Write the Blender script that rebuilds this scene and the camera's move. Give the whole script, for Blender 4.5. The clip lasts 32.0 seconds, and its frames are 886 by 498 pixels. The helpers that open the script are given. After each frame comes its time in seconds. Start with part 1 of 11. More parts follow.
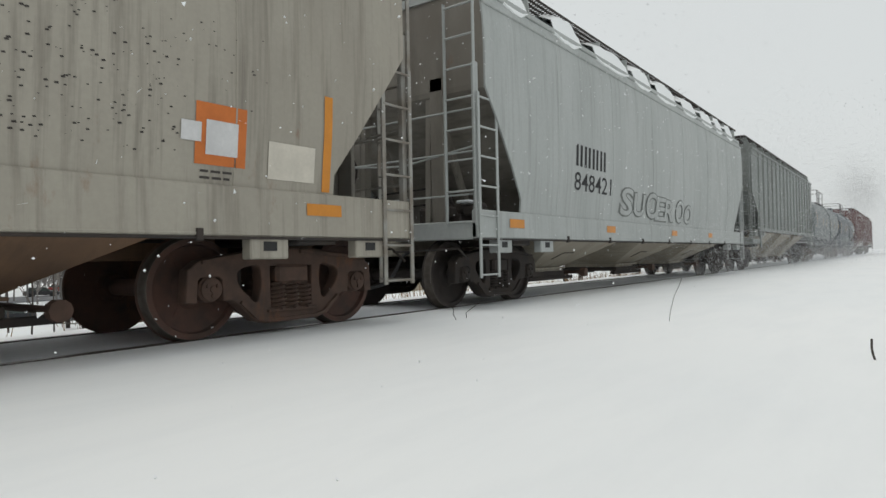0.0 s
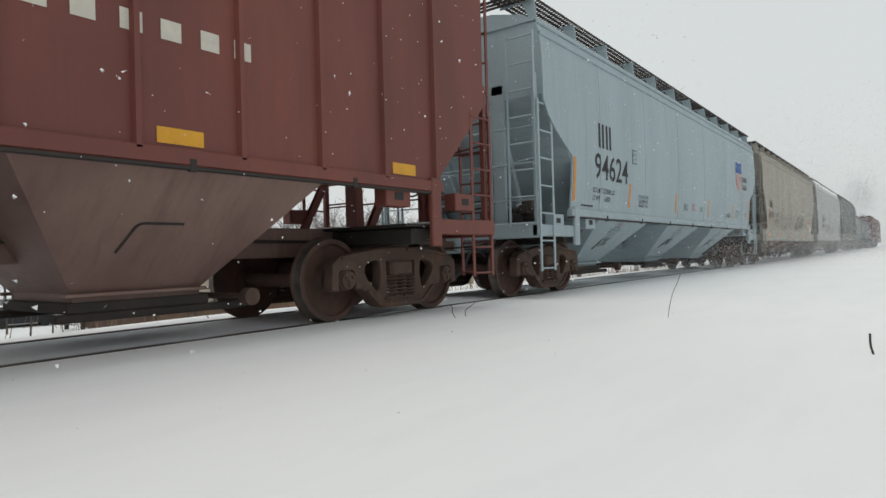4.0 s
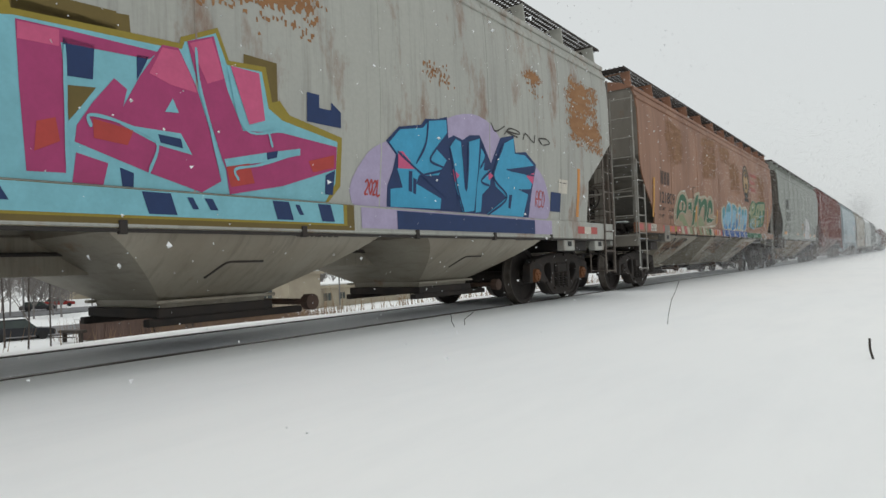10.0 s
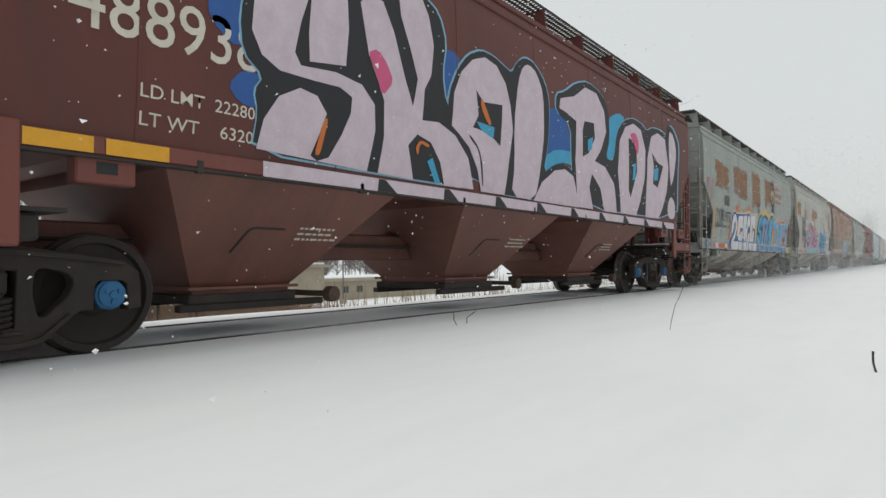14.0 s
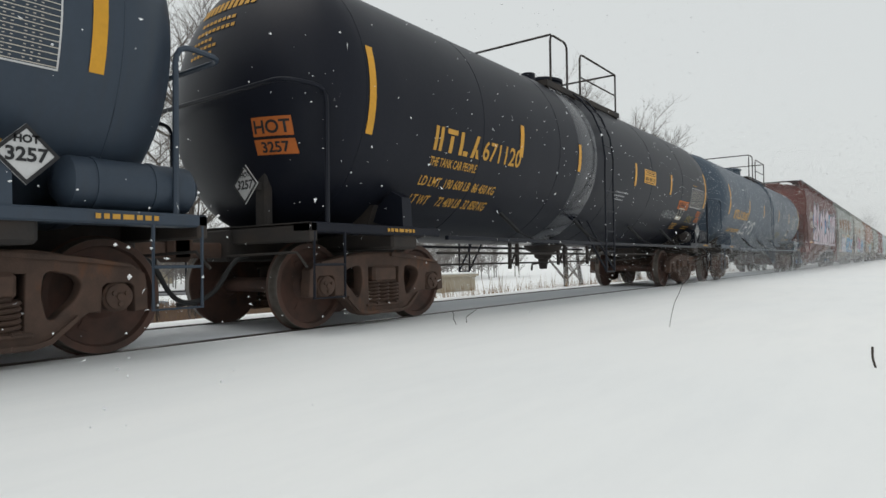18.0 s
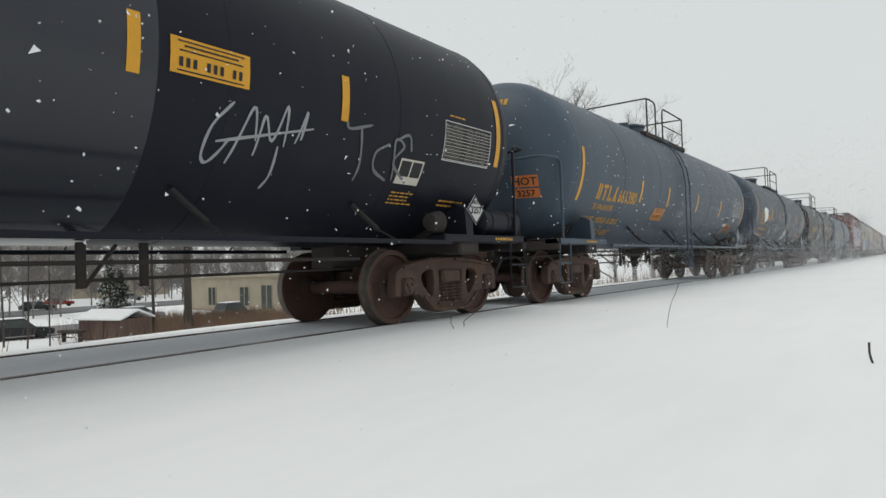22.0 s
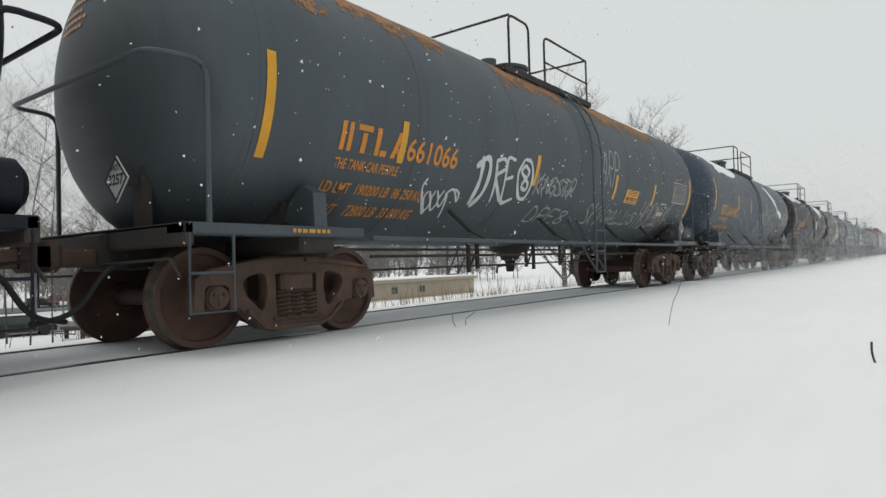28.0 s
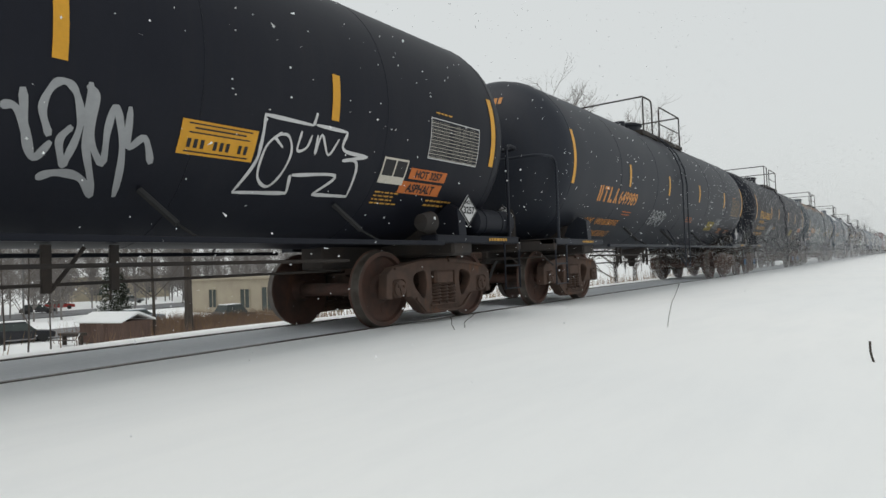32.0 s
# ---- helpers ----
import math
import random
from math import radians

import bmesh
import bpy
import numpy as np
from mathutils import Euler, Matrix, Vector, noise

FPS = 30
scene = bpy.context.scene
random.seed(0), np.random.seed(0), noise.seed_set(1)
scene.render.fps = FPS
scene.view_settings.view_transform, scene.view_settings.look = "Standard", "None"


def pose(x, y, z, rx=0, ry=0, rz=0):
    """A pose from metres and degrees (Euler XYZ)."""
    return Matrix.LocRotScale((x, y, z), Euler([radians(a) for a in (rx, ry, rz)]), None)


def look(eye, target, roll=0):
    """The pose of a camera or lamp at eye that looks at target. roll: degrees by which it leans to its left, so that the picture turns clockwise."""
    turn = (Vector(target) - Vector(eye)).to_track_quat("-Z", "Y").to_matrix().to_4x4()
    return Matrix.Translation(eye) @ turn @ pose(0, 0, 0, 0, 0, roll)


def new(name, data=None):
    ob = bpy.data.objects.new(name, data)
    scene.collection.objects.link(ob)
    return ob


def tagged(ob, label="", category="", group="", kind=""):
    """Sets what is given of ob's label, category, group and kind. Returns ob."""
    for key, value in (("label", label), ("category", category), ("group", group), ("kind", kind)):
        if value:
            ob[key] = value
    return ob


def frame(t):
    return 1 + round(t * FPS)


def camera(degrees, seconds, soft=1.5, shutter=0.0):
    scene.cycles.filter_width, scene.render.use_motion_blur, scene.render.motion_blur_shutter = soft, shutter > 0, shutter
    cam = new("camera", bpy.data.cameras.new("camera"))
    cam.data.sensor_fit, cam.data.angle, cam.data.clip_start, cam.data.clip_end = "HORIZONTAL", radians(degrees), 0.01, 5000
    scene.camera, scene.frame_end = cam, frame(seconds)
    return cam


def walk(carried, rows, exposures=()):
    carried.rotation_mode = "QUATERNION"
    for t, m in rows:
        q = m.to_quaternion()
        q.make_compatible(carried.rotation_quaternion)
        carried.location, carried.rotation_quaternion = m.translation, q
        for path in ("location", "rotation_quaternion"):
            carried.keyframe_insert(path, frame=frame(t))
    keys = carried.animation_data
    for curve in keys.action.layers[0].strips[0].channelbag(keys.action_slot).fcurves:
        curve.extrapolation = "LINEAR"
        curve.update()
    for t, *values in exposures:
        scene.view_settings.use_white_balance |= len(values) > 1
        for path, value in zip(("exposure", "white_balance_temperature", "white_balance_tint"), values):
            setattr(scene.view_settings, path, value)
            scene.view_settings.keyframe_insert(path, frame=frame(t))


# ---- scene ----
# ---------------------------------------------------------------- camera
EYE = Vector((5.963, 0.0, 0.698))
cam = camera(70.4, 32.0, soft=1.5)
# seconds, heading to the left of the track, tilt, lean: a phone held by hand at one spot
HELD = [
    (0.0, 36.80, 0.73, -1.14), (0.5, 36.60, 0.03, -2.25), (1.0, 36.56, -0.33, -2.55), (1.5, 36.55, 0.41, -1.88),
    (2.0, 36.60, 0.41, -1.66), (2.5, 36.58, 0.47, -1.78), (3.0, 36.65, 0.16, -1.78), (3.5, 36.63, 0.47, -1.71),
    (5.5, 36.92, 0.50, -1.05), (6.0, 36.95, 0.55, -1.01), (6.5, 36.91, 0.60, -1.27), (7.0, 36.86, 0.89, -1.18),
    (7.5, 36.88, 0.90, -1.04), (8.0, 36.86, 0.91, -1.19), (8.5, 36.79, 1.04, -1.01), (9.0, 36.90, 0.80, -0.88),
    (9.5, 36.77, 0.96, -1.12), (10.0, 36.51, 1.37, -2.15), (10.5, 36.46, 1.82, -1.93), (11.0, 36.54, 1.35, -1.67),
    (11.5, 36.70, 1.36, -1.25), (12.0, 36.84, 1.03, -0.70), (12.5, 36.98, 0.91, -0.17), (13.0, 36.99, 1.01, -0.21),
    (13.5, 37.04, 1.17, 0.26), (14.0, 36.95, 1.17, -0.17), (14.5, 36.98, 1.10, -0.02), (16.5, 36.91, 0.88, -0.70),
    (17.0, 36.92, 1.13, -0.49), (17.5, 36.93, 1.15, -0.65), (18.0, 36.86, 1.12, -0.69), (18.5, 36.79, 1.14, -0.93),
    (19.0, 36.82, 1.03, -0.77), (19.5, 36.76, 1.20, -1.24), (20.0, 36.64, 1.51, -1.39), (20.5, 36.47, 1.68, -1.85),
    (21.0, 36.47, 1.79, -1.79), (21.5, 36.58, 1.36, -1.69), (22.0, 36.49, 1.53, -1.85), (22.5, 36.53, 1.51, -1.61),
    (23.0, 36.59, 1.42, -1.64), (23.5, 36.62, 1.44, -1.37), (24.0, 36.70, 1.14, -1.08), (24.5, 36.67, 1.35, -1.22),
    (25.0, 36.73, 1.32, -0.96), (25.5, 36.73, 1.21, -1.18), (27.5, 36.83, 1.01, -1.41), (28.0, 36.68, 1.35, -1.67),
    (28.5, 36.66, 1.26, -1.77), (29.0, 36.49, 1.30, -2.05), (29.5, 36.31, 2.27, -3.18), (30.0, 36.35, 2.12, -2.51),
    (30.5, 36.38, 1.88, -2.46), (31.0, 36.47, 1.62, -2.07), (31.5, 36.45, 1.59, -1.98), (32.0, 36.51, 1.62, -2.15),
]


def held_pose(yaw, pitch, lean):
    a, e = radians(yaw), radians(pitch)
    way = Vector((-math.sin(a) * math.cos(e), math.cos(a) * math.cos(e), math.sin(e)))
    return look(EYE, EYE + way, lean)


walk(cam, [(t, held_pose(a, e, r)) for t, a, e, r in HELD])

# ---------------------------------------------------------------- sky and light
world = bpy.data.worlds.new("overcast")
scene.world = world
world.use_nodes = True
wn, wl = world.node_tree.nodes, world.node_tree.links
sky = wn.new("ShaderNodeTexSky")
sky.sky_type, sky.sun_disc, sky.sun_elevation, sky.sun_rotation = "NISHITA", False, radians(70), radians(214)
sky.air_density, sky.dust_density = 1.0, 6.0
dim = wn.new("ShaderNodeMix")
dim.data_type, dim.blend_type = "RGBA", "MIX"
dim.inputs[0].default_value = 0.93
dim.inputs[7].default_value = (5.62, 5.85, 5.80, 1)
wl.new(sky.outputs[0], dim.inputs[6])
wl.new(dim.outputs[2], wn["Background"].inputs[0])
wn["Background"].inputs[1].default_value = 0.126
sun = new("sun", bpy.data.lights.new("sun", "SUN"))
sun.data.energy, sun.data.angle, sun.data.color = 0.6, radians(40), (1.0, 0.97, 0.93)
sun.matrix_world = look((-12, -18, 60), (0, 0, 0))
scene.view_settings.exposure = 0.0


# ---------------------------------------------------------------- materials
def nodes_of(name):
    m = bpy.data.materials.new(name)
    m.use_nodes = True
    return m, m.node_tree.nodes, m.node_tree.links, m.node_tree.nodes["Principled BSDF"]


def noise_node(n, l, co, scale, stretch=(1, 1, 1), detail=4.0, rough=0.55):
    mp = n.new("ShaderNodeMapping")
    mp.inputs["Scale"].default_value = stretch
    l.new(co, mp.inputs["Vector"])
    t = n.new("ShaderNodeTexNoise")
    t.inputs["Scale"].default_value, t.inputs["Detail"].default_value, t.inputs["Roughness"].default_value = scale, detail, rough
    l.new(mp.outputs[0], t.inputs["Vector"])
    return t.outputs["Fac"]


def ramp(n, l, fac, lo, hi, a=0.0, b=1.0):
    r = n.new("ShaderNodeMapRange")
    for k, v in zip(("From Min", "From Max", "To Min", "To Max"), (lo, hi, a, b)):
        r.inputs[k].default_value = v
    l.new(fac, r.inputs["Value"])
    return r.outputs[0]


def mixed(n, l, fac, a, b):
    m = n.new("ShaderNodeMix")
    m.data_type = "RGBA"
    l.new(fac, m.inputs[0])
    for k, c in ((6, a), (7, b)):
        if isinstance(c, tuple):
            m.inputs[k].default_value = (*c, 1)
        else:
            l.new(c, m.inputs[k])
    return m.outputs[2]


def bump(n, l, bsdf, fac, strength, distance=0.01):
    b = n.new("ShaderNodeBump")
    b.inputs["Strength"].default_value, b.inputs["Distance"].default_value = strength, distance
    l.new(fac, b.inputs["Height"])
    l.new(b.outputs[0], bsdf.inputs["Normal"])


MATS = {}


def surface(name, colour, second=None, rough=0.6, metal=0.0, scale=3.0, stretch=(1, 1, 1), lo=0.35, hi=0.7, grain=40.0, relief=0.15, depth=0.005, rust=0.0, streak=0.0, spec=0.5):
    """A worn surface: two tones in blotches, fine grain, and rust that starts in spots and runs down."""
    if name in MATS:
        return MATS[name]
    m, n, l, p = nodes_of(name)
    co = n.new("ShaderNodeTexCoord").outputs["Object"]
    second = second or tuple(c * 0.72 for c in colour)
    col = mixed(n, l, ramp(n, l, noise_node(n, l, co, scale, stretch), lo, hi), colour, second)
    fine = noise_node(n, l, co, grain, (1, 1, 1), 3.0)
    col = mixed(n, l, ramp(n, l, fine, 0.3, 0.8, 0.0, 0.22), col, tuple(c * 0.55 for c in colour))
    if streak:
        run = noise_node(n, l, co, 2.2, (1.0, 5.0, 0.25), 5.0, 0.65)
        col = mixed(n, l, ramp(n, l, run, 0.5, 0.78, 0.0, streak), col, (0.055, 0.042, 0.03))
    if rust:
        spots = noise_node(n, l, co, 1.1, (1.0, 1.6, 0.7), 7.0, 0.68)
        col = mixed(n, l, ramp(n, l, spots, 0.66 - 0.2 * rust, 0.78 - 0.1 * rust, 0.0, 0.9), col, (0.19, 0.075, 0.028))
    l.new(col, p.inputs["Base Color"])
    p.inputs["Roughness"].default_value, p.inputs["Metallic"].default_value = rough, metal
    p.inputs["Specular IOR Level"].default_value = spec
    bump(n, l, p, fine, relief, depth)
    MATS[name] = m
    return m


def snow_surface():
    """Fresh snow: two close whites in wide patches, long faint wind streaks, fine grain."""
    m, n, l, p = nodes_of("snow")
    co = n.new("ShaderNodeTexCoord").outputs["Object"]
    col = mixed(n, l, ramp(n, l, noise_node(n, l, co, 0.22), 0.3, 0.7), (0.88, 0.89, 0.885), (0.84, 0.86, 0.865))
    streaks = noise_node(n, l, co, 2.4, (1.0, 0.22, 1.0), 9.0, 0.68)
    col = mixed(n, l, ramp(n, l, streaks, 0.45, 0.75, 0.0, 0.5), col, (0.78, 0.80, 0.81))
    l.new(col, p.inputs["Base Color"])
    p.inputs["Roughness"].default_value, p.inputs["Specular IOR Level"].default_value = 0.8, 0.3
    bump(n, l, p, streaks, 0.10, 0.035)
    return m


SNOW = snow_surface()
SNOW_GREY = surface("wind-packed snow", (0.80, 0.82, 0.84), (0.68, 0.71, 0.74), 0.8, scale=1.2, stretch=(1, 0.25, 1), grain=14.0, relief=0.12, depth=0.015)
STEEL = surface("bare rail steel", (0.20, 0.19, 0.18), (0.12, 0.09, 0.07), 0.38, 0.85, scale=6, grain=60)
RAIL = surface("rusty rail", (0.055, 0.036, 0.026), (0.035, 0.028, 0.025), 0.75, scale=8, grain=60)
TRUCK_RUST = surface("rusted cast steel", (0.105, 0.062, 0.045), (0.055, 0.036, 0.028), 0.85, scale=5, grain=70, relief=0.4, rust=0.3)
TRUCK_DARK = surface("grimy cast steel", (0.026, 0.0225, 0.021), (0.044, 0.032, 0.025), 0.85, scale=5, grain=70, relief=0.4)
WHEEL_DARK = surface("grimy dark wheel steel", (0.040, 0.030, 0.026), (0.024, 0.020, 0.018), 0.8, 0.0, scale=4, grain=50, rust=0.1)
WHEEL = surface("brown wheel steel", (0.105, 0.052, 0.038), (0.052, 0.033, 0.026), 0.8, 0.0, scale=4, grain=50, rust=0.3)
TREAD = surface("worn wheel tread", (0.13, 0.115, 0.10), (0.07, 0.055, 0.045), 0.55, 0.3, scale=9, grain=80)
UNDER = surface("underframe grime", (0.031, 0.028, 0.027), (0.050, 0.038, 0.031), 0.9, scale=3, grain=40, relief=0.3)
RUBBER = surface("black rubber", (0.018, 0.018, 0.019), None, 0.7)


# ---------------------------------------------------------------- mesh helpers
def mesh_of(name, bm, material, smooth=False):
    me = bpy.data.meshes.new(name)
    bmesh.ops.recalc_face_normals(bm, faces=bm.faces)
    bm.to_mesh(me)
    bm.free()
    for m in (material if isinstance(material, (list, tuple)) else [material]):
        me.materials.append(m)
    if smooth:
        me.set_sharp_from_angle(angle=radians(35))
        me.polygons.foreach_set("use_smooth", [True] * len(me.polygons))
    return me


def part(name, bm, material, parent, label="", smooth=True):
    """Links a bmesh (or a ready mesh) as one mesh object under a thing or a part."""
    me = bm if isinstance(bm, bpy.types.Mesh) else mesh_of(name, bm, material, smooth)
    ob = new(name, me)
    ob.parent = parent
    if label:
        ob["label"] = label
    return ob


def thing(name, bm, material, label, category, group="", kind="", smooth=True):
    ob = new(name, None if bm is None else (bm if isinstance(bm, bpy.types.Mesh) else mesh_of(name, bm, material, smooth)))
    return tagged(ob, label, category, group, kind)


def box(bm, x0, y0, z0, x1, y1, z1, chamfer=0.0, m=None, slot=0):
    """A box by its two corners, with optional chamfered edges."""
    r = bmesh.ops.create_cube(bm, size=1.0)
    vs = r["verts"]
    for v in vs:
        v.co = Vector(((x0 + x1) / 2 + v.co.x * (x1 - x0), (y0 + y1) / 2 + v.co.y * (y1 - y0), (z0 + z1) / 2 + v.co.z * (z1 - z0)))
    if chamfer:
        es = {e for v in vs for e in v.link_edges}
        out = bmesh.ops.bevel(bm, geom=list(es), offset=chamfer, segments=1, affect="EDGES")
        vs = list({v for f in out["faces"] for v in f.verts})
    if m is not None:
        bmesh.ops.transform(bm, matrix=m, verts=vs)
    return vs


def tube(bm, pts, r, seg=7, closed=False):
    """A round bar along points."""
    pts = [Vector(p) for p in pts]
    n, rings = len(pts), []
    for i, p in enumerate(pts):
        a = pts[(i - 1) % n] if (i or closed) else p
        b = pts[(i + 1) % n] if (i < n - 1 or closed) else p
        d = (b - a).normalized()
        u = d.cross(Vector((0, 0, 1)) if abs(d.z) < 0.9 else Vector((1, 0, 0))).normalized()
        v = d.cross(u)
        rings.append([bm.verts.new(p + (u * math.cos(k * math.tau / seg) + v * math.sin(k * math.tau / seg)) * r) for k in range(seg)])
    for i in range(n if closed else n - 1):
        a, b = rings[i], rings[(i + 1) % n]
        for k in range(seg):
            bm.faces.new((a[k], a[(k + 1) % seg], b[(k + 1) % seg], b[k]))
    if not closed:
        bm.faces.new(rings[0][::-1])
        bm.faces.new(rings[-1])


def bend(pts, r=0.08, k=4):
    """The same line with its corners rounded."""
    out = [Vector(pts[0])]
    for a, b, c in zip(pts, pts[1:], pts[2:]):
        a, b, c = Vector(a), Vector(b), Vector(c)
        p, q = b + (a - b).normalized() * min(r, (a - b).length / 2), b + (c - b).normalized() * min(r, (c - b).length / 2)
        out += [p.lerp(b, i / k).lerp(b.lerp(q, i / k), i / k) for i in range(k + 1)]
    return out + [Vector(pts[-1])]


def lathe(bm, profile, seg=40, axis="X", centre=(0, 0, 0), slots=None):
    """Turns (along, radius) points about an axis."""
    c = Vector(centre)
    rings = []
    for a, r in profile:
        ring = []
        for k in range(seg):
            t = k * math.tau / seg
            p, q = r * math.cos(t), r * math.sin(t)
            ring.append(bm.verts.new(c + Vector({"X": (a, p, q), "Y": (p, a, q), "Z": (p, q, a)}[axis])))
        rings.append(ring)
    for i, (a, b) in enumerate(zip(rings, rings[1:])):
        for k in range(seg):
            f = bm.faces.new((a[k], a[(k + 1) % seg], b[(k + 1) % seg], b[k]))
            if slots:
                f.material_index = slots[i]
    if profile[0][1] > 1e-6:
        bm.faces.new(rings[0][::-1])
    if profile[-1][1] > 1e-6:
        bm.faces.new(rings[-1])
    return rings


def slab(bm, outline, x0, x1, plane="YZ"):
    """A plate of a given outline and thickness."""
    def at(p, x):
        return {"YZ": (x, p[0], p[1]), "XZ": (p[0], x, p[1]), "XY": (p[0], p[1], x)}[plane]
    a, b = ([bm.verts.new(at(p, x)) for p in outline] for x in (x0, x1))
    bm.faces.new(a)
    bm.faces.new(b[::-1])
    for i in range(len(outline)):
        j = (i + 1) % len(outline)
        bm.faces.new((a[i], b[i], b[j], a[j]))


def flat(splines, depth=0.0, bevel=0.0, res=4):
    """A mesh in the XY plane from outlines, holes included; smooth outlines come as ('s', points)."""
    cu = bpy.data.curves.new("outline", "CURVE")
    cu.dimensions, cu.fill_mode, cu.extrude, cu.bevel_depth, cu.resolution_u = "2D", "BOTH", depth, bevel, res
    for s in splines:
        smooth, pts = (True, s[1]) if s[0] == "s" else (False, s)
        if smooth:
            sp = cu.splines.new("BEZIER")
            sp.bezier_points.add(len(pts) - 1)
            for b, p in zip(sp.bezier_points, pts):
                b.co = (*p, 0)
                b.handle_left_type = b.handle_right_type = "AUTO"
        else:
            sp = cu.splines.new("POLY")
            sp.points.add(len(pts) - 1)
            for b, p in zip(sp.points, pts):
                b.co = (*p, 0, 1)
        sp.use_cyclic_u = True
    ob = bpy.data.objects.new("outline", cu)
    me = bpy.data.meshes.new_from_object(ob)
    bpy.data.objects.remove(ob)
    bpy.data.curves.remove(cu)
    return me


def lettering(text, size, fat=0.0, shear=0.0, spacing=1.0, align="LEFT"):
    cu = bpy.data.curves.new("letters", "FONT")
    cu.body, cu.size, cu.offset, cu.shear, cu.space_character, cu.align_x = text, size, fat, shear, spacing, align
    cu.resolution_u = 3
    ob = bpy.data.objects.new("letters", cu)
    me = bpy.data.meshes.new_from_object(ob)
    bpy.data.objects.remove(ob)
    bpy.data.curves.remove(cu)
    return me


# ---------------------------------------------------------------- ground and track
def smoothstep(a, b, x):
    t = min(max((x - a) / (b - a), 0), 1)
    return t * t * (3 - 2 * t)


LOT = -4.0


def ground_height(x, y):
    if x > -1.9:
        z = -0.075 + 0.067 * smoothstep(0.76, 0.80, x) + 0.012 * smoothstep(1.1, 2.2, x) + 0.25 * smoothstep(9, 30, x)
        if x > 1.0:
            z += 0.03 * noise.noise((x * 0.35, y * 0.12, 3.0)) * smoothstep(1.0, 2.5, x) + 0.0025 * noise.noise((x * 0.9, y * 0.25, 8.0)) * smoothstep(1.0, 2.0, x)
            z += 0.7 * smoothstep(40, 150, x)
        return z
    z = -0.075 - 0.15 * smoothstep(-1.9, -3.0, x) + (LOT + 0.225) * smoothstep(-3.2, -17.0, x)
    z += 0.12 * noise.noise((x * 0.2, y * 0.2, 1.0)) * smoothstep(-2.5, -6, x)
    return z + 14 * smoothstep(-170, -420, x) + 4.0 * smoothstep(120, 260, y) * smoothstep(-3.2, -17.0, x)


def axis_steps(*spans):
    out = []
    for a, b, s in spans:
        k = max(1, round((b - a) / s))
        out += [a + (b - a) * i / k for i in range(k)]
    return out + [spans[-1][1]]


def build_ground():
    xs = axis_steps((-900, -420, 160), (-420, -170, 30), (-170, -60, 10), (-60, -20, 4), (-20, -3.2, 1.0), (-3.2, -1.9, 0.3), (-1.9, -0.8, 0.25), (-0.8, 0.76, 0.39), (0.76, 0.84, 0.04), (0.84, 4, 0.2), (4, 10, 0.4), (10, 40, 5), (40, 900, 90))
    ys = axis_steps((-900, -60, 120), (-60, -8, 6), (-8, 26, 0.35), (26, 80, 3), (80, 300, 20), (300, 1200, 150))
    bm = bmesh.new()
    grid = [[bm.verts.new((x, y, ground_height(x, y))) for x in xs] for y in ys]
    for i in range(len(ys) - 1):
        for j in range(len(xs) - 1):
            bm.faces.new((grid[i][j], grid[i][j + 1], grid[i + 1][j + 1], grid[i + 1][j]))
    tagged(thing("ground", bm, SNOW, "deep white windblown snow covering the ground", "snow"), kind="structure")


build_ground()


def build_track():
    prof = [(-0.036, 0.0), (0.036, 0.0), (0.038, -0.03), (0.012, -0.045), (0.01, -0.13), (0.07, -0.15), (0.07, -0.17), (-0.07, -0.17), (-0.07, -0.15), (-0.01, -0.13), (-0.012, -0.045), (-0.038, -0.03)]
    track = thing("railway_track", None, None, "pair of steel rails almost buried in packed snow", "railway track", kind="structure")
    for x in (-0.7525, 0.7525):
        bm = bmesh.new()
        a, b = ([bm.verts.new((x + p[0], y, p[1])) for p in prof] for y in (-320, 700))
        for i in range(len(prof)):
            f = bm.faces.new((a[i], a[(i + 1) % 12], b[(i + 1) % 12], b[i]))
            f.material_index = 1 if i == 0 else 0
        part("rail", mesh_of("rail", bm, [RAIL, STEEL]), None, track)
    bm = bmesh.new()
    box(bm, -0.685, -320, -0.2, 0.685, 700, -0.010)
    part("snow_fill", bm, SNOW_GREY, track, "grey packed snow between the rails", smooth=False)


build_track()

# ---------------------------------------------------------------- bogies
SHARED = {}


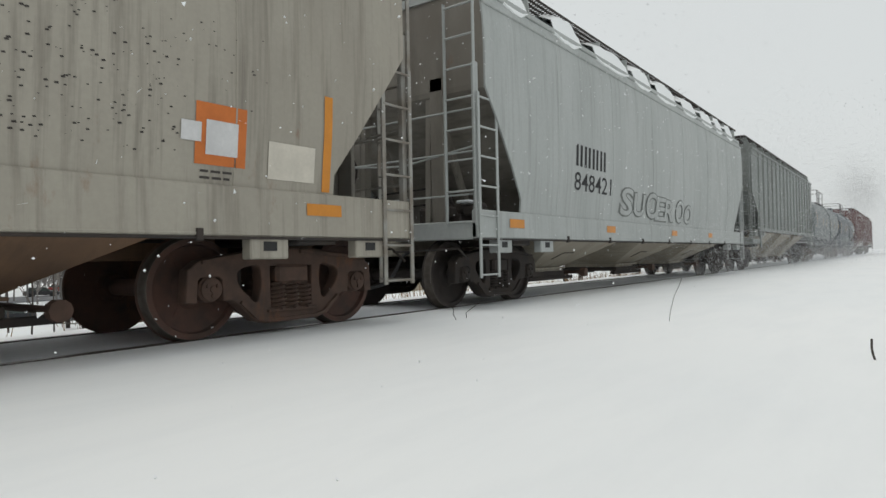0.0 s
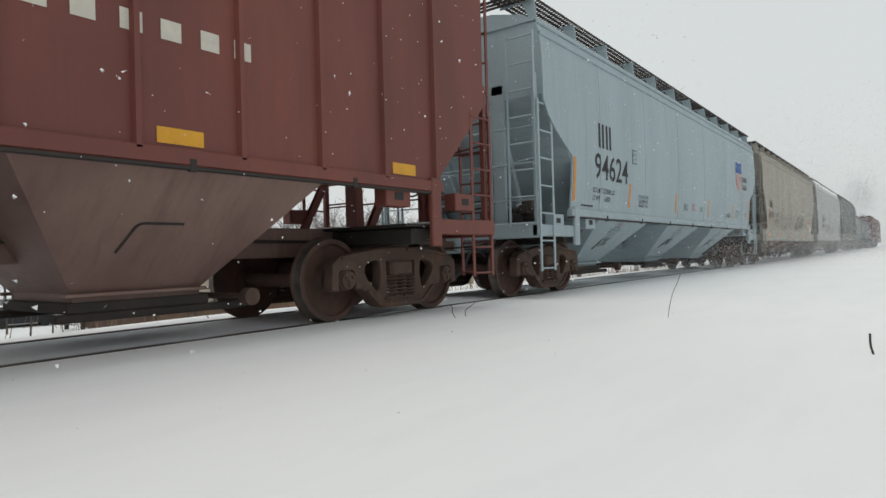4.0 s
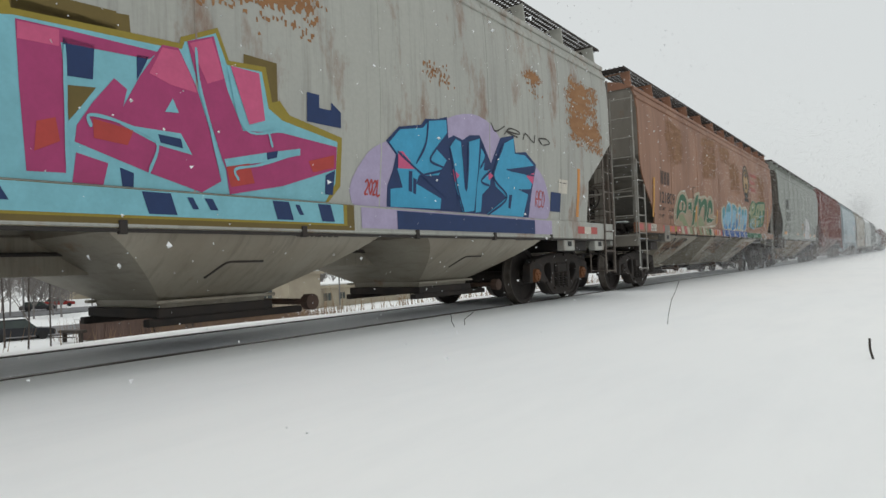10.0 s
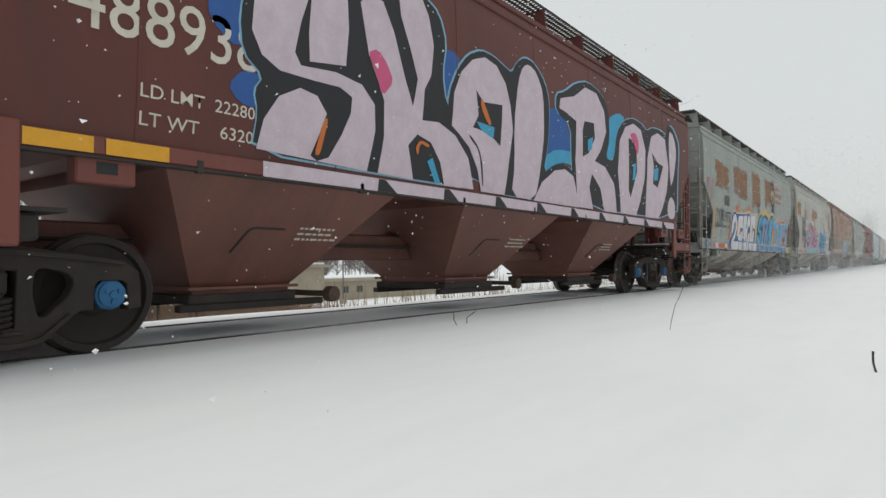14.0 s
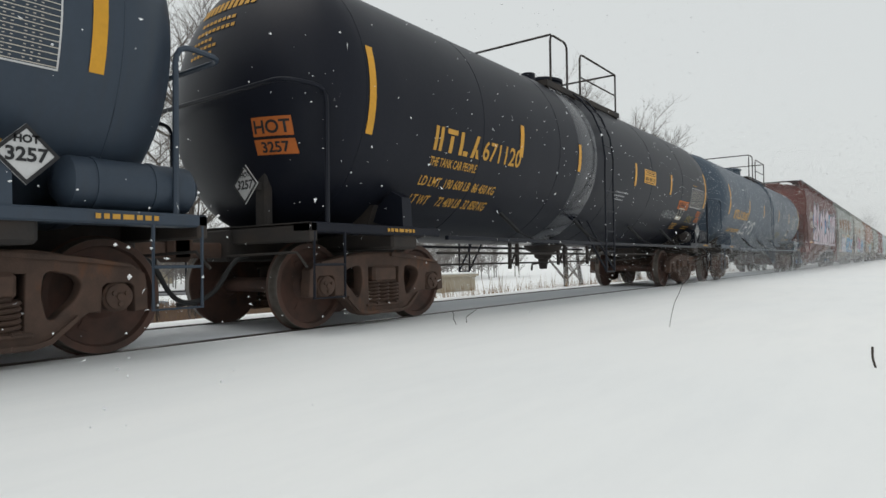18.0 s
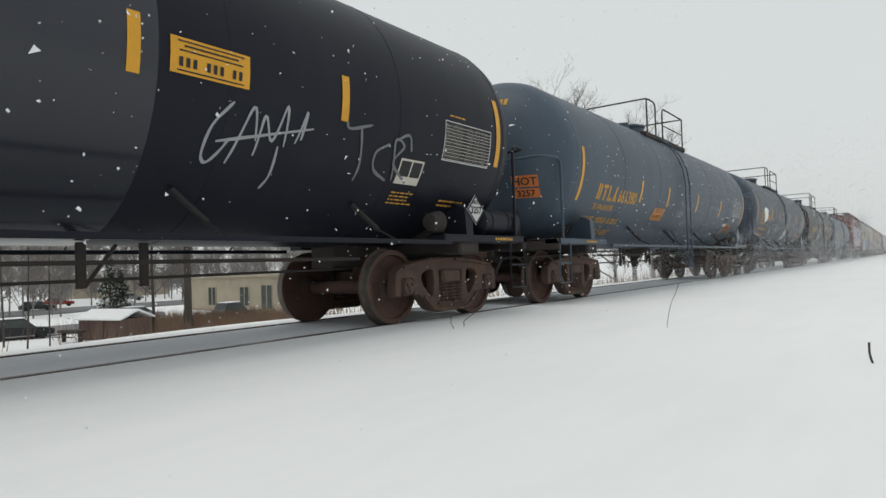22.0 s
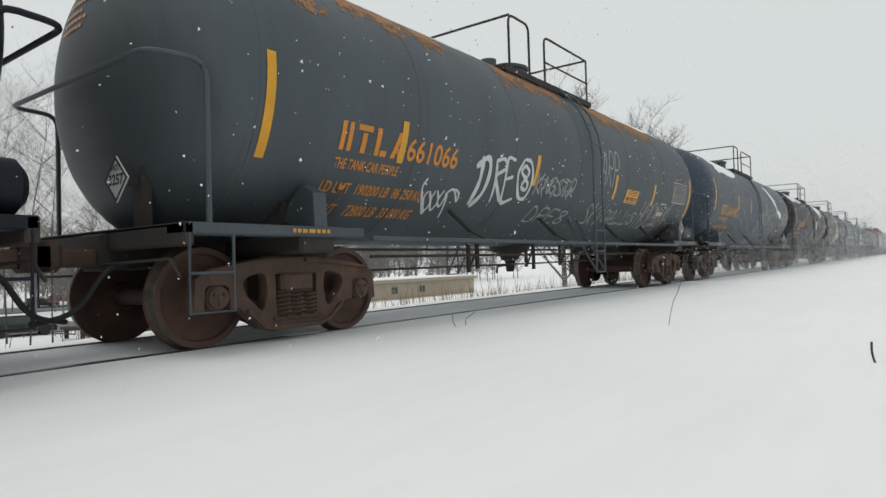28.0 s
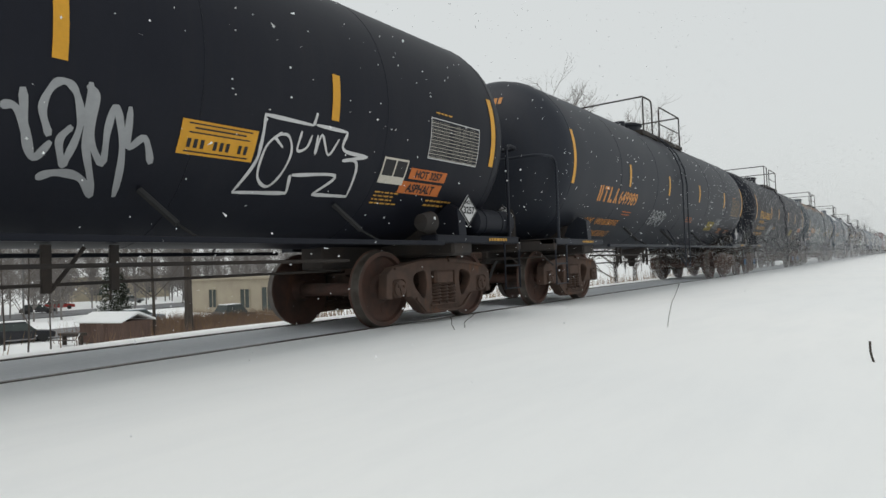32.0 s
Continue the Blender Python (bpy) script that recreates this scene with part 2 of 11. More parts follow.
def side_frame_mesh(mat):
    half = [(0.0, 0.80), (0.30, 0.80), (0.62, 0.755), (0.98, 0.70), (1.09, 0.62), (1.11, 0.36), (1.03, 0.35), (1.02, 0.54), (0.98, 0.575), (0.80, 0.575), (0.76, 0.54), (0.75, 0.36), (0.67, 0.36), (0.58, 0.30), (0.42, 0.15), (0.30, 0.12)]
    out = [p for p in half] + [(-p[0], p[1]) for p in half[:0:-1]]
    win = [(0.38, 0.66), (0.50, 0.66), (0.62, 0.60), (0.62, 0.50), (0.50, 0.36), (0.41, 0.30), (0.36, 0.40), (0.35, 0.58)]
    mid = [(-0.27, 0.66), (0.27, 0.66), (0.26, 0.24), (-0.26, 0.24)]
    me = flat([out, ("s", win), ("s", [(-a, b) for a, b in win]), mid], depth=0.055, bevel=0.014, res=3)
    bm = bmesh.new()
    bm.from_mesh(me)
    bmesh.ops.transform(bm, matrix=Matrix(((0, 0, 1, 0), (1, 0, 0, 0), (0, 1, 0, 0), (0, 0, 0, 1))), verts=bm.verts)
    # top and bottom flanges of the casting
    for s in (-1, 1):
        slab(bm, [(s * 0.10, 0.80), (s * 0.62, 0.76), (s * 0.98, 0.705), (s * 0.98, 0.68), (s * 0.62, 0.725), (s * 0.10, 0.765)], -0.10, 0.10)
        slab(bm, [(s * 0.28, 0.12), (s * 0.42, 0.15), (s * 0.60, 0.31), (s * 0.585, 0.335), (s * 0.40, 0.18), (s * 0.27, 0.15)], -0.10, 0.10)
    box(bm, -0.10, -0.30, 0.115, 0.10, 0.30, 0.155, 0.008)
    box(bm, -0.10, -0.30, 0.205, 0.10, 0.30, 0.235, 0.008)
    return mesh_of("side_frame", bm, mat, True)


def spring_mesh(mat):
    bm = bmesh.new()
    pts = [(0.05 + 0.06 * math.cos(t), 0.07 * math.sin(t), 0.235 + 0.245 * t / (math.tau * 6)) for t in [i * math.tau / 8 for i in range(49)]]
    tube(bm, pts, 0.0155, 4)
    return mesh_of("spring", bm, mat, True)


def wheelset_mesh(mat):
    bm = bmesh.new()
    for s in (-1, 1):
        prof = [(0.60, 0.09), (0.60, 0.12), (0.69, 0.16), (0.69, 0.40), (0.685, 0.47), (0.70, 0.4825), (0.718, 0.47), (0.735, 0.459), (0.825, 0.455), (0.83, 0.45), (0.83, 0.40), (0.785, 0.385), (0.755, 0.30), (0.76, 0.18), (0.80, 0.14), (0.80, 0.09)]
        sl = [0] * (len(prof) - 1)
        for i in (6, 7, 8):
            sl[i] = 1
        lathe(bm, [(s * a, r) for a, r in prof], 36, slots=sl)
    lathe(bm, [(-1.06, 0.075), (-0.8, 0.085), (0.8, 0.085), (1.06, 0.075)], 14)
    # chalk and paint marks on the wheel plates
    for a in (0.4, 2.6):
        box(bm, 0.757, -0.05, 0.20, 0.764, 0.03, 0.29, m=Matrix.Rotation(a, 4, "X"), slot=0)
    return mesh_of("wheelset", bm, [mat, TREAD], True)


def cap_mesh(mat):
    bm = bmesh.new()
    lathe(bm, [(-0.06, 0.115), (0.05, 0.115), (0.065, 0.10), (0.09, 0.10), (0.10, 0.085), (0.10, 0.03), (0.112, 0.028), (0.112, 0.0)], 18)
    for k in range(3):
        a = k * math.tau / 3 + 0.5
        lathe(bm, [(0.09, 0.02), (0.118, 0.02), (0.12, 0.0)], 6, centre=(0, 0.055 * math.cos(a), 0.055 * math.sin(a)))
    return mesh_of("bearing_cap", bm, mat, True)


def truck(car, y, frame_mat, cap_mat=None, label="cast steel bogie with two wheelsets"):
    """A two-axle bogie; returns its wheelsets."""
    key = frame_mat.name
    if key not in SHARED:
        bm = bmesh.new()
        box(bm, -1.12, -0.20, 0.47, 1.10, 0.20, 0.66, 0.03)
        box(bm, -0.55, -0.22, 0.60, 0.55, 0.22, 0.78, 0.03)
        lathe(bm, [(0.78, 0.20), (0.84, 0.20)], 18, "Z")
        for s in (-1, 1):
            box(bm, -0.75, s * 0.42 - 0.05, 0.36, 0.75, s * 0.42 + 0.05, 0.46, 0.015)
        bol = mesh_of("truck", bm, frame_mat, True)
        bs = bmesh.new()
        for sx in (-1, 1):
            box(bs, sx * 0.70, -0.46, 0.30, sx * 0.83, -0.40, 0.62, 0.01)
            box(bs, sx * 0.70, 0.40, 0.30, sx * 0.83, 0.46, 0.62, 0.01)
        SHARED[key] = (bol, side_frame_mesh(frame_mat), spring_mesh(frame_mat), mesh_of("brake_shoe", bs, UNDER, True))
    wk = "wheelset" + key
    if wk not in SHARED:
        SHARED[wk] = wheelset_mesh(WHEEL_DARK if frame_mat is TRUCK_DARK else WHEEL)
    ck = "cap" + (cap_mat or frame_mat).name
    if ck not in SHARED:
        SHARED[ck] = cap_mesh(cap_mat or frame_mat)
    bol, frm, spr, shoe = SHARED[key]
    t = part("truck", bol, None, car, label)
    t.location = (0, y, 0)
    sets = []
    for s in (-1, 1):
        f = part("side_frame", frm, None, t)
        f.location = (s * 1.0, 0, 0)
        for q in (-0.16, 0.0, 0.16):
            g = part("spring", spr, None, t)
            g.location, g.rotation_euler = (s * 1.0, q, 0), (0, 0, 0 if s > 0 else math.pi)
        for e in (-1, 1):
            c = part("bearing_cap", SHARED[ck], None, t)
            c.location, c.rotation_euler = (s * 1.0, e * 0.889, 0.457), (0, 0, 0 if s > 0 else math.pi)
        w = part("wheelset", SHARED[wk], None, t)
        w.location = (0, s * 0.889, 0.457)
        sets.append(w)
    part("brake_rigging", shoe, None, t)
    return sets


# ---------------------------------------------------------------- the train
# leading and trailing bogie centres at the clip's start, metres along the track
PLACES = {-6: (102.2, 90.4), -5: (86.5, 74.7), -4: (70.8, 59.0), -3: (55.1, 43.3), -2: (38.4, 24.8), -1: (20.9, 7.92), 0: (4.05, -8.9), 1: (-12.71, -26.42), 2: (-30.29, -43.27), 3: (-47.09, -59.33), 4: (-63.29, -76.7), 5: (-80.57, -93.0), 6: (-96.89, -108.93), 7: (-112.55, -125.7), 8: (-129.49, -142.58), 9: (-146.53, -158.26), 10: (-162.17, -173.96), 11: (-177.82, -189.82), 12: (-193.74, -205.35), 13: (-209.17, -220.97), 14: (-224.94, -236.68), 15: (-240.62, -252.41), 16: (-256.25, -268.16), 17: (-272.06, -283.92), 18: (-287.84, -299.66)}
SPEED = [(0, 8.96), (8, 9.13), (16, 9.12), (24, 9.31), (32, 9.53)]
CARS, WHEELS = [], []


def travelled(t):
    """Metres that the train has gone after t seconds."""
    s = 0.0
    for (a, u), (b, v) in zip(SPEED, SPEED[1:]):
        e = min(max(t, a), b)
        w = u + (v - u) * (e - a) / (b - a)
        s += (e - a) * (u + w) / 2
    return s


def start_car(number, name, label, category):
    a, b = PLACES[number]
    car = thing(name, None, None, label, category, "freight train")
    CARS.append((car, (a + b) / 2))
    car.location = (0, (a + b) / 2, 0)
    return car, (a - b) / 2


# ---------------------------------------------------------------- lettering and spray paint on curved sides
def paint_mat(name, colour, rough=0.7):
    return surface(name, colour, tuple(c * 0.86 for c in colour), rough, scale=5, grain=30, relief=0.05)


BLACK = paint_mat("black paint", (0.018, 0.018, 0.02))
WHITE = paint_mat("white paint", (0.63, 0.63, 0.63))
CREAM = paint_mat("cream paint", (0.62, 0.58, 0.50))
ORANGE = paint_mat("orange reflector", (0.62, 0.23, 0.012), 0.4)
YELLOW = paint_mat("yellow reflector", (0.70, 0.34, 0.012), 0.4)
GOLD = paint_mat("golden stencil paint", (0.62, 0.33, 0.05))
TAN_GOLD = paint_mat("faded gold paint", (0.40, 0.26, 0.12))
RED = paint_mat("red reflector", (0.42, 0.035, 0.025), 0.4)
GREY_TAG = paint_mat("faded grey spray", (0.34, 0.35, 0.36))
GREEN_TAG = paint_mat("green spray", (0.03, 0.28, 0.12))
DARK_TAG = paint_mat("brown-black spray", (0.045, 0.038, 0.034))
PINK = paint_mat("pale pink spray", (0.60, 0.50, 0.56))
HOT_PINK = paint_mat("hot pink spray", (0.60, 0.10, 0.22))
CYAN = paint_mat("cyan spray", (0.05, 0.34, 0.55))
BLUE = paint_mat("blue spray", (0.025, 0.10, 0.33))
NAVY = paint_mat("navy spray", (0.012, 0.035, 0.12))
OLIVE = paint_mat("olive gold spray", (0.30, 0.23, 0.03))
GREEN = paint_mat("dark green spray", (0.03, 0.12, 0.06))
LILAC = paint_mat("lilac spray", (0.42, 0.36, 0.52))
ORANGE_SPRAY = paint_mat("orange spray", (0.58, 0.16, 0.03))
DEEP_BLUE = paint_mat("deep blue spray", (0.02, 0.085, 0.30))
CREAM_SPRAY = paint_mat("cream spray", (0.58, 0.50, 0.30))
DULL_CREAM = paint_mat("dull cream spray", (0.44, 0.40, 0.30))
FADED = paint_mat("faded tan spray", (0.35, 0.265, 0.185))
AMBER = paint_mat("amber reflector", (0.55, 0.27, 0.05))
DARK_GREEN = paint_mat("dark green spray", (0.035, 0.075, 0.05))
RUST_WASH = paint_mat("rust run", (0.23, 0.13, 0.075))
DULL_YELLOW = paint_mat("dull yellow spray", (0.56, 0.41, 0.16))
SKY_BLUE = paint_mat("light blue spray", (0.13, 0.30, 0.56))
OLIVE_DARK = paint_mat("brown olive spray", (0.15, 0.105, 0.025))
PALE_CYAN = paint_mat("pale cyan spray", (0.21, 0.50, 0.58))
RED_SPRAY = paint_mat("red spray", (0.46, 0.055, 0.045))
TEAL = paint_mat("teal spray", (0.09, 0.28, 0.33))
GREY_DEEP = paint_mat("dim grey spray", (0.17, 0.175, 0.18))
LILAC_TAG = paint_mat("pale lilac spray", (0.30, 0.29, 0.37))
YELLOW_SPRAY = paint_mat("yellow spray", (0.62, 0.42, 0.04))


def onto(car, me, side, y, z, mat, lift=0.004, name="lettering", label="", sx=1.0, sz=1.0, tilt=0.0, fine=False):
    """Lays a flat mesh on the near side of a car, following its curve. side(z) is the half width."""
    bm = bmesh.new()
    bm.from_mesh(me)
    bpy.data.meshes.remove(me)
    if not bm.verts:
        bm.free()
        return None
    for v in bm.verts:
        u, w = v.co.x * sx, v.co.y * sz
        v.co = Vector((v.co.z, y + u, z + w + u * tilt))
    lo, hi = min(v.co.z for v in bm.verts), max(v.co.z for v in bm.verts)
    k = 0 if fine else int((hi - lo) / 0.14)
    for i in range(1, k + 1):
        bmesh.ops.bisect_plane(bm, geom=bm.verts[:] + bm.edges[:] + bm.faces[:], plane_co=(0, 0, lo + (hi - lo) * i / (k + 1)), plane_no=(0, 0, 1))
    for v in bm.verts:
        v.co.x = side(v.co.z) + lift + v.co.x
    return part(name, bm, mat, car, label, smooth=False)


def bars(widths, height, rows=1, pitch=0.0):
    """Plain bars in rows: writing too small to read, and marks that are not lettered."""
    out, z = [], 0.0
    for _ in range(rows):
        u = 0.0
        for w in widths:
            if w > 0:
                out.append([(u, z), (u + w, z), (u + w, z + height), (u, z + height)])
            u += abs(w)
        z -= pitch or height * 2
    return flat(out)


STROKES = {"A": "00 26 40|12 32", "B": "00 06 35 33 03|33 41 30 00", "C": "45 26 04 02 20 41", "D": "00 06 26 43 30 00", "E": "46 06 00 40|03 33", "F": "00 06 46|03 33", "G": "45 26 04 02 20 41 43 23", "H": "00 06|40 46|03 43", "I": "20 26", "K": "00 06|46 03 40", "L": "06 00 40", "M": "00 06 23 46 40", "N": "00 06 40 46", "O": "20 02 04 26 44 42 20", "P": "00 06 36 44 33 03", "Q": "20 02 04 26 44 42 20|31 50", "R": "00 06 36 44 33 03 40", "S": "45 26 05 23 41 20 01", "T": "20 26|06 46", "U": "06 02 20 42 46", "V": "06 20 46", "W": "06 10 23 30 46", "X": "00 46|06 40", "Y": "06 23 46|23 20", "Z": "06 46 00 40", "2": "05 26 44 00 40", "8": "23 05 26 45 23 01 20 41 23", "!": "20 21|23 26", ".": "20 21"}


def strokes_of(text, wild, seed, slant, gap):
    """Stroke letters rounded into loops: lists of points in a box one high."""
    rng = random.Random(seed)
    out, u = [], 0.0
    for ch in text:
        for line in STROKES.get(ch, "").split("|"):
            pts = [Vector((int(p[0]) / 6 + rng.uniform(-wild, wild) * 0.25, int(p[1]) / 6 + rng.uniform(-wild, wild) * 0.25)) for p in line.split()]
            if len(pts) < 2:
                continue
            e = [pts[0] * 2 - pts[1], *pts, pts[-1] * 2 - pts[-2]]
            fine = []
            for a, b, c, d in zip(e, e[1:], e[2:], e[3:]):
                for i in range(5):
                    t = i / 5
                    fine.append(0.5 * (2 * b + (c - a) * t + (2 * a - 5 * b + 4 * c - d) * t * t + (3 * b - a - 3 * c + d) * t ** 3))
            fine.append(pts[-1])
            out.append([Vector((u + q.x + slant * q.y, q.y)) for q in fine])
        u += gap * (0.75 if ch not in "I!." else 0.4) if ch != " " else 0.5
    return out


def scrawl(text, y0, y1, z0, z1, width, wild=0.25, seed=1, slant=0.15, gap=1.25, pulse=0.2):
    """Sprayed writing fitted into a box, as ribbons of one width with round ends."""
    lines = strokes_of(text, wild, seed, slant, gap)
    xs, ys = [p.x for l in lines for p in l], [p.y for l in lines for p in l]
    a, b, c, d = min(xs), max(xs), min(ys), max(ys)
    h = width / 2
    fx, fy = (y1 - y0 - width) / (b - a), (z1 - z0 - width) / (d - c)
    verts, faces, lift = [], [], 0.0
    for line in lines:
        fine = [Vector((y0 + h + (p.x - a) * fx, z0 + h + (p.y - c) * fy)) for p in line]
        base = len(verts)
        for i, p in enumerate(fine):
            t = (fine[min(i + 1, len(fine) - 1)] - fine[max(i - 1, 0)]).normalized()
            n = Vector((-t.y, t.x)) * h * (1.0 + pulse * math.sin(i * 0.7 + seed))
            lift += 0.00003
            verts += [(*(p + n), lift), (*(p - n), lift)]
        faces += [(base + 2 * i, base + 2 * i + 1, base + 2 * i + 3, base + 2 * i + 2) for i in range(len(fine) - 1)]
        for first, second, ends in ((fine[0], fine[1], (base, base + 1)), (fine[-1], fine[-2], (base + 2 * len(fine) - 1, base + 2 * len(fine) - 2))):
            t = (first - second).normalized()
            a0 = Vector(verts[ends[0]][:2]) - first
            n, k0 = a0.length, len(verts)
            u = a0.normalized()
            verts += [(*(first + (u * math.cos(q) + t * math.sin(q)) * n), verts[ends[0]][2]) for q in [math.pi * j / 6 for j in range(1, 6)]]
            faces.append((ends[0], *range(k0, k0 + 5), ends[1]))
    me = bpy.data.meshes.new("scrawl")
    me.from_pydata(verts, [], faces)
    return me


def extent(me):
    xs, ys = [v.co.x for v in me.vertices], [v.co.y for v in me.vertices]
    return min(xs), max(xs), min(ys), max(ys)


def piece(car, side, text, y0, y1, z0, z1, layers, label="sprayed graffiti letters", seed=3, wild=0.12, gap=1.0, slant=0.05):
    """A large graffiti piece: fat rounded letters in layers, the widest (outline, shadow) first. Layers: width in metres, paint, shift."""
    w0 = layers[-1][0]
    for i, (w, mat, dy, dz) in enumerate(layers):
        g = (w - w0) / 2
        me = scrawl(text, y0 - g, y1 + g, z0 - g, z1 + g, w, wild, seed, slant, gap, 0.06)
        onto(car, me, side, dy, dz, mat, 0.006 + 0.012 * i, "graffiti", label)


def spray(car, side, lines, mat, width, lift=0.006, label="sprayed graffiti line", name="graffiti_line"):
    """Freehand sprayed lines, smooth through the given (along, up) points; each is a ribbon with round ends."""
    for n, line in enumerate(lines):
        pts = [Vector(p) for p in line]
        e = [pts[0] * 2 - pts[1], *pts, pts[-1] * 2 - pts[-2]]
        fine = []
        for a, b, c, d in zip(e, e[1:], e[2:], e[3:]):
            fine += [0.5 * (2 * b + (c - a) * t + (2 * a - 5 * b + 4 * c - d) * t * t + (3 * b - a - 3 * c + d) * t ** 3) for t in [i / 6 for i in range(6)]]
        fine.append(pts[-1])
        left, right = [], []
        for i, p in enumerate(fine):
            t = (fine[min(i + 1, len(fine) - 1)] - fine[max(i - 1, 0)]).normalized()
            h = width / 2 * (1 + 0.15 * math.sin(i * 0.9 + n)) * (0.6 if i in (0, len(fine) - 1) else 1.0)
            q = Vector((-t.y, t.x)) * h
            z = 0.00005 * i
            left.append((*(p + q), z))
            right.append((*(p - q), z))
        me = bpy.data.meshes.new(name)
        k = len(fine)
        me.from_pydata(left + right, [], [(i, i + 1, k + i + 1, k + i) for i in range(k - 1)])
        onto(car, me, side, 0, 0, mat, lift + 0.0007 * (n % 4), name, label)


def block(car, side, text, y0, y1, z0, z1, layers, label, lean=0.0, seed=1, jig=0.05, cut=None, tight=0.9):
    """Fat block letters packed edge to edge into a box. Layers: fatness, paint; the widest first. cut: height share, paint of the lower fill."""
    rng = random.Random(seed)
    wide = {"I": 0.5, "!": 0.42, "M": 1.25, "W": 1.25, "2": 0.9}
    total = sum(wide.get(c, 1.0) for c in text)
    u, boxes = y0, []
    for ch in text:
        w = (y1 - y0) * wide.get(ch, 1.0) / total
        boxes.append((ch, u + w * (1 - tight) / 2 + rng.uniform(-jig, jig) * w, w * tight, z0 + rng.uniform(0, jig) * (z1 - z0), (z1 - z0) * rng.uniform(1 - jig * 1.5, 1.0), rng.uniform(-jig, jig) + lean))
        u += w
    base = layers[-1][0]
    for k, (fat, mat) in enumerate(layers):
        for i, (ch, y, w, z, h, sh) in enumerate(boxes):
            ref = lettering(ch, 1.0, base)
            a, b, c, d = extent(ref)
            bpy.data.meshes.remove(ref)
            runs = [(mat, None)] + ([(cut[1], cut[0])] if cut and k == len(layers) - 1 else [])
            for m, share in runs:
                me = lettering(ch, 1.0, fat)
                for v in me.vertices:
                    p = (v.co.y - c) / (d - c)
                    v.co.x = y + (v.co.x - a) / (b - a) * w + sh * p * h * 0.5
                    v.co.y = z + p * h
                if share is not None:
                    bm = bmesh.new()
                    bm.from_mesh(me)
                    bmesh.ops.bisect_plane(bm, geom=bm.verts[:] + bm.edges[:] + bm.faces[:], plane_co=(y, z + share * h, 0), plane_no=Vector((-0.35 if i % 2 else 0.45, 1, 0)).normalized(), clear_outer=True)
                    bm.to_mesh(me)
                    bm.free()
                onto(car, me, side, 0, 0, m, 0.006 + 0.009 * k + 0.0012 * (i % 3) + (0.004 if share is not None else 0), "graffiti", label)


def pocket_top(bottom, sill):
    return (sill[0] if sill else bottom - 0.10) - 0.01


def pocket_x(wb, t, curvy):
    """Half width of a pocket, a share t of the way down; bellied on rounded cars."""
    return wb + (0.60 - wb) * (t ** 1.35 if curvy else t)


def soft_edge(points):
    """The same outline with its corners cut once."""
    out = []
    for a, b in zip(points, points[1:] + points[:1]):
        out += [(a[0] * 0.78 + b[0] * 0.22, a[1] * 0.78 + b[1] * 0.22), (a[0] * 0.22 + b[0] * 0.78, a[1] * 0.22 + b[1] * 0.78)]
    return out


def shape(car, side, mat, lift, outline, label="", hole=None, smooth=True):
    """A sprayed area of a given (along, up) outline, soft or straight edged, with an optional opening."""
    parts_ = [outline] + ([hole] if hole else [])
    onto(car, flat([soft_edge(p) if smooth else p for p in parts_]), side, 0, 0, mat, lift, "graffiti", label)


def low_of(side, bottom, sill=None, curvy=False, gate=0.44):
    """The sloped near face of a pocket under the side sill."""
    wb, zt = side(bottom) - 0.07, pocket_top(bottom, sill)
    return lambda z: pocket_x(wb, min(max((zt - z) / (zt - gate - 0.03), 0.0), 1.0), curvy) + 0.004


# ---------------------------------------------------------------- covered hopper cars
def coupler_parts(car, y, s):
    bm = bmesh.new()
    box(bm, -0.09, min(y, y + s * 0.5), 0.76, 0.09, max(y, y + s * 0.5), 0.92, 0.02)
    box(bm, -0.15, min(y + s * 0.42, y + s * 0.68), 0.72, 0.17, max(y + s * 0.42, y + s * 0.68), 0.99, 0.05)
    part("coupler", bm, TRUCK_RUST, car)
    bm = bmesh.new()
    tube(bm, bend([(0.38, y - s * 0.05, 0.78), (0.38, y + s * 0.12, 0.74), (0.34, y + s * 0.34, 0.36), (0.22, y + s * 0.66, 0.30)], 0.2, 6), 0.024, 7)
    part("air_hose", bm, RUBBER, car)
    bm = bmesh.new()
    tube(bm, [(-1.2, y + s * 0.03, 0.80), (-0.3, y + s * 0.06, 0.78), (0.3, y + s * 0.06, 0.78), (1.25, y + s * 0.03, 0.80), (1.42, y + s * 0.05, 0.66)], 0.014, 6)
    part("uncoupling_lever", bm, UNDER, car)


def rung(parent, mat, a, b, r):
    """A round bar between two points; alike bars share one mesh."""
    a, b = Vector(a), Vector(b)
    key = (mat.name, tuple(round(c, 3) for c in b - a), r)
    if key not in SHARED:
        bm = bmesh.new()
        tube(bm, [(0, 0, 0), b - a], r, 6)
        SHARED[key] = mesh_of("rung", bm, mat, True)
    ob = part("rung", SHARED[key], None, parent)
    ob.location = a


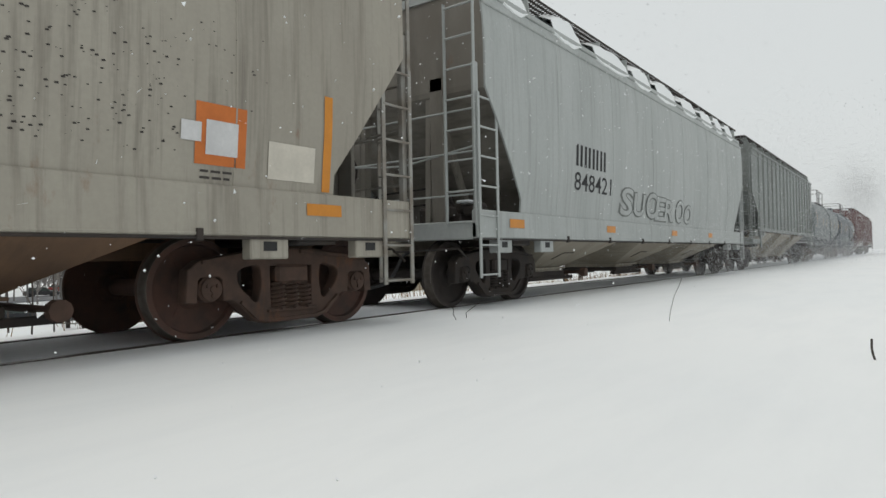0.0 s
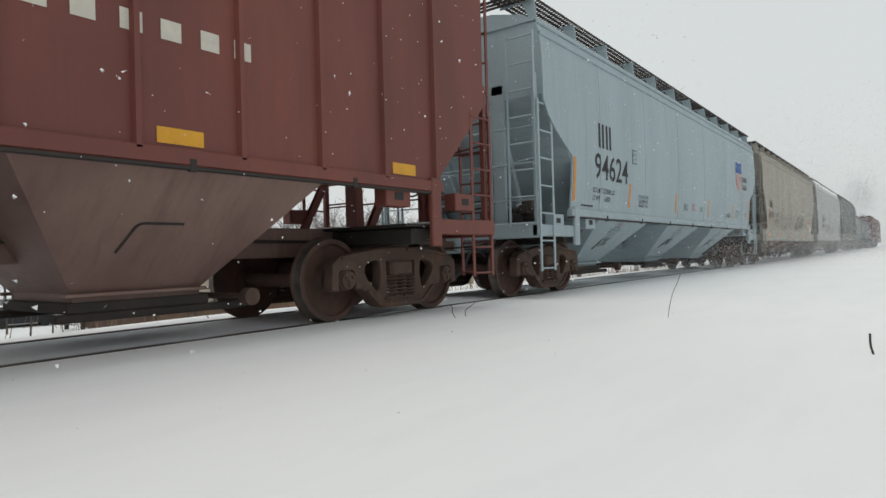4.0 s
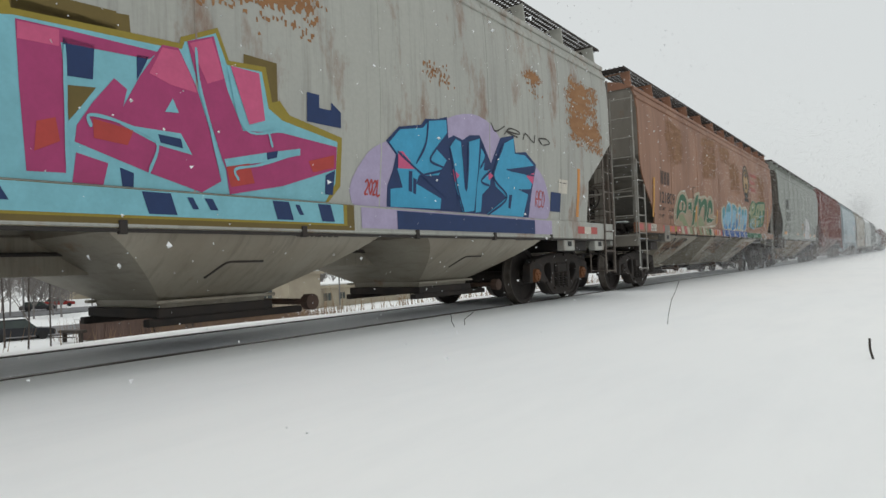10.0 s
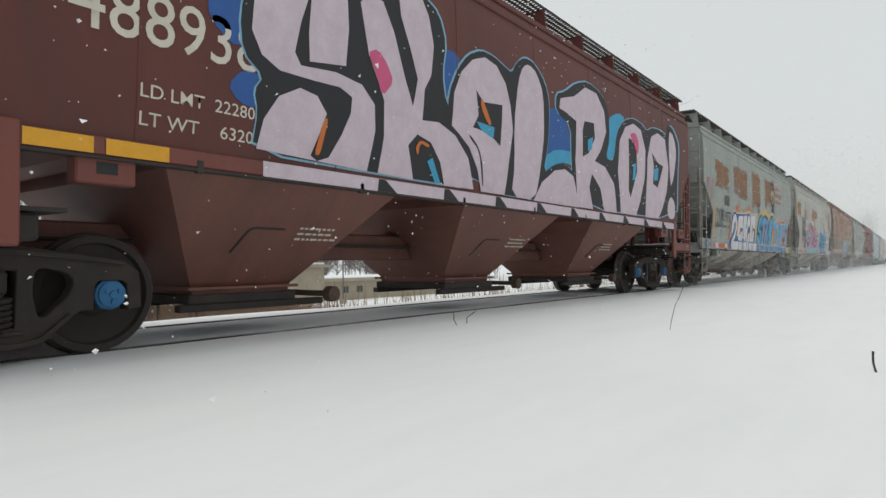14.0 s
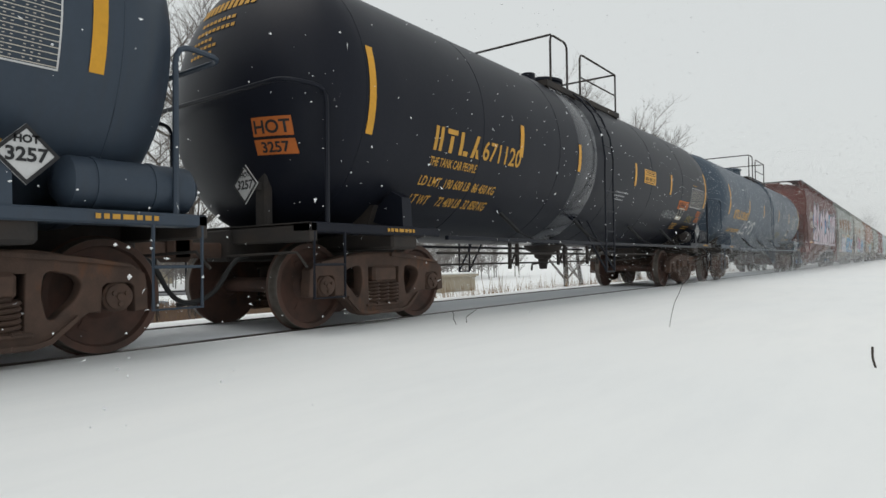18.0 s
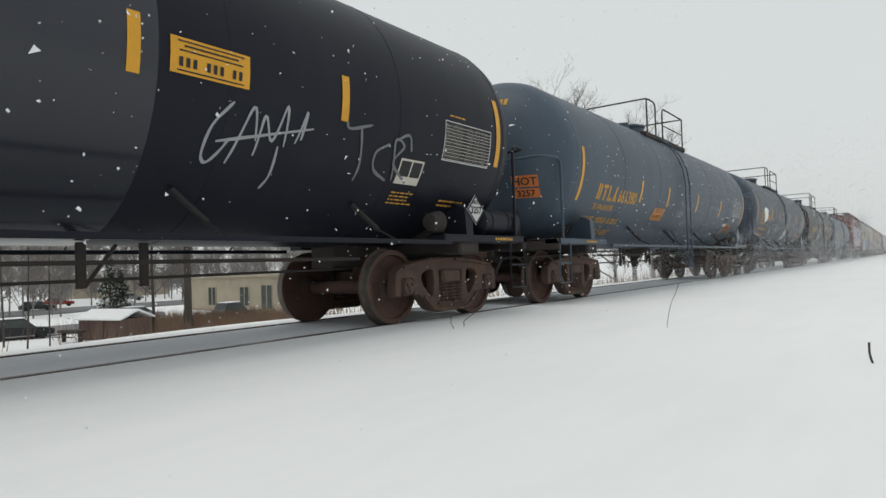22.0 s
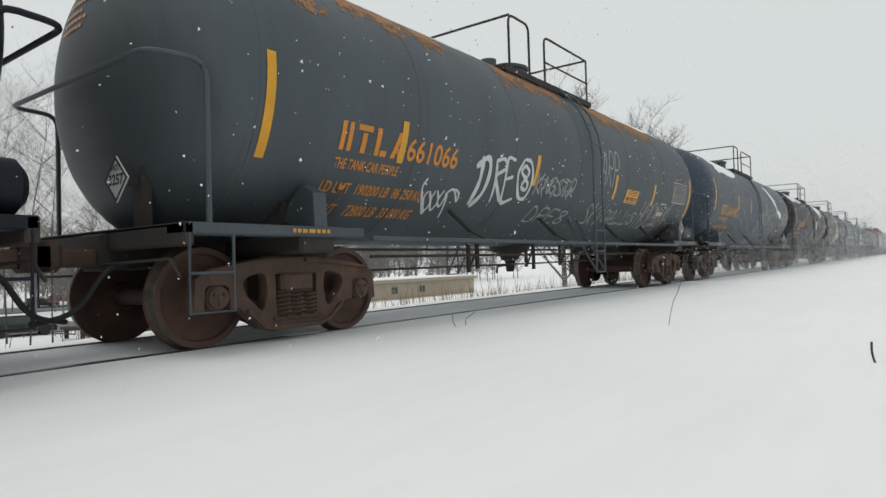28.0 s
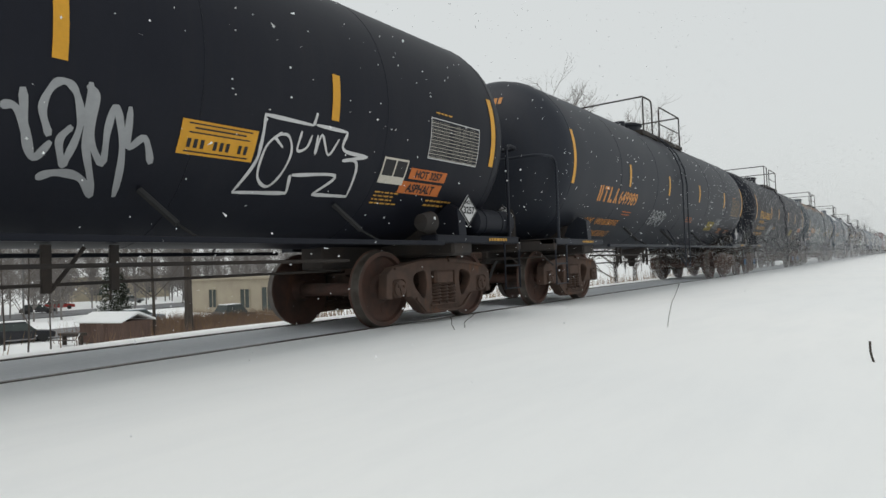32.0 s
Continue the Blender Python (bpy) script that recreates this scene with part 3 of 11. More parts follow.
def ladder(car, mat, p0, p1, z0, z1, rungs, r=0.014, stile=0.05, label="", lean=None):
    """Two flat stiles and round rungs between two upright lines. lean(z): sideways shift of the stiles."""
    lean = lean or (lambda z: 0.0)
    for p in (p0, p1):
        bm = bmesh.new()
        n, prev = 6, None
        for i in range(n + 1):
            z = z0 + (z1 - z0) * i / n
            row = [bm.verts.new((p[0] + lean(z) + a, p[1] + b, z)) for a, b in ((-0.008, -stile / 2), (0.008, -stile / 2), (0.008, stile / 2), (-0.008, stile / 2))]
            if prev:
                for k in range(4):
                    bm.faces.new((prev[k], prev[(k + 1) % 4], row[(k + 1) % 4], row[k]))
            prev = row
        first = part("ladder_stile", bm, mat, car, label, smooth=False)
    for i in range(rungs):
        z = z0 + 0.04 + (z1 - z0 - 0.1) * i / max(1, rungs - 1)
        rung(first, mat, (p0[0] + lean(z), p0[1], z), (p1[0] + lean(z), p1[1], z), r)


def brake_wheel(car, x, y, z, s, mat):
    bm = bmesh.new()
    tube(bm, [(x + 0.27 * math.cos(a), y, z + 0.27 * math.sin(a)) for a in [k * math.tau / 20 for k in range(20)]], 0.018, 6, True)
    for k in range(5):
        a = k * math.tau / 5 + 0.3
        tube(bm, [(x, y + s * 0.02, z), (x + 0.27 * math.cos(a), y, z + 0.27 * math.sin(a))], 0.013, 5)
    box(bm, x - 0.12, min(y - s * 0.2, y - s * 0.03), z - 0.16, x + 0.12, max(y - s * 0.2, y - s * 0.03), z + 0.16, 0.03)
    part("brake_wheel", bm, mat, car, "black spoked hand-brake wheel")


CURVED = [(1.0, 1.50), (1.4, 1.535), (1.9, 1.585), (2.5, 1.61), (3.4, 1.61), (3.8, 1.595), (4.05, 1.56), (4.22, 1.50)]
FLAT = [(1.0, 1.58), (4.27, 1.58)]


def width_of(profile):
    def side(z):
        for (a, u), (b, v) in zip(profile, profile[1:]):
            if z <= b:
                return u + (v - u) * (max(z, a) - a) / (b - a)
        return profile[-1][1]
    return side


def hopper(number, label, paint, lower=None, profile=CURVED, bottom=1.36, sill=None, sill_mat=None, knee=2.02, neck=2.78, ribs=0, rib_depth=0.05, seams=6, pockets=3, gate=0.44, end_mat=None, frame_mat=TRUCK_DARK, cap_mat=None, grab=None, overhang=1.28, panel_in=0.14, round_end=False, snow=False, seam_mat=None, trough=True, curvy=False, full_sill=True, pad_mat=None, deep_pad=False):
    car, tc = start_car(number, "covered_hopper_car", label, "railway wagon")
    side = width_of(profile)
    lower, end_mat, grab, sill_mat = lower or paint, end_mat or paint, grab or paint, sill_mat or paint
    eave, top_end, pan, end = profile[-1][0], tc + 1.12, tc + panel_in, tc + overhang
    zs = sorted({bottom, knee, neck, eave, *[z for z, _ in profile if bottom < z < eave], *[bottom + (eave - bottom) * i / 14 for i in range(15)]})

    def reach(z):
        if z <= knee:
            return pan
        if z >= neck:
            return top_end
        t = (z - knee) / (neck - knee)
        return pan + (top_end - pan) * (math.sin(t * math.pi / 2) if round_end else t)

    # the load-bearing core with its sloped ends
    bm = bmesh.new()
    rings = []
    for z in zs:
        e = min(top_end - 0.03, tc - 0.72 + (z - bottom) * (1.80 / max(0.5, neck - bottom)))
        w = side(z) - 0.03
        rings.append([bm.verts.new(p) for p in ((w, -e, z), (w, e, z), (-w, e, z), (-w, -e, z))])
    for a, b in zip(rings, rings[1:]):
        for k in range(4):
            bm.faces.new((a[k], a[(k + 1) % 4], b[(k + 1) % 4], b[k]))
    bm.faces.new(rings[0][::-1])
    bm.faces.new(rings[-1])
    part("body", bm, end_mat, car, smooth=False)
    # side sheets
    for s in (-1, 1):
        bm = bmesh.new()
        cols = 24
        for inner in (0, 1):
            g = []
            for z in zs:
                g.append([bm.verts.new((s * (side(z) - 0.028 * inner), reach(z) * (2 * i / cols - 1), z)) for i in range(cols + 1)])
            for a, b in zip(g, g[1:]):
                for i in range(cols):
                    bm.faces.new((a[i], a[i + 1], b[i + 1], b[i]))
            if inner:
                for i in range(len(zs) - 1):
                    for c in (0, cols):
                        bm.faces.new((outer[i][c], g[i][c], g[i + 1][c], outer[i + 1][c]))
                for i in range(cols):
                    bm.faces.new((outer[0][i], outer[0][i + 1], g[0][i + 1], g[0][i]))
            outer = g
        panel = part("side_panel", bm, paint, car)
        # raised weld seams or ribs
        count = ribs or seams
        for i in range(count + (1 if ribs else 0)):
            y = pan * 0.985 * (2 * (i + (0 if ribs else 0.5)) / count - 1) if ribs else pan * (2 * (i + 0.5) / count - 1)
            b2 = bmesh.new()
            d, hw = (rib_depth, 0.035) if ribs else (0.006, 0.012)
            prev = None
            for z in zs:
                row = [b2.verts.new((s * (side(z) + o), y + q, z)) for o, q in ((-0.002, -hw), (d, -hw * 0.6), (d, hw * 0.6), (-0.002, hw))]
                if prev:
                    for k in range(3):
                        b2.faces.new((prev[k], prev[k + 1], row[k + 1], row[k]))
                prev = row
            part("rib" if ribs else "weld_seam", b2, paint if ribs else (seam_mat or paint), panel)
        # top chord under the eave and bottom sill
        b3 = bmesh.new()
        box(b3, s * side(eave) - 0.03, -top_end, eave - 0.05, s * side(eave) + 0.045, top_end, eave + 0.03, 0.012)
        box(b3, s * side(eave - 0.2) - 0.03, -top_end, eave - 0.235, s * side(eave - 0.2) + 0.03, top_end, eave - 0.17, 0.012)
        part("top_chord", b3, paint, car)
        b3 = bmesh.new()
        z0, z1 = sill or (bottom - 0.10, bottom + 0.03)
        x = side(bottom) + (0.035 if sill else 0.05)
        reach_y = end if sill and full_sill else pan + 0.02
        box(b3, min(s * (x - 0.10), s * x), -reach_y, z0, max(s * (x - 0.10), s * x), reach_y, z1, 0.014)
        part("side_sill", b3, sill_mat, car)
        for e in () if sill and full_sill else (-1, 1):
            b3 = bmesh.new()
            box(b3, min(s * (x - 0.14), s * (x - 0.02)), min(e * (pan - 0.1), e * end), 0.94, max(s * (x - 0.14), s * (x - 0.02)), max(e * (pan - 0.1), e * end), 1.12, 0.014)
            part("sill_extension", b3, pad_mat or sill_mat, car)
            b3 = bmesh.new()
            box(b3, min(s * (x - 0.05), s * (x + 0.012)), e * tc - 0.09, 0.80, max(s * (x - 0.05), s * (x + 0.012)), e * tc + 0.09, bottom + 0.06, 0.014)
            part("sill_bracket", b3, pad_mat or sill_mat, car)
        # added dark strip below the sill: its shadow line and dark rust as colour
        b3 = bmesh.new()
        box(b3, min(s * (x - 0.08), s * (x + 0.004)), -reach_y, z0 - 0.022, max(s * (x - 0.08), s * (x + 0.004)), reach_y, z0 - 0.001)
        part("sill_shade_strip", b3, UNDER, car, smooth=False)
    # roof
    bm = bmesh.new()
    w = side(eave)
    sec = [(w, eave), (w * 0.86, eave + 0.13), (w * 0.5, eave + 0.26), (0, eave + 0.31), (-w * 0.5, eave + 0.26), (-w * 0.86, eave + 0.13), (-w, eave)]
    slab(bm, sec, -top_end, top_end, "XZ")
    part("roof", bm, paint, car)
    zr = eave + 0.33
    # running boards: grating bars on brackets
    for s in (-1, 1):
        bm = bmesh.new()
        for k in range(7):
            x = s * (0.84 + 0.095 * k)
            box(bm, x - 0.006, -end - 0.02, zr + 0.06, x + 0.006, end + 0.02, zr + 0.10)
        n = 200
        for i in range(n + 1):
            y = -end + 2 * end * i / n
            box(bm, s * 1.125 - 0.29, y - 0.006, zr + 0.07, s * 1.125 + 0.29, y + 0.006, zr + 0.085)
        part("running_board", bm, UNDER, car, "open steel grating walkway", smooth=False)
        bm = bmesh.new()
        slab(bm, [(s * 0.80, zr + 0.06), (s * 1.42, zr + 0.06), (s * 1.42, zr + 0.03), (s * w * 0.97, eave + 0.03), (s * w * 0.90, eave + 0.06), (s * 1.2, zr + 0.03), (s * 0.80, zr + 0.03)], -0.012, 0.012, "XZ")
        bracket = mesh_of("walkway_bracket", bm, paint)
        for i in range(12):
            part("walkway_bracket", bracket, None, car).location = (0, -end * 0.96 + 2 * end * 0.96 * i / 11, 0)
    if trough:
        bm = bmesh.new()
        box(bm, -0.36, -end * 0.92, eave + 0.28, 0.36, end * 0.92, eave + 0.42, 0.04)
        part("hatch_cover", bm, paint, car)
    # end crossing steps on the roof
    for e in (-1, 1):
        for k in range(3):
            bm = bmesh.new()
            y = e * (end - 0.05 - 0.12 * k)
            box(bm, -1.40, y - 0.006, zr + 0.06, 1.40, y + 0.006, zr + 0.10)
            part("end_walkway", bm, UNDER, car, smooth=False)
    # pockets: sheets that slope inwards on all four sides to a small gate over the centre line
    span, zt, half_top = 2 * (tc - 0.72) / pockets, pocket_top(bottom, sill), min(1.42 if curvy else 1.30, (tc - 0.72) / pockets - 0.06)
    wb = side(bottom) - 0.07
    for i in range(pockets):
        y = -(tc - 0.72) + span * (i + 0.5) - 0.28
        bm = bmesh.new()
        lv = [(zt + 0.12, wb, half_top), (zt, wb, half_top)]
        lv += [(zt + (gate + 0.03 - zt) * t, pocket_x(wb, t, curvy), half_top + (0.57 - half_top) * t) for t in ((1.0,) if not curvy else (0.15, 0.3, 0.45, 0.6, 0.75, 0.9, 1.0))]
        lv += [(gate - 0.06, 0.60, 0.55)]
        rings = [[bm.verts.new(p) for p in ((a, y - b, z), (a, y + b, z), (-a, y + b, z), (-a, y - b, z))] for z, a, b in lv]
        for a, b in zip(rings, rings[1:]):
            for k in range(4):
                bm.faces.new((a[k], a[(k + 1) % 4], b[(k + 1) % 4], b[k]))
        bm.faces.new(rings[0])
        bm.faces.new(rings[-1][::-1])
        pk = part("hopper_pocket", bm, lower, car, smooth=curvy)
        bm = bmesh.new()
        box(bm, -0.66, y - 0.62, gate - 0.13, 0.66, y + 0.62, gate - 0.04, 0.012)
        part("outlet_gate", bm, UNDER, pk, "rusty sliding discharge gate")
        for xx in (-0.60, 0.60):
            bm = bmesh.new()
            box(bm, xx - 0.05, y - 0.70, gate - 0.20, xx + 0.05, y + 1.02, gate - 0.131, 0.01)
            part("gate_rail", bm, UNDER, pk)
        bm = bmesh.new()
        tube(bm, [(-0.95, y + 0.86, gate - 0.08), (0.98, y + 0.86, gate - 0.08)], 0.032, 8)
        part("gate_shaft", bm, TRUCK_RUST, pk, "rusty capstan shaft")
        for xx in (-0.95, 0.95):
            bm = bmesh.new()
            lathe(bm, [(xx - 0.06, 0.055), (xx - 0.05, 0.085), (xx + 0.05, 0.085), (xx + 0.06, 0.055)], 10, centre=(0, y + 0.86, gate - 0.08))
            part("capstan", bm, TRUCK_RUST, pk)
        # bolted flange where the sheets meet the gate
        for e in (-1, 1):
            bm = bmesh.new()
            box(bm, min(e * 0.60, e * 0.68), y - 0.64, gate + 0.0, max(e * 0.60, e * 0.68), y + 0.64, gate + 0.03, 0.006)
            part("gate_flange", bm, lower, pk, smooth=False)
        # vibrator pad on the near slope
        bm = bmesh.new()
        t0, t1 = 0.42, 0.66
        za, zb = zt + (gate + 0.03 - zt) * t0, zt + (gate + 0.03 - zt) * t1
        pts = [(pocket_x(wb, t0, curvy) + 0.004, y + 0.10, za), (pocket_x(wb, t0, curvy) + 0.004, y - 0.28, za), (pocket_x(wb, t1, curvy) + 0.004, y - 0.36, zb)]
        tube(bm, bend(pts, 0.06), 0.012, 5)
        part("pad_frame", bm, UNDER, pk)
    for s in (-1, 1):
        # conduit along the sill on small clamps
        bm = bmesh.new()
        tube(bm, [(s * (side(bottom) + 0.03), -tc + 0.9, zt + 0.03), (s * (side(bottom) + 0.03), tc - 0.9, zt + 0.03)], 0.016, 6)
        part("conduit", bm, sill_mat, car)
        for k in range(7):
            y = -tc + 1.3 + (2 * tc - 2.6) * k / 6
            bm = bmesh.new()
            box(bm, min(s * (side(bottom) + 0.01), s * (side(bottom) + 0.055)), y - 0.03, zt - 0.03, max(s * (side(bottom) + 0.01), s * (side(bottom) + 0.055)), y + 0.03, zt + 0.07, 0.006)
            part("conduit_clamp", bm, UNDER, car, smooth=False)
    # centre sill, end sills, braces
    bm = bmesh.new()
    box(bm, -0.17, -end - 0.12, 0.72, 0.17, end + 0.12, 1.06, 0.02)
    part("centre_sill", bm, lower, car, smooth=False)
    for e in (-1, 1):
        bm = bmesh.new()
        ys = sorted((e * end, e * (end - 0.10)))
        box(bm, -1.54, ys[0], 0.92, 1.54, ys[1], 1.16, 0.015)
        part("end_sill", bm, pad_mat or sill_mat, car)
        bm = bmesh.new()
        ys = sorted((e * (tc - 0.25), e * (tc + 0.25)))
        box(bm, -1.46, ys[0], 0.84, 1.46, ys[1], 1.02, 0.02)
        part("body_bolster", bm, UNDER, car)
        bm = bmesh.new()
        ys = sorted((e * (tc - 0.4), e * (end - 0.1)))
        box(bm, -1.5, ys[0], 1.03, 1.5, ys[1], 1.06)
        part("end_platform", bm, UNDER, car, smooth=False)
        rng = random.Random(number * 7 + e)
        for k in range(5):
            x0, ya = -1.4 + 0.56 * k + rng.uniform(0, 0.1), e * (tc + rng.uniform(0.1, 0.4))
            ys = sorted((ya, e * (end - rng.uniform(0.14, 0.4))))
            bm = bmesh.new()
            box(bm, x0, ys[0], 1.061, x0 + rng.uniform(0.35, 0.5), ys[1], 1.061 + rng.uniform(0.03, 0.07), 0.025)
            part("snow_patch", bm, SNOW_GREY, car, "dirty snow lying on the end platform")
        for x in (-0.62, 0.62):
            bm = bmesh.new()
            slab(bm, [(e * (end - 0.16), 1.06), (e * (end - 0.30), 1.06), (e * (tc + 0.92), neck - 0.02), (e * (tc + 1.06), neck + 0.0)], x - 0.04, x + 0.04)
            part("end_post", bm, end_mat, car)
            bm = bmesh.new()
            slab(bm, [(e * (tc - 0.1), 1.06), (e * (tc + 0.02), 1.06), (e * (tc + 0.78), neck - 0.28), (e * (tc + 0.70), neck - 0.20)], x - 0.03, x + 0.03)
            part("slope_brace", bm, end_mat, car)
        zj = sill[0] if sill and full_sill else bottom - 0.10
        for x in (-0.78, 0.78):
            bm = bmesh.new()
            box(bm, x - 0.11, e * (end - 0.22) - 0.03, 1.06, x + 0.11, e * (end - 0.22) + 0.03, neck + 0.25, 0.01)
            part("end_column", bm, end_mat, car, smooth=False)
        for s in (-1, 1):
            for y in (e * (tc - 0.62),) if deep_pad else (e * tc - 0.62, e * tc + 0.62):
                bm = bmesh.new()
                xs = sorted((s * 1.42, s * (side(bottom) + (0.044 if deep_pad else 0.02))))
                box(bm, xs[0], y - 0.20, zj - 0.19, xs[1], y + 0.20, zj + (0.19 if deep_pad else 0.02), 0.012)
                pad = part("jacking_pad", bm, pad_mat or sill_mat, car, smooth=False)
                bm = bmesh.new()
                xs = sorted((s * (side(bottom) + 0.018), s * (side(bottom) + (0.048 if deep_pad else 0.024))))
                box(bm, xs[0], y - 0.07, zj - 0.12, xs[1], y + 0.07, zj - 0.04)
                part("pad_hole", bm, RUBBER, pad, smooth=False)
        bm = bmesh.new()
        tube(bm, bend([(1.48, e * (end - 0.06), 2.12), (0.2, e * (end - 0.12), 1.98), (-1.48, e * (end - 0.06), 2.12)], 0.2), 0.014, 6)
        part("hand_rail", bm, grab, car)
        # ladders at the near and far corner: one along the side, one across the end
        for s in (-1, 1):
            xl = s * 1.575
            ln = (lambda z, s=s: s * (min(side(max(z, bottom)), 1.575) - 1.575) if z > 2.9 else 0.0)
            ladder(car, grab, (xl, e * (end - 0.03)), (xl, e * (end - 0.46)), 0.42, neck - 0.1, 7, lean=ln)
            ladder(car, grab, (s * 1.54, e * (end + 0.005)), (s * 1.08, e * (end + 0.005)), 0.42 if s * e > 0 else 1.1, eave - 0.2, 10 if s * e > 0 else 8)
        coupler_parts(car, e * (end - 0.02), e)
        for s in (-1, 1):
            bm = bmesh.new()
            box(bm, s * 1.50 - 0.035, e * (end - 0.07) - 0.035, 1.1, s * 1.50 + 0.035, e * (end - 0.07) + 0.035, neck + 0.3, 0.008)
            part("corner_post", bm, grab, car)
        bm = bmesh.new()
        for k in range(3):
            tube(bm, [(-1.5, e * (end - 0.03), 1.5 + 0.55 * k), (1.5, e * (end - 0.03), 1.5 + 0.55 * k)], 0.014, 6)
        part("end_grab_iron", bm, grab, car)
    # brake gear on the trailing end
    rng = random.Random(number + 40)
    for k in range(7):
        bm = bmesh.new()
        x, y, z = 1.05 + rng.uniform(-0.2, 0.2), -(tc + 0.80) + rng.uniform(-0.18, 0.18), 1.12 + 0.16 * rng.random() + 0.02 * k
        box(bm, x - 0.09, y - 0.08, z, x + 0.09, y + 0.08, z + rng.uniform(0.10, 0.18), 0.02)
        part("valve_body", bm, UNDER, car)
    bm = bmesh.new()
    lathe(bm, [(1.12, 0.0), (1.12, 0.07), (1.30, 0.07), (1.33, 0.0)], 10, "X", (0, -(tc + 0.72), 1.36))
    valve = part("control_valve", bm, UNDER, car, "black brake control valve cluster")
    bm = bmesh.new()
    box(bm, 0.95, -(tc + 0.92), 1.43, 1.18, -(tc + 0.70), 1.47, 0.02)
    part("snow_cap", bm, SNOW_GREY, valve)
    bm = bmesh.new()
    for k in range(3):
        tube(bm, bend([(1.0, -(tc + 0.7 + 0.1 * k), 1.2), (0.5, -(tc + 0.5), 1.5 + 0.12 * k), (-0.9, -(tc + 0.55), 1.45 + 0.12 * k), (-1.1, -(tc + 0.8), 1.1)], 0.2), 0.016, 6)
    part("air_piping", bm, UNDER, car)
    bm = bmesh.new()
    lathe(bm, [(-0.36, 0.0), (-0.34, 0.14), (-0.28, 0.17), (0.28, 0.17), (0.34, 0.14), (0.36, 0.0)], 16, "X", (0.75, -(tc + 0.62), 1.27))
    box(bm, 0.15, -(tc + 0.75), 1.10, 0.36, -(tc + 0.45), 1.42, 0.04)
    tube(bm, bend([(0.36, -(tc + 0.6), 1.2), (0.9, -(tc + 0.4), 1.12), (1.3, -(tc + 0.3), 1.10)], 0.1), 0.018)
    part("brake_cylinder", bm, UNDER, car)
    bm = bmesh.new()
    tube(bm, [(0.24, -end + 0.3, 1.10), (0.24, -tc + 0.6, 0.90), (0.24, tc - 0.6, 0.90)], 0.02, 6)
    part("brake_pipe", bm, UNDER, car)
    brake_wheel(car, -0.95 if number % 2 else 0.45, -(end - 0.12), 2.0, -1, UNDER)
    if snow:
        drift(car, side, eave, end * 0.9, number)
    for e in (-1, 1):
        WHEELS.extend(truck(car, e * tc, frame_mat, cap_mat))
    return car, side, tc


def drift(car, side, eave, half, seed):
    """Clumps of snow clinging along the near eave."""
    rng = random.Random(seed)
    y = -half
    while y < half:
        ln = rng.uniform(0.5, 1.7)
        bm = bmesh.new()
        n = 8
        rows = []
        for i in range(n + 1):
            t = i / n
            hgt = (0.10 + 0.16 * math.sin(math.pi * t)) * rng.uniform(0.8, 1.2)
            w = side(eave)
            rows.append([bm.verts.new((w * a + b, y + ln * t, eave + c)) for a, b, c in ((0.62, 0, 0.26), (0.80, 0.02, 0.20 + hgt), (0.97, 0.03, 0.09 + hgt * 0.8), (1.0, 0.05, 0.02 - hgt * 0.5), (1.0, 0.0, -hgt * 0.6))])
        for a, b in zip(rows, rows[1:]):
            for k in range(4):
                bm.faces.new((a[k], a[k + 1], b[k + 1], b[k]))
        part("snow_clump", bm, SNOW, car, "white snow clinging to the roof edge")
        y += ln + rng.uniform(0.1, 1.0)


# ---------------------------------------------------------------- tank cars
TANK_R, TANK_Z = 1.52, 2.50


def tank_side(z):
    return math.sqrt(max(0.04, TANK_R ** 2 - (z - TANK_Z) ** 2))


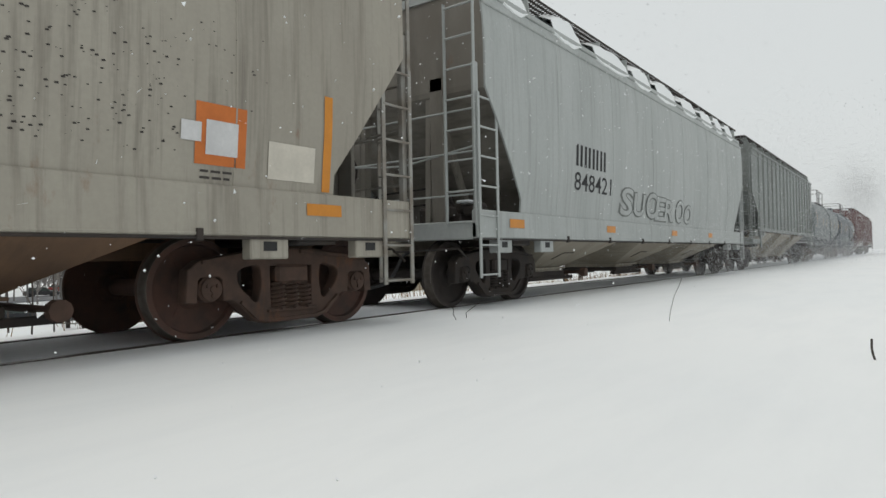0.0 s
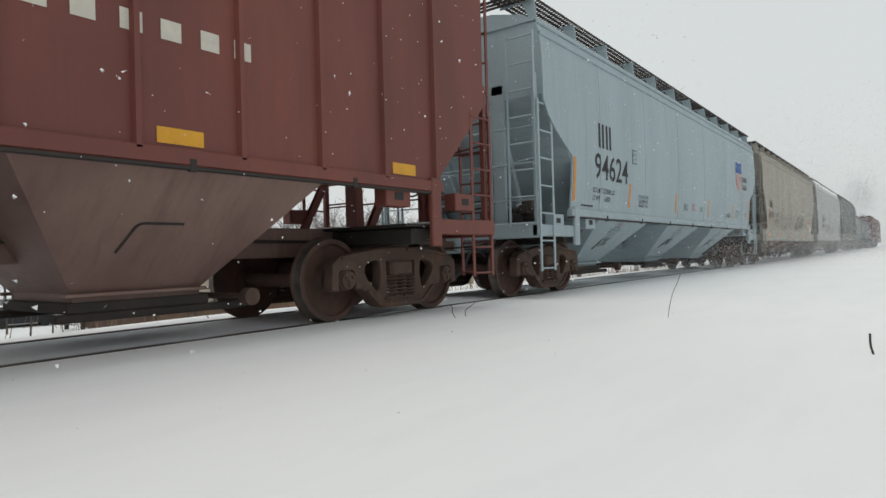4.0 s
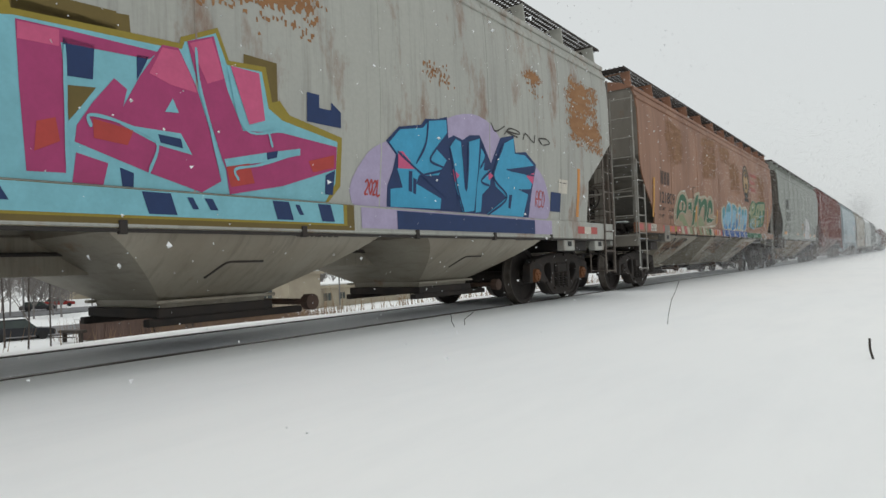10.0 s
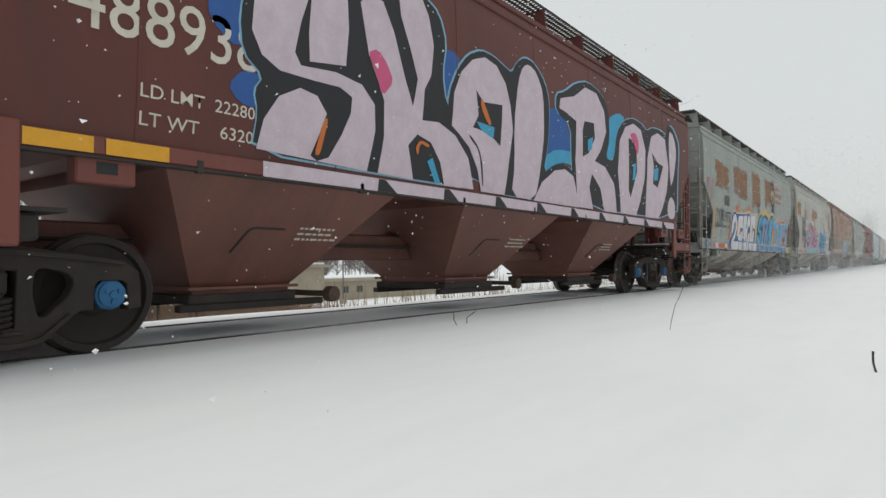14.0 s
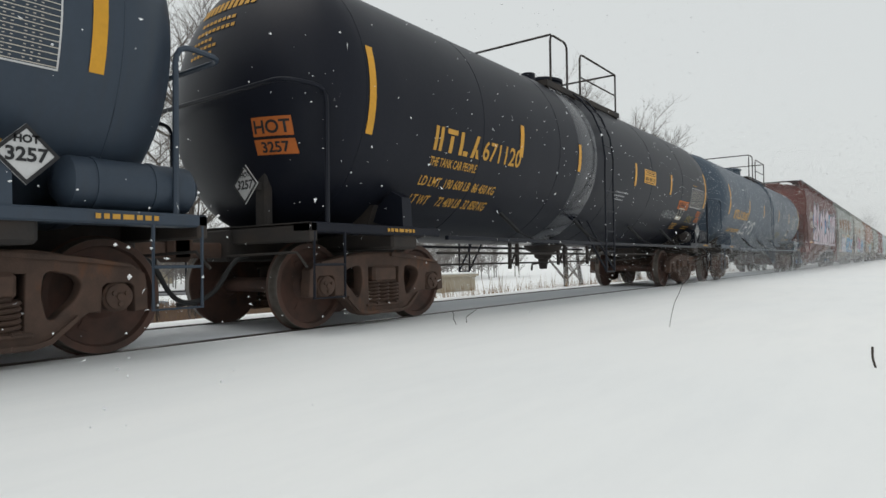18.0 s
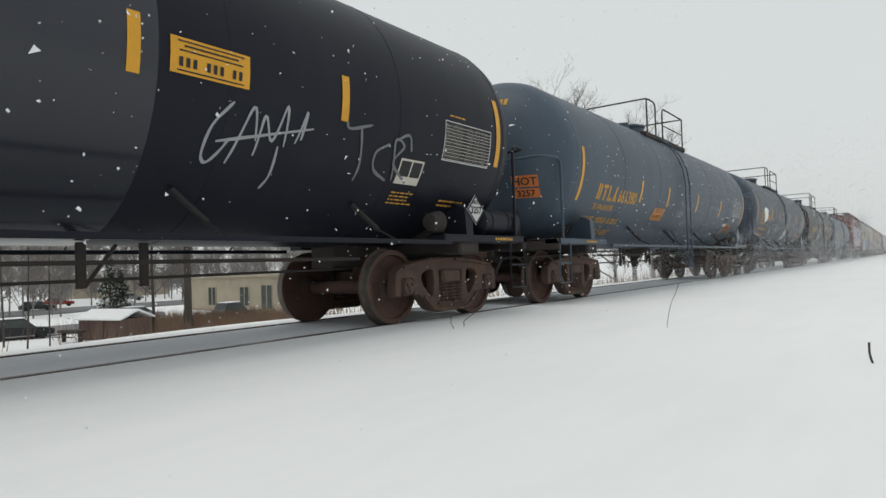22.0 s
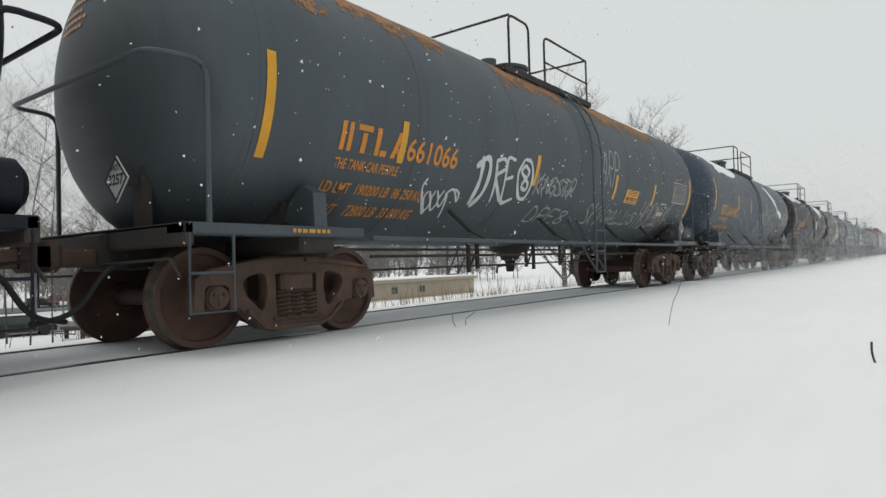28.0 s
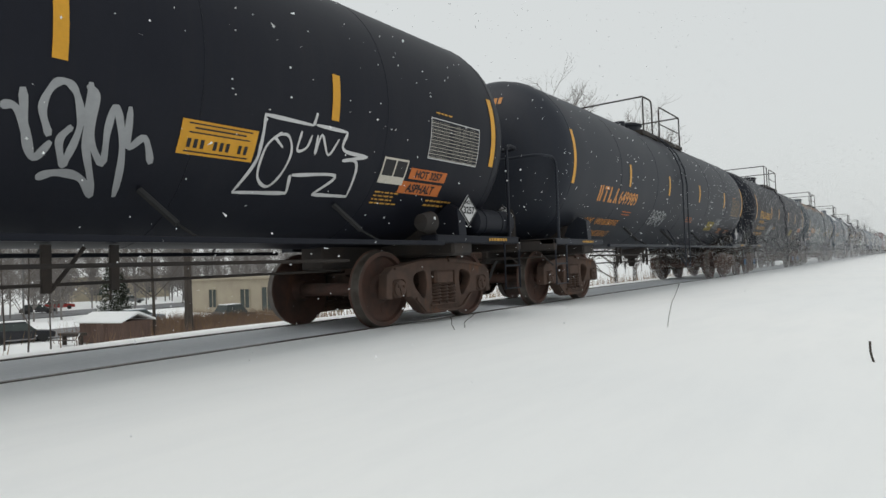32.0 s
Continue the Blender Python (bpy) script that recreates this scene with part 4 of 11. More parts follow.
def tank(number, label, paint, frame_mat=TRUCK_RUST, cap_mat=None, metal=None, stripes=(-6.5, -3.4, -1.46, 1.2, 3.5, 6.45), straps=(), ladder_y=-0.42, reservoir=True, rail_end=True, snow=(), strip_z=2.40):
    car, tc = start_car(number, "tank_car", label, "railway wagon")
    metal = metal or paint
    half, dome = tc + 0.72, 0.85
    end = tc + 1.42
    bm = bmesh.new()
    prof = [(-half - dome * math.sin(a), TANK_R * math.cos(a)) for a in [math.pi / 2 * (1 - i / 9) for i in range(9)]]
    prof[0] = (-half - dome, 0.0)
    prof += [(-half + 2 * half * i / 24, TANK_R) for i in range(25)]
    prof += [(half + dome * math.sin(a), TANK_R * math.cos(a)) for a in [math.pi / 2 * (i + 1) / 9 for i in range(8)]] + [(half + dome, 0.0)]
    lathe(bm, prof, 56, "Y", (0, 0, TANK_Z))
    bmesh.ops.remove_doubles(bm, verts=bm.verts, dist=0.0005)
    part("tank_shell", bm, paint, car)
    # jacket seams
    for y in [-half, half] + [-half + 2 * half * i / 6 for i in range(1, 6)]:
        bm = bmesh.new()
        tube(bm, [(TANK_R * math.cos(a), y, TANK_Z + TANK_R * math.sin(a)) for a in [k * math.tau / 56 for k in range(56)]], 0.004, 4, True)
        part("seam", bm, paint, car)
    for y in straps:
        bm = bmesh.new()
        lathe(bm, [(-0.14, TANK_R), (-0.13, TANK_R + 0.012), (0.13, TANK_R + 0.012), (0.14, TANK_R)], 56, "Y", (0, y, TANK_Z))
        part("strap", bm, metal, car)
    # manway, valve bonnet, platform and rails on top
    bm = bmesh.new()
    lathe(bm, [(TANK_Z + TANK_R - 0.1, 0.36), (TANK_Z + TANK_R + 0.22, 0.36), (TANK_Z + TANK_R + 0.24, 0.40), (TANK_Z + TANK_R + 0.29, 0.40), (TANK_Z + TANK_R + 0.33, 0.30), (TANK_Z + TANK_R + 0.34, 0.0)], 24, "Z", (0, 0.15, 0))
    lathe(bm, [(TANK_Z + TANK_R - 0.1, 0.14), (TANK_Z + TANK_R + 0.25, 0.14), (TANK_Z + TANK_R + 0.27, 0.0)], 14, "Z", (0.1, -0.65, 0))
    part("manway", bm, metal, car)
    zt = TANK_Z + 1.22
    for s in (-1, 1):
        bm = bmesh.new()
        for k in range(5):
            x = s * (0.62 + 0.09 * k)
            box(bm, x - 0.006, -1.62, zt + 0.02, x + 0.006, 1.62, zt + 0.07)
        for i in range(24):
            y = -1.62 + 3.24 * i / 23
            box(bm, s * 0.80 - 0.2, y - 0.006, zt + 0.03, s * 0.80 + 0.2, y + 0.006, zt + 0.05)
        for y in (-1.62, 1.62):
            box(bm, s * 0.80 - 0.22, y - 0.012, zt - 0.03, s * 0.80 + 0.22, y + 0.012, zt + 0.07)
        box(bm, s * 1.0 - 0.012, -1.62, zt - 0.03, s * 1.0 + 0.012, 1.62, zt + 0.07)
        for y in (-1.55, -0.5, 0.5, 1.55):
            slab(bm, [(s * 0.60, zt + 0.02), (s * 1.0, zt + 0.02), (s * 1.0, TANK_Z + tank_x(1.0) - 0.03), (s * 0.60, TANK_Z + tank_x(0.60) - 0.05)], y - 0.02, y + 0.02, "XZ")
        part("platform", bm, UNDER, car, "dark steel grating platform", smooth=False)
        bm = bmesh.new()
        zr = zt + 0.90
        tube(bm, bend([(s * 0.99, -1.45, zt), (s * 0.99, -1.45, zr), (s * 0.99, -0.80, zr), (s * 0.99, -0.80, zt)], 0.14), 0.02, 7)
        tube(bm, [(s * 0.99, -1.42, zr), (0, -1.42, zr)], 0.02, 7)
        part("handrail", bm, UNDER, car, "black tubular safety railing")
        bm = bmesh.new()
        tube(bm, bend([(s * 0.99, -0.25, zt), (s * 0.99, -0.25, zr - 0.04), (s * 0.99, 1.50, zr - 0.04)], 0.14) + [Vector((s * 0.99, 1.50, zt))], 0.02, 7)
        tube(bm, [(s * 0.99, -0.25, zt + 0.42), (s * 0.99, 1.50, zt + 0.42)], 0.016, 7)
        tube(bm, [(s * 0.99, 1.48, zr - 0.04), (0, 1.48, zr - 0.04)], 0.02, 7)
        part("handrail", bm, UNDER, car, "black tubular safety railing")
        # ladder that follows the barrel
        for y in (ladder_y - 0.185, ladder_y + 0.185):
            bm = bmesh.new()
            pts = [(s * 1.60, y, 0.47), (s * 1.60, y, 2.2)] + [(s * (TANK_R + 0.09) * math.cos(a), y, TANK_Z + (TANK_R + 0.09) * math.sin(a)) for a in [radians(d) for d in (0, 15, 30, 44, 54)]]
            tube(bm, pts, 0.017, 6)
            tube(bm, [(s * 1.60, y, 0.49), (s * 1.08, y, 1.42)], 0.018, 6)
            stile = part("ladder_stile", bm, metal, car)
        for x, z in [(1.60, 0.48 + 0.36 * i) for i in range(5)] + [((TANK_R + 0.09) * math.cos(radians(d)), TANK_Z + (TANK_R + 0.09) * math.sin(radians(d))) for d in (8, 21, 34, 47)]:
            rung(stile, metal, (s * x, ladder_y - 0.185, z), (s * x, ladder_y + 0.185, z), 0.013)
        # running rail along the side, on struts from the barrel
        bm = bmesh.new()
        box(bm, min(s * 1.50, s * 1.56), -tc + 0.6, 0.955, max(s * 1.50, s * 1.56), tc - 0.6, 1.005, 0.008)
        part("side_rail", bm, metal, car)
        for y in (-3.1, -0.6, 2.1, 4.2):
            bm = bmesh.new()
            tube(bm, [(s * 1.08, y - 0.22, 1.40), (s * 1.28, y - 0.02, 1.12)], 0.03, 6)
            tube(bm, [(s * 1.28, y - 0.02, 1.12), (s * 1.52, y + 0.02, 0.99)], 0.012, 5)
            part("rail_strut", bm, RUBBER, car)
        # flat end sill wings with their saddle legs
        for e in (-1, 1):
            bm = bmesh.new()
            ys = sorted((e * (tc - 0.6), e * end))
            box(bm, min(s * 1.18, s * 1.44), ys[0], 0.99, max(s * 1.18, s * 1.44), ys[1], 1.09, 0.015)
            part("side_platform", bm, metal, car)
            bm = bmesh.new()
            ys = sorted((e * (tc - 0.10), e * (tc + 0.06)))
            slab(bm, [(s * 1.42, 1.06), (s * 1.30, 1.06), (s * 0.9, 1.18), (s * 1.06, 1.36), (s * 1.24, 1.50), (s * 1.40, 1.42)], ys[0], ys[1], "XZ")
            part("saddle_leg", bm, metal, car)
    # stub sills, bolsters and end gear
    for e in (-1, 1):
        bm = bmesh.new()
        ys = sorted((e * (tc - 1.3), e * (end + 0.05)))
        box(bm, -0.20, ys[0], 0.72, 0.20, ys[1], 1.06, 0.02)
        box(bm, -1.40, e * tc - 0.22, 0.84, 1.40, e * tc + 0.22, 1.02, 0.03)
        ys = sorted((e * (end - 0.09), e * end))
        box(bm, -1.44, ys[0], 0.90, 1.44, ys[1], 1.09, 0.015)
        slab(bm, [(-0.9, 1.02), (0.9, 1.02), (1.05, 1.35), (-1.05, 1.35)], e * tc - 0.14, e * tc + 0.14, "XZ")
        part("end_frame", bm, UNDER, car)
        bm = bmesh.new()
        ys = sorted((e * (tc + 0.4), e * end))
        box(bm, -1.2, ys[0], 1.06, 1.2, ys[1], 1.085)
        part("end_platform", bm, UNDER, car, smooth=False)
        bm = bmesh.new()
        yo = e * (tc + 1.17)
        yr = e * (tc + 1.64)
        tube(bm, bend([(1.40, yo, 1.08), (1.40, yo, 2.42), (1.32, yr, 2.42), (-1.32, yr, 2.42), (-1.40, yo, 2.42), (-1.40, yo, 1.08)], 0.16), 0.024, 7)
        part("end_handrail", bm, metal, car)
        for s in (-1, 1):
            bm = bmesh.new()
            y0, y1 = e * (end - 0.05), e * (end - 0.45)
            tube(bm, [(s * 1.43, y0, 1.0), (s * 1.43, y0, 0.36), (s * 1.43, y1, 0.36), (s * 1.43, y1, 1.0)], 0.016, 6)
            tube(bm, [(s * 1.43, y0, 0.68), (s * 1.43, y1, 0.68)], 0.014, 6)
            part("sill_step", bm, metal, car)
        coupler_parts(car, e * (end - 0.02), e)
    if reservoir:
        bm = bmesh.new()
        yr = tc + 0.92
        lathe(bm, [(yr - 0.55, 0.0), (yr - 0.53, 0.12), (yr - 0.47, 0.19), (yr + 0.42, 0.19), (yr + 0.48, 0.12), (yr + 0.50, 0.0)], 18, "Y", (1.20, 0, 1.29))
        for y in (yr - 0.3, yr + 0.12):
            lathe(bm, [(y - 0.02, 0.198), (y + 0.02, 0.198)], 18, "Y", (1.20, 0, 1.29))
        part("air_reservoir", bm, metal, car)
        bm = bmesh.new()
        lathe(bm, [(tc - 0.75, 0.0), (tc - 0.73, 0.10), (tc - 0.55, 0.14), (tc - 0.5, 0.0)], 14, "Y", (1.30, 0, 1.24))
        tube(bm, bend([(1.30, tc - 0.55, 1.22), (1.2, tc - 0.3, 1.12), (0.8, tc - 0.2, 1.1)], 0.08), 0.018)
        part("control_valve", bm, UNDER, car)
    brake_wheel(car, 0.55, -(end - 0.2), 2.05, -1, UNDER)
    bm = bmesh.new()
    box(bm, 0.46, -(end - 0.10), 1.08, 0.64, -(end - 0.20), 2.0, 0.02)
    part("brake_stand", bm, UNDER, car)
    # bottom outlet and rods under the barrel
    bm = bmesh.new()
    lathe(bm, [(0.52, 0.0), (0.52, 0.07), (0.62, 0.09), (0.72, 0.10), (0.74, 0.16), (0.84, 0.20), (0.90, 0.34), (1.0, 0.40)], 16, "Z", (0, 0.05, 0))
    tube(bm, bend([(0, -0.1, 0.64), (0, -0.42, 0.62), (0, -0.42, 0.50)], 0.06), 0.02, 6)
    part("bottom_outlet", bm, UNDER, car)
    bm = bmesh.new()
    tube(bm, [(0.30, -tc + 1.1, 0.64), (0.30, 0.6, 0.66), (0.30, tc - 1.1, 0.70)], 0.017, 6)
    part("brake_rod", bm, UNDER, car)
    bm = bmesh.new()
    tube(bm, [(0.85, -tc + 1.3, 0.81), (0.85, tc - 1.5, 0.81)], 0.021, 6)
    part("train_line", bm, UNDER, car)
    for k, y in enumerate((-1.75, -1.5, 0.12, 0.40, 1.5, 2.05)):
        bm = bmesh.new()
        box(bm, 0.28, y - 0.04, 0.60 if k % 3 else 0.55, 0.32, y + 0.04, 1.0, 0.006)
        part("hanger", bm, UNDER, car)
        if k in (0, 2, 4):
            bm = bmesh.new()
            tube(bm, [(0.30, y + 0.03, 0.62), (0.30, y + 0.30, 0.98)], 0.02, 5)
            part("hanger_brace", bm, UNDER, car)
    # reflective strips
    for y in stripes:
        zc, hgt = (strip_z + 0.09, 0.92) if abs(y) > tc else (strip_z, 0.45)
        me = flat([[(-0.05, -hgt / 2), (0.05, -hgt / 2), (0.05, hgt / 2), (-0.05, hgt / 2)]])
        onto(car, me, tank_side, y, zc, YELLOW, 0.006, "reflector_strip", "yellow reflective strip")
    for k, (y, z, a, b) in enumerate(snow):
        rng = random.Random(number * 10 + k)
        pts = [(y + a * math.cos(t) * rng.uniform(0.7, 1.15), z + b * math.sin(t) * rng.uniform(0.55, 1.25)) for t in [i * math.tau / 14 for i in range(14)]]
        me = flat([("s", pts)])
        ob = onto(car, me, tank_side, 0, 0, SNOW, 0.012, "snow_patch", "white patch of snow clinging to the barrel")
        if ob:
            ob.modifiers.new("depth", "SOLIDIFY").thickness = 0.03
    for e in (-1, 1):
        WHEELS.extend(truck(car, e * tc, frame_mat, cap_mat))
    return car, tc


def tank_x(x):
    return math.sqrt(TANK_R ** 2 - x * x)


def placard(car, x, y, z, face="side", text="3257", hot=True):
    """A white diamond hazard placard with its black rim and number."""
    bm = bmesh.new()
    r = 0.20
    if face == "side":
        slab(bm, [(y - r, z), (y, z - r), (y + r, z), (y, z + r)], x, x + 0.012)
    else:
        slab(bm, [(x - r, z), (x, z - r), (x + r, z), (x, z + r)], y, y + 0.012, "XZ")
    pl = part("placard", bm, WHITE, car, "white diamond hazard placard with black number", smooth=False)
    m = Matrix(((0, 0, 1, x + 0.016), (1, 0, 0, y), (0, 1, 0, z), (0, 0, 0, 1))) if face == "side" else Matrix(((1, 0, 0, x), (0, 0, -1, y - 0.004), (0, 1, 0, z), (0, 0, 0, 1)))
    rim = flat([[(-r, 0), (0, -r), (r, 0), (0, r)], [(-r + 0.035, 0), (0, -r + 0.035), (r - 0.035, 0), (0, r - 0.035)]])
    rim.transform(m)
    rim.materials.append(BLACK)
    part("placard_rim", rim, None, pl)
    if text:
        t = lettering(text, 0.125, 0.004, align="CENTER")
        t.transform(m @ Matrix.Translation((0, -0.045, 0)))
    else:
        t = flat([[(-0.13, 0.05), (0.13, 0.05), (0.12, 0.066), (-0.12, 0.066)], [(-0.12, -0.066), (0.12, -0.066), (0.13, -0.05), (-0.13, -0.05)]])
        t.transform(m)
    t.materials.append(BLACK)
    part("placard_number", t, None, pl)
    if hot:
        t = lettering("HOT", 0.07, 0.003, align="CENTER")
        t.transform(m @ Matrix.Translation((0, 0.075, 0)))
        t.materials.append(BLACK)
        part("placard_word", t, None, pl)


def plate(car, y, z, w, h, mat, name, label, lean=0.0, side=None, lift=0.006):
    """A thin rectangular sticker or painted panel on the barrel."""
    return onto(car, flat([[(0, 0), (w, 0), (w + lean, h), (lean, h)]]), side or tank_side, y, z, mat, lift, name, label)


def head_y(tc, x, z):
    return tc + 0.72 + 0.85 * math.sqrt(max(0.0, 1 - (x * x + (z - TANK_Z) ** 2) / TANK_R ** 2))


def head_paint(car, tc, shapes, mat, name, label="", lift=0.006, at=(0.0, 0.0)):
    """Flat outlines or lettering laid on the domed trailing head; x to the near side, z up."""
    bm = bmesh.new()
    me = shapes if isinstance(shapes, bpy.types.Mesh) else flat(shapes)
    bm.from_mesh(me)
    bpy.data.meshes.remove(me)
    xs = [v.co.x for v in bm.verts]
    for i in range(1, 6):
        bmesh.ops.bisect_plane(bm, geom=bm.verts[:] + bm.edges[:] + bm.faces[:], plane_co=(min(xs) + (max(xs) - min(xs)) * i / 6, 0, 0), plane_no=(1, 0, 0))
    for v in bm.verts:
        x, z = v.co.x + at[0], v.co.y + at[1]
        v.co = Vector((x, -head_y(tc, x, z) - lift, z))
    part(name, bm, mat, car, label, smooth=False)


def emergency_sign(car, y, z, w=0.85, h=0.36, mat=None, lean=0.0):
    plate(car, y, z, w, h, mat or YELLOW, "emergency_sign", "yellow sign with unreadable black writing", lean)
    rows = []
    for k, (a, b, c, d) in enumerate(((0.08, 0.92, 0.88, 0.92), (0.16, 0.84, 0.75, 0.80), (0.10, 0.90, 0.62, 0.66), (0.08, 0.92, 0.07, 0.11))):
        rows.append([(a * w + lean * c, c * h), (b * w + lean * c, c * h), (b * w + lean * d, d * h), (a * w + lean * d, d * h)])
    for i in range(10):
        if i in (3, 7):
            continue
        u = (0.10 + 0.083 * i) * w
        rows.append([(u + lean * 0.2, 0.2 * h), (u + 0.045 * w + lean * 0.2, 0.2 * h), (u + 0.045 * w + lean * 0.46, 0.46 * h), (u + lean * 0.46, 0.46 * h)])
    onto(car, flat(rows), tank_side, y, z, BLACK, 0.010, "sign_print")


def word_sign(car, text, y, z, w, h, mat, ink):
    plate(car, y, z, w, h, mat, "word_sign", "orange warning sign with black letters")
    me = lettering(text, h * 0.95, 0.004, align="CENTER")
    a, b, c, d = extent(me)
    onto(car, me, tank_side, y + w / 2, z + h * 0.16, ink, 0.010, "sign_word", sx=min(1.0, w * 0.9 / (b - a)))


def inspection_card(car, y, z, w=0.42, h=0.27):
    t = 0.022
    onto(car, flat([[(0, 0), (w, 0), (w, h), (0, h)]]), tank_side, y, z, BLACK, 0.004, "inspection_card", "black card with white rules")
    onto(car, flat([[(0, 0), (w, 0), (w, h), (0, h)], [(t, 0.3 * h), (w * 0.5 - t / 2, 0.3 * h), (w * 0.5 - t / 2, h - t), (t, h - t)], [(w * 0.5 + t / 2, 0.3 * h), (w - t, 0.3 * h), (w - t, h - t), (w * 0.5 + t / 2, h - t)]]), tank_side, y, z, CREAM, 0.007, "card_rules", "white-ruled inspection card")


def small_print(car, y, z, lines, width, height, mat, side=None, seed=1):
    """Rows of tiny writing as broken bars."""
    rng = random.Random(seed)
    out = []
    for i in range(lines):
        u = 0.0
        while u < width * rng.uniform(0.7, 1.0):
            w = rng.uniform(0.03, 0.09)
            out.append([(u, -i * height * 1.7), (u + w, -i * height * 1.7), (u + w, -i * height * 1.7 + height * 0.65), (u, -i * height * 1.7 + height * 0.65)])
            u += w + 0.02
    tagged(onto(car, flat(out), side or tank_side, y, z, mat, 0.005, "small_print"), kind="stuff")


def data_panel(car, y, z, w=0.9, h=0.75, edge=WHITE, ink=CREAM):
    """The black data panel with its ruled white table of unreadable lines."""
    me = flat([[(0, 0), (w, 0), (w, h), (0, h)], [(0.012, 0.012), (w - 0.012, 0.012), (w - 0.012, h - 0.012), (0.012, h - 0.012)]])
    onto(car, me, tank_side, y, z, edge, 0.006, "data_panel", "ruled data table on black")
    rows = []
    for i in range(11):
        zz = 0.03 + (h - 0.08) * i / 10
        rows.append([(0.012, zz - 0.012), (w - 0.012, zz - 0.012), (w - 0.012, zz - 0.006), (0.012, zz - 0.006)])
        for a, b in ((0.03, 0.40), (0.47, 0.60), (0.63, 0.76), (0.79, 0.94)):
            if b < w / 0.9:
                u = a * w
                while u < b * w - 0.04:
                    rows.append([(u, zz + 0.008), (u + 0.016, zz + 0.008), (u + 0.016, zz + 0.014), (u, zz + 0.014)])
                    u += 0.044
    tagged(onto(car, flat(rows), tank_side, y, z, ink, 0.006, "table_rule"), kind="stuff")


def tank_marks(car, tc, number_text, z=2.0, y=-5.62, mat=GOLD, limits=("LD LMT  190 700 LB  86 500 KG", "LT WT     72 300 LB  32 800 KG"), slogan=True, seed=1, hot=False, asphalt=True, panel=None, card=True, placard_text="3257"):
    """Owner's mark as plain bars, the car's number, the slogan, load limits, and the common panels at the leading end."""
    onto(car, flat([[(0.0, 0), (0.06, 0), (0.06, 0.28), (0.0, 0.28)], [(0.10, 0), (0.16, 0), (0.16, 0.28), (0.10, 0.28)], [(0.30, 0), (0.37, 0), (0.37, 0.20), (0.30, 0.20)], [(0.23, 0.22), (0.44, 0.22), (0.44, 0.28), (0.23, 0.28)], [(0.51, 0), (0.58, 0), (0.58, 0.28), (0.51, 0.28)], [(0.60, 0), (0.70, 0), (0.70, 0.06), (0.60, 0.06)], [(0.77, 0), (0.84, 0), (0.93, 0.28), (0.86, 0.28)], [(0.89, 0), (0.96, 0), (0.91, 0.11), (0.87, 0.11)]]), tank_side, y, z, mat, name="owner_mark")
    me = lettering(number_text, 0.34, 0.005)
    a, b, c, d = extent(me)
    onto(car, me, tank_side, y + 1.03, z + 0.01, mat, sx=0.98 / (b - a), name="car_number")
    if slogan:
        me = lettering("THE TANK CAR PEOPLE", 0.14, 0.002)
        a, b, c, d = extent(me)
        onto(car, me, tank_side, y, z - 0.17, mat, sx=0.98 / (b - a))
    for i, ln in enumerate(limits):
        me = lettering(ln, 0.15, 0.002)
        a, b, c, d = extent(me)
        onto(car, me, tank_side, y - 0.06, z - 0.40 - 0.21 * i, mat, sx=1.66 / (b - a))
    data_panel(car, 5.18, 1.99, 1.03, 0.48, panel or WHITE, panel or CREAM)
    small_print(car, 5.28, 2.53, 1, 0.35, 0.03, mat, seed=seed)
    if card:
        inspection_card(car, 4.46, 1.66)
    small_print(car, 4.50, 1.56, 4, 0.45, 0.022, mat, seed=seed + 1)
    small_print(car, 5.45, 1.52, 2, 0.55, 0.03, mat, seed=seed + 2)
    if asphalt:
        word_sign(car, "ASPHALT", 4.87, 1.56, 0.72, 0.15, ORANGE_SPRAY, BLACK)
        plate(car, 5.45, 1.83, 0.24, 0.10, CREAM, "paper_label", "cream paper label")
    placard(car, 1.40, tc + 0.14, 1.42, text=placard_text, hot=bool(placard_text))
    for y2 in (tc + 0.55, -(tc + 0.35)):
        small_print(car, y2, 1.025, 1, 0.62, 0.055, GOLD, lambda z_: 1.445, seed + 3)
    # marks on the trailing head
    for k, (x0, w, zz, h2, n) in enumerate(((-0.42, 0.95, 3.44, 0.12, 11), (-0.30, 0.62, 3.30, 0.04, 8), (-0.36, 0.70, 3.20, 0.04, 9), (-0.40, 0.40, 3.10, 0.035, 5), (-0.40, 0.50, 3.02, 0.035, 6), (-0.42, 0.46, 2.94, 0.035, 6))):
        head_paint(car, tc, [[(x0 + w * i / n, zz), (x0 + w * (i + 0.7) / n, zz), (x0 + w * (i + 0.7) / n, zz + h2), (x0 + w * i / n, zz + h2)] for i in range(n)], mat, "head_lettering")
    xx, zz = 0.55, 1.50
    if number_text in ("671120", "671153", "661066", "649989"):
        placard(car, xx, -head_y(tc, xx, zz) - 0.22, zz, "end")
    bm = bmesh.new()
    box(bm, xx - 0.03, -head_y(tc, xx, zz) - 0.205, zz - 0.04, xx + 0.03, -head_y(tc, xx, zz) + 0.10, zz + 0.04)
    part("placard_bracket", bm, UNDER, car, smooth=False)
    if hot:
        for txt, z3, h3 in (("HOT", 1.98, 0.19), ("3257", 1.80, 0.15)):
            head_paint(car, tc, [[(0.62, z3), (1.04, z3), (1.04, z3 + h3), (0.62, z3 + h3)]], ORANGE_SPRAY, "head_sign", "orange warning sign with black letters")
            t = lettering(txt, h3 * 0.95, 0.004, align="CENTER")
            head_paint(car, tc, t, BLACK, "sign_word", lift=0.010, at=(0.83, z3 + h3 * 0.16))


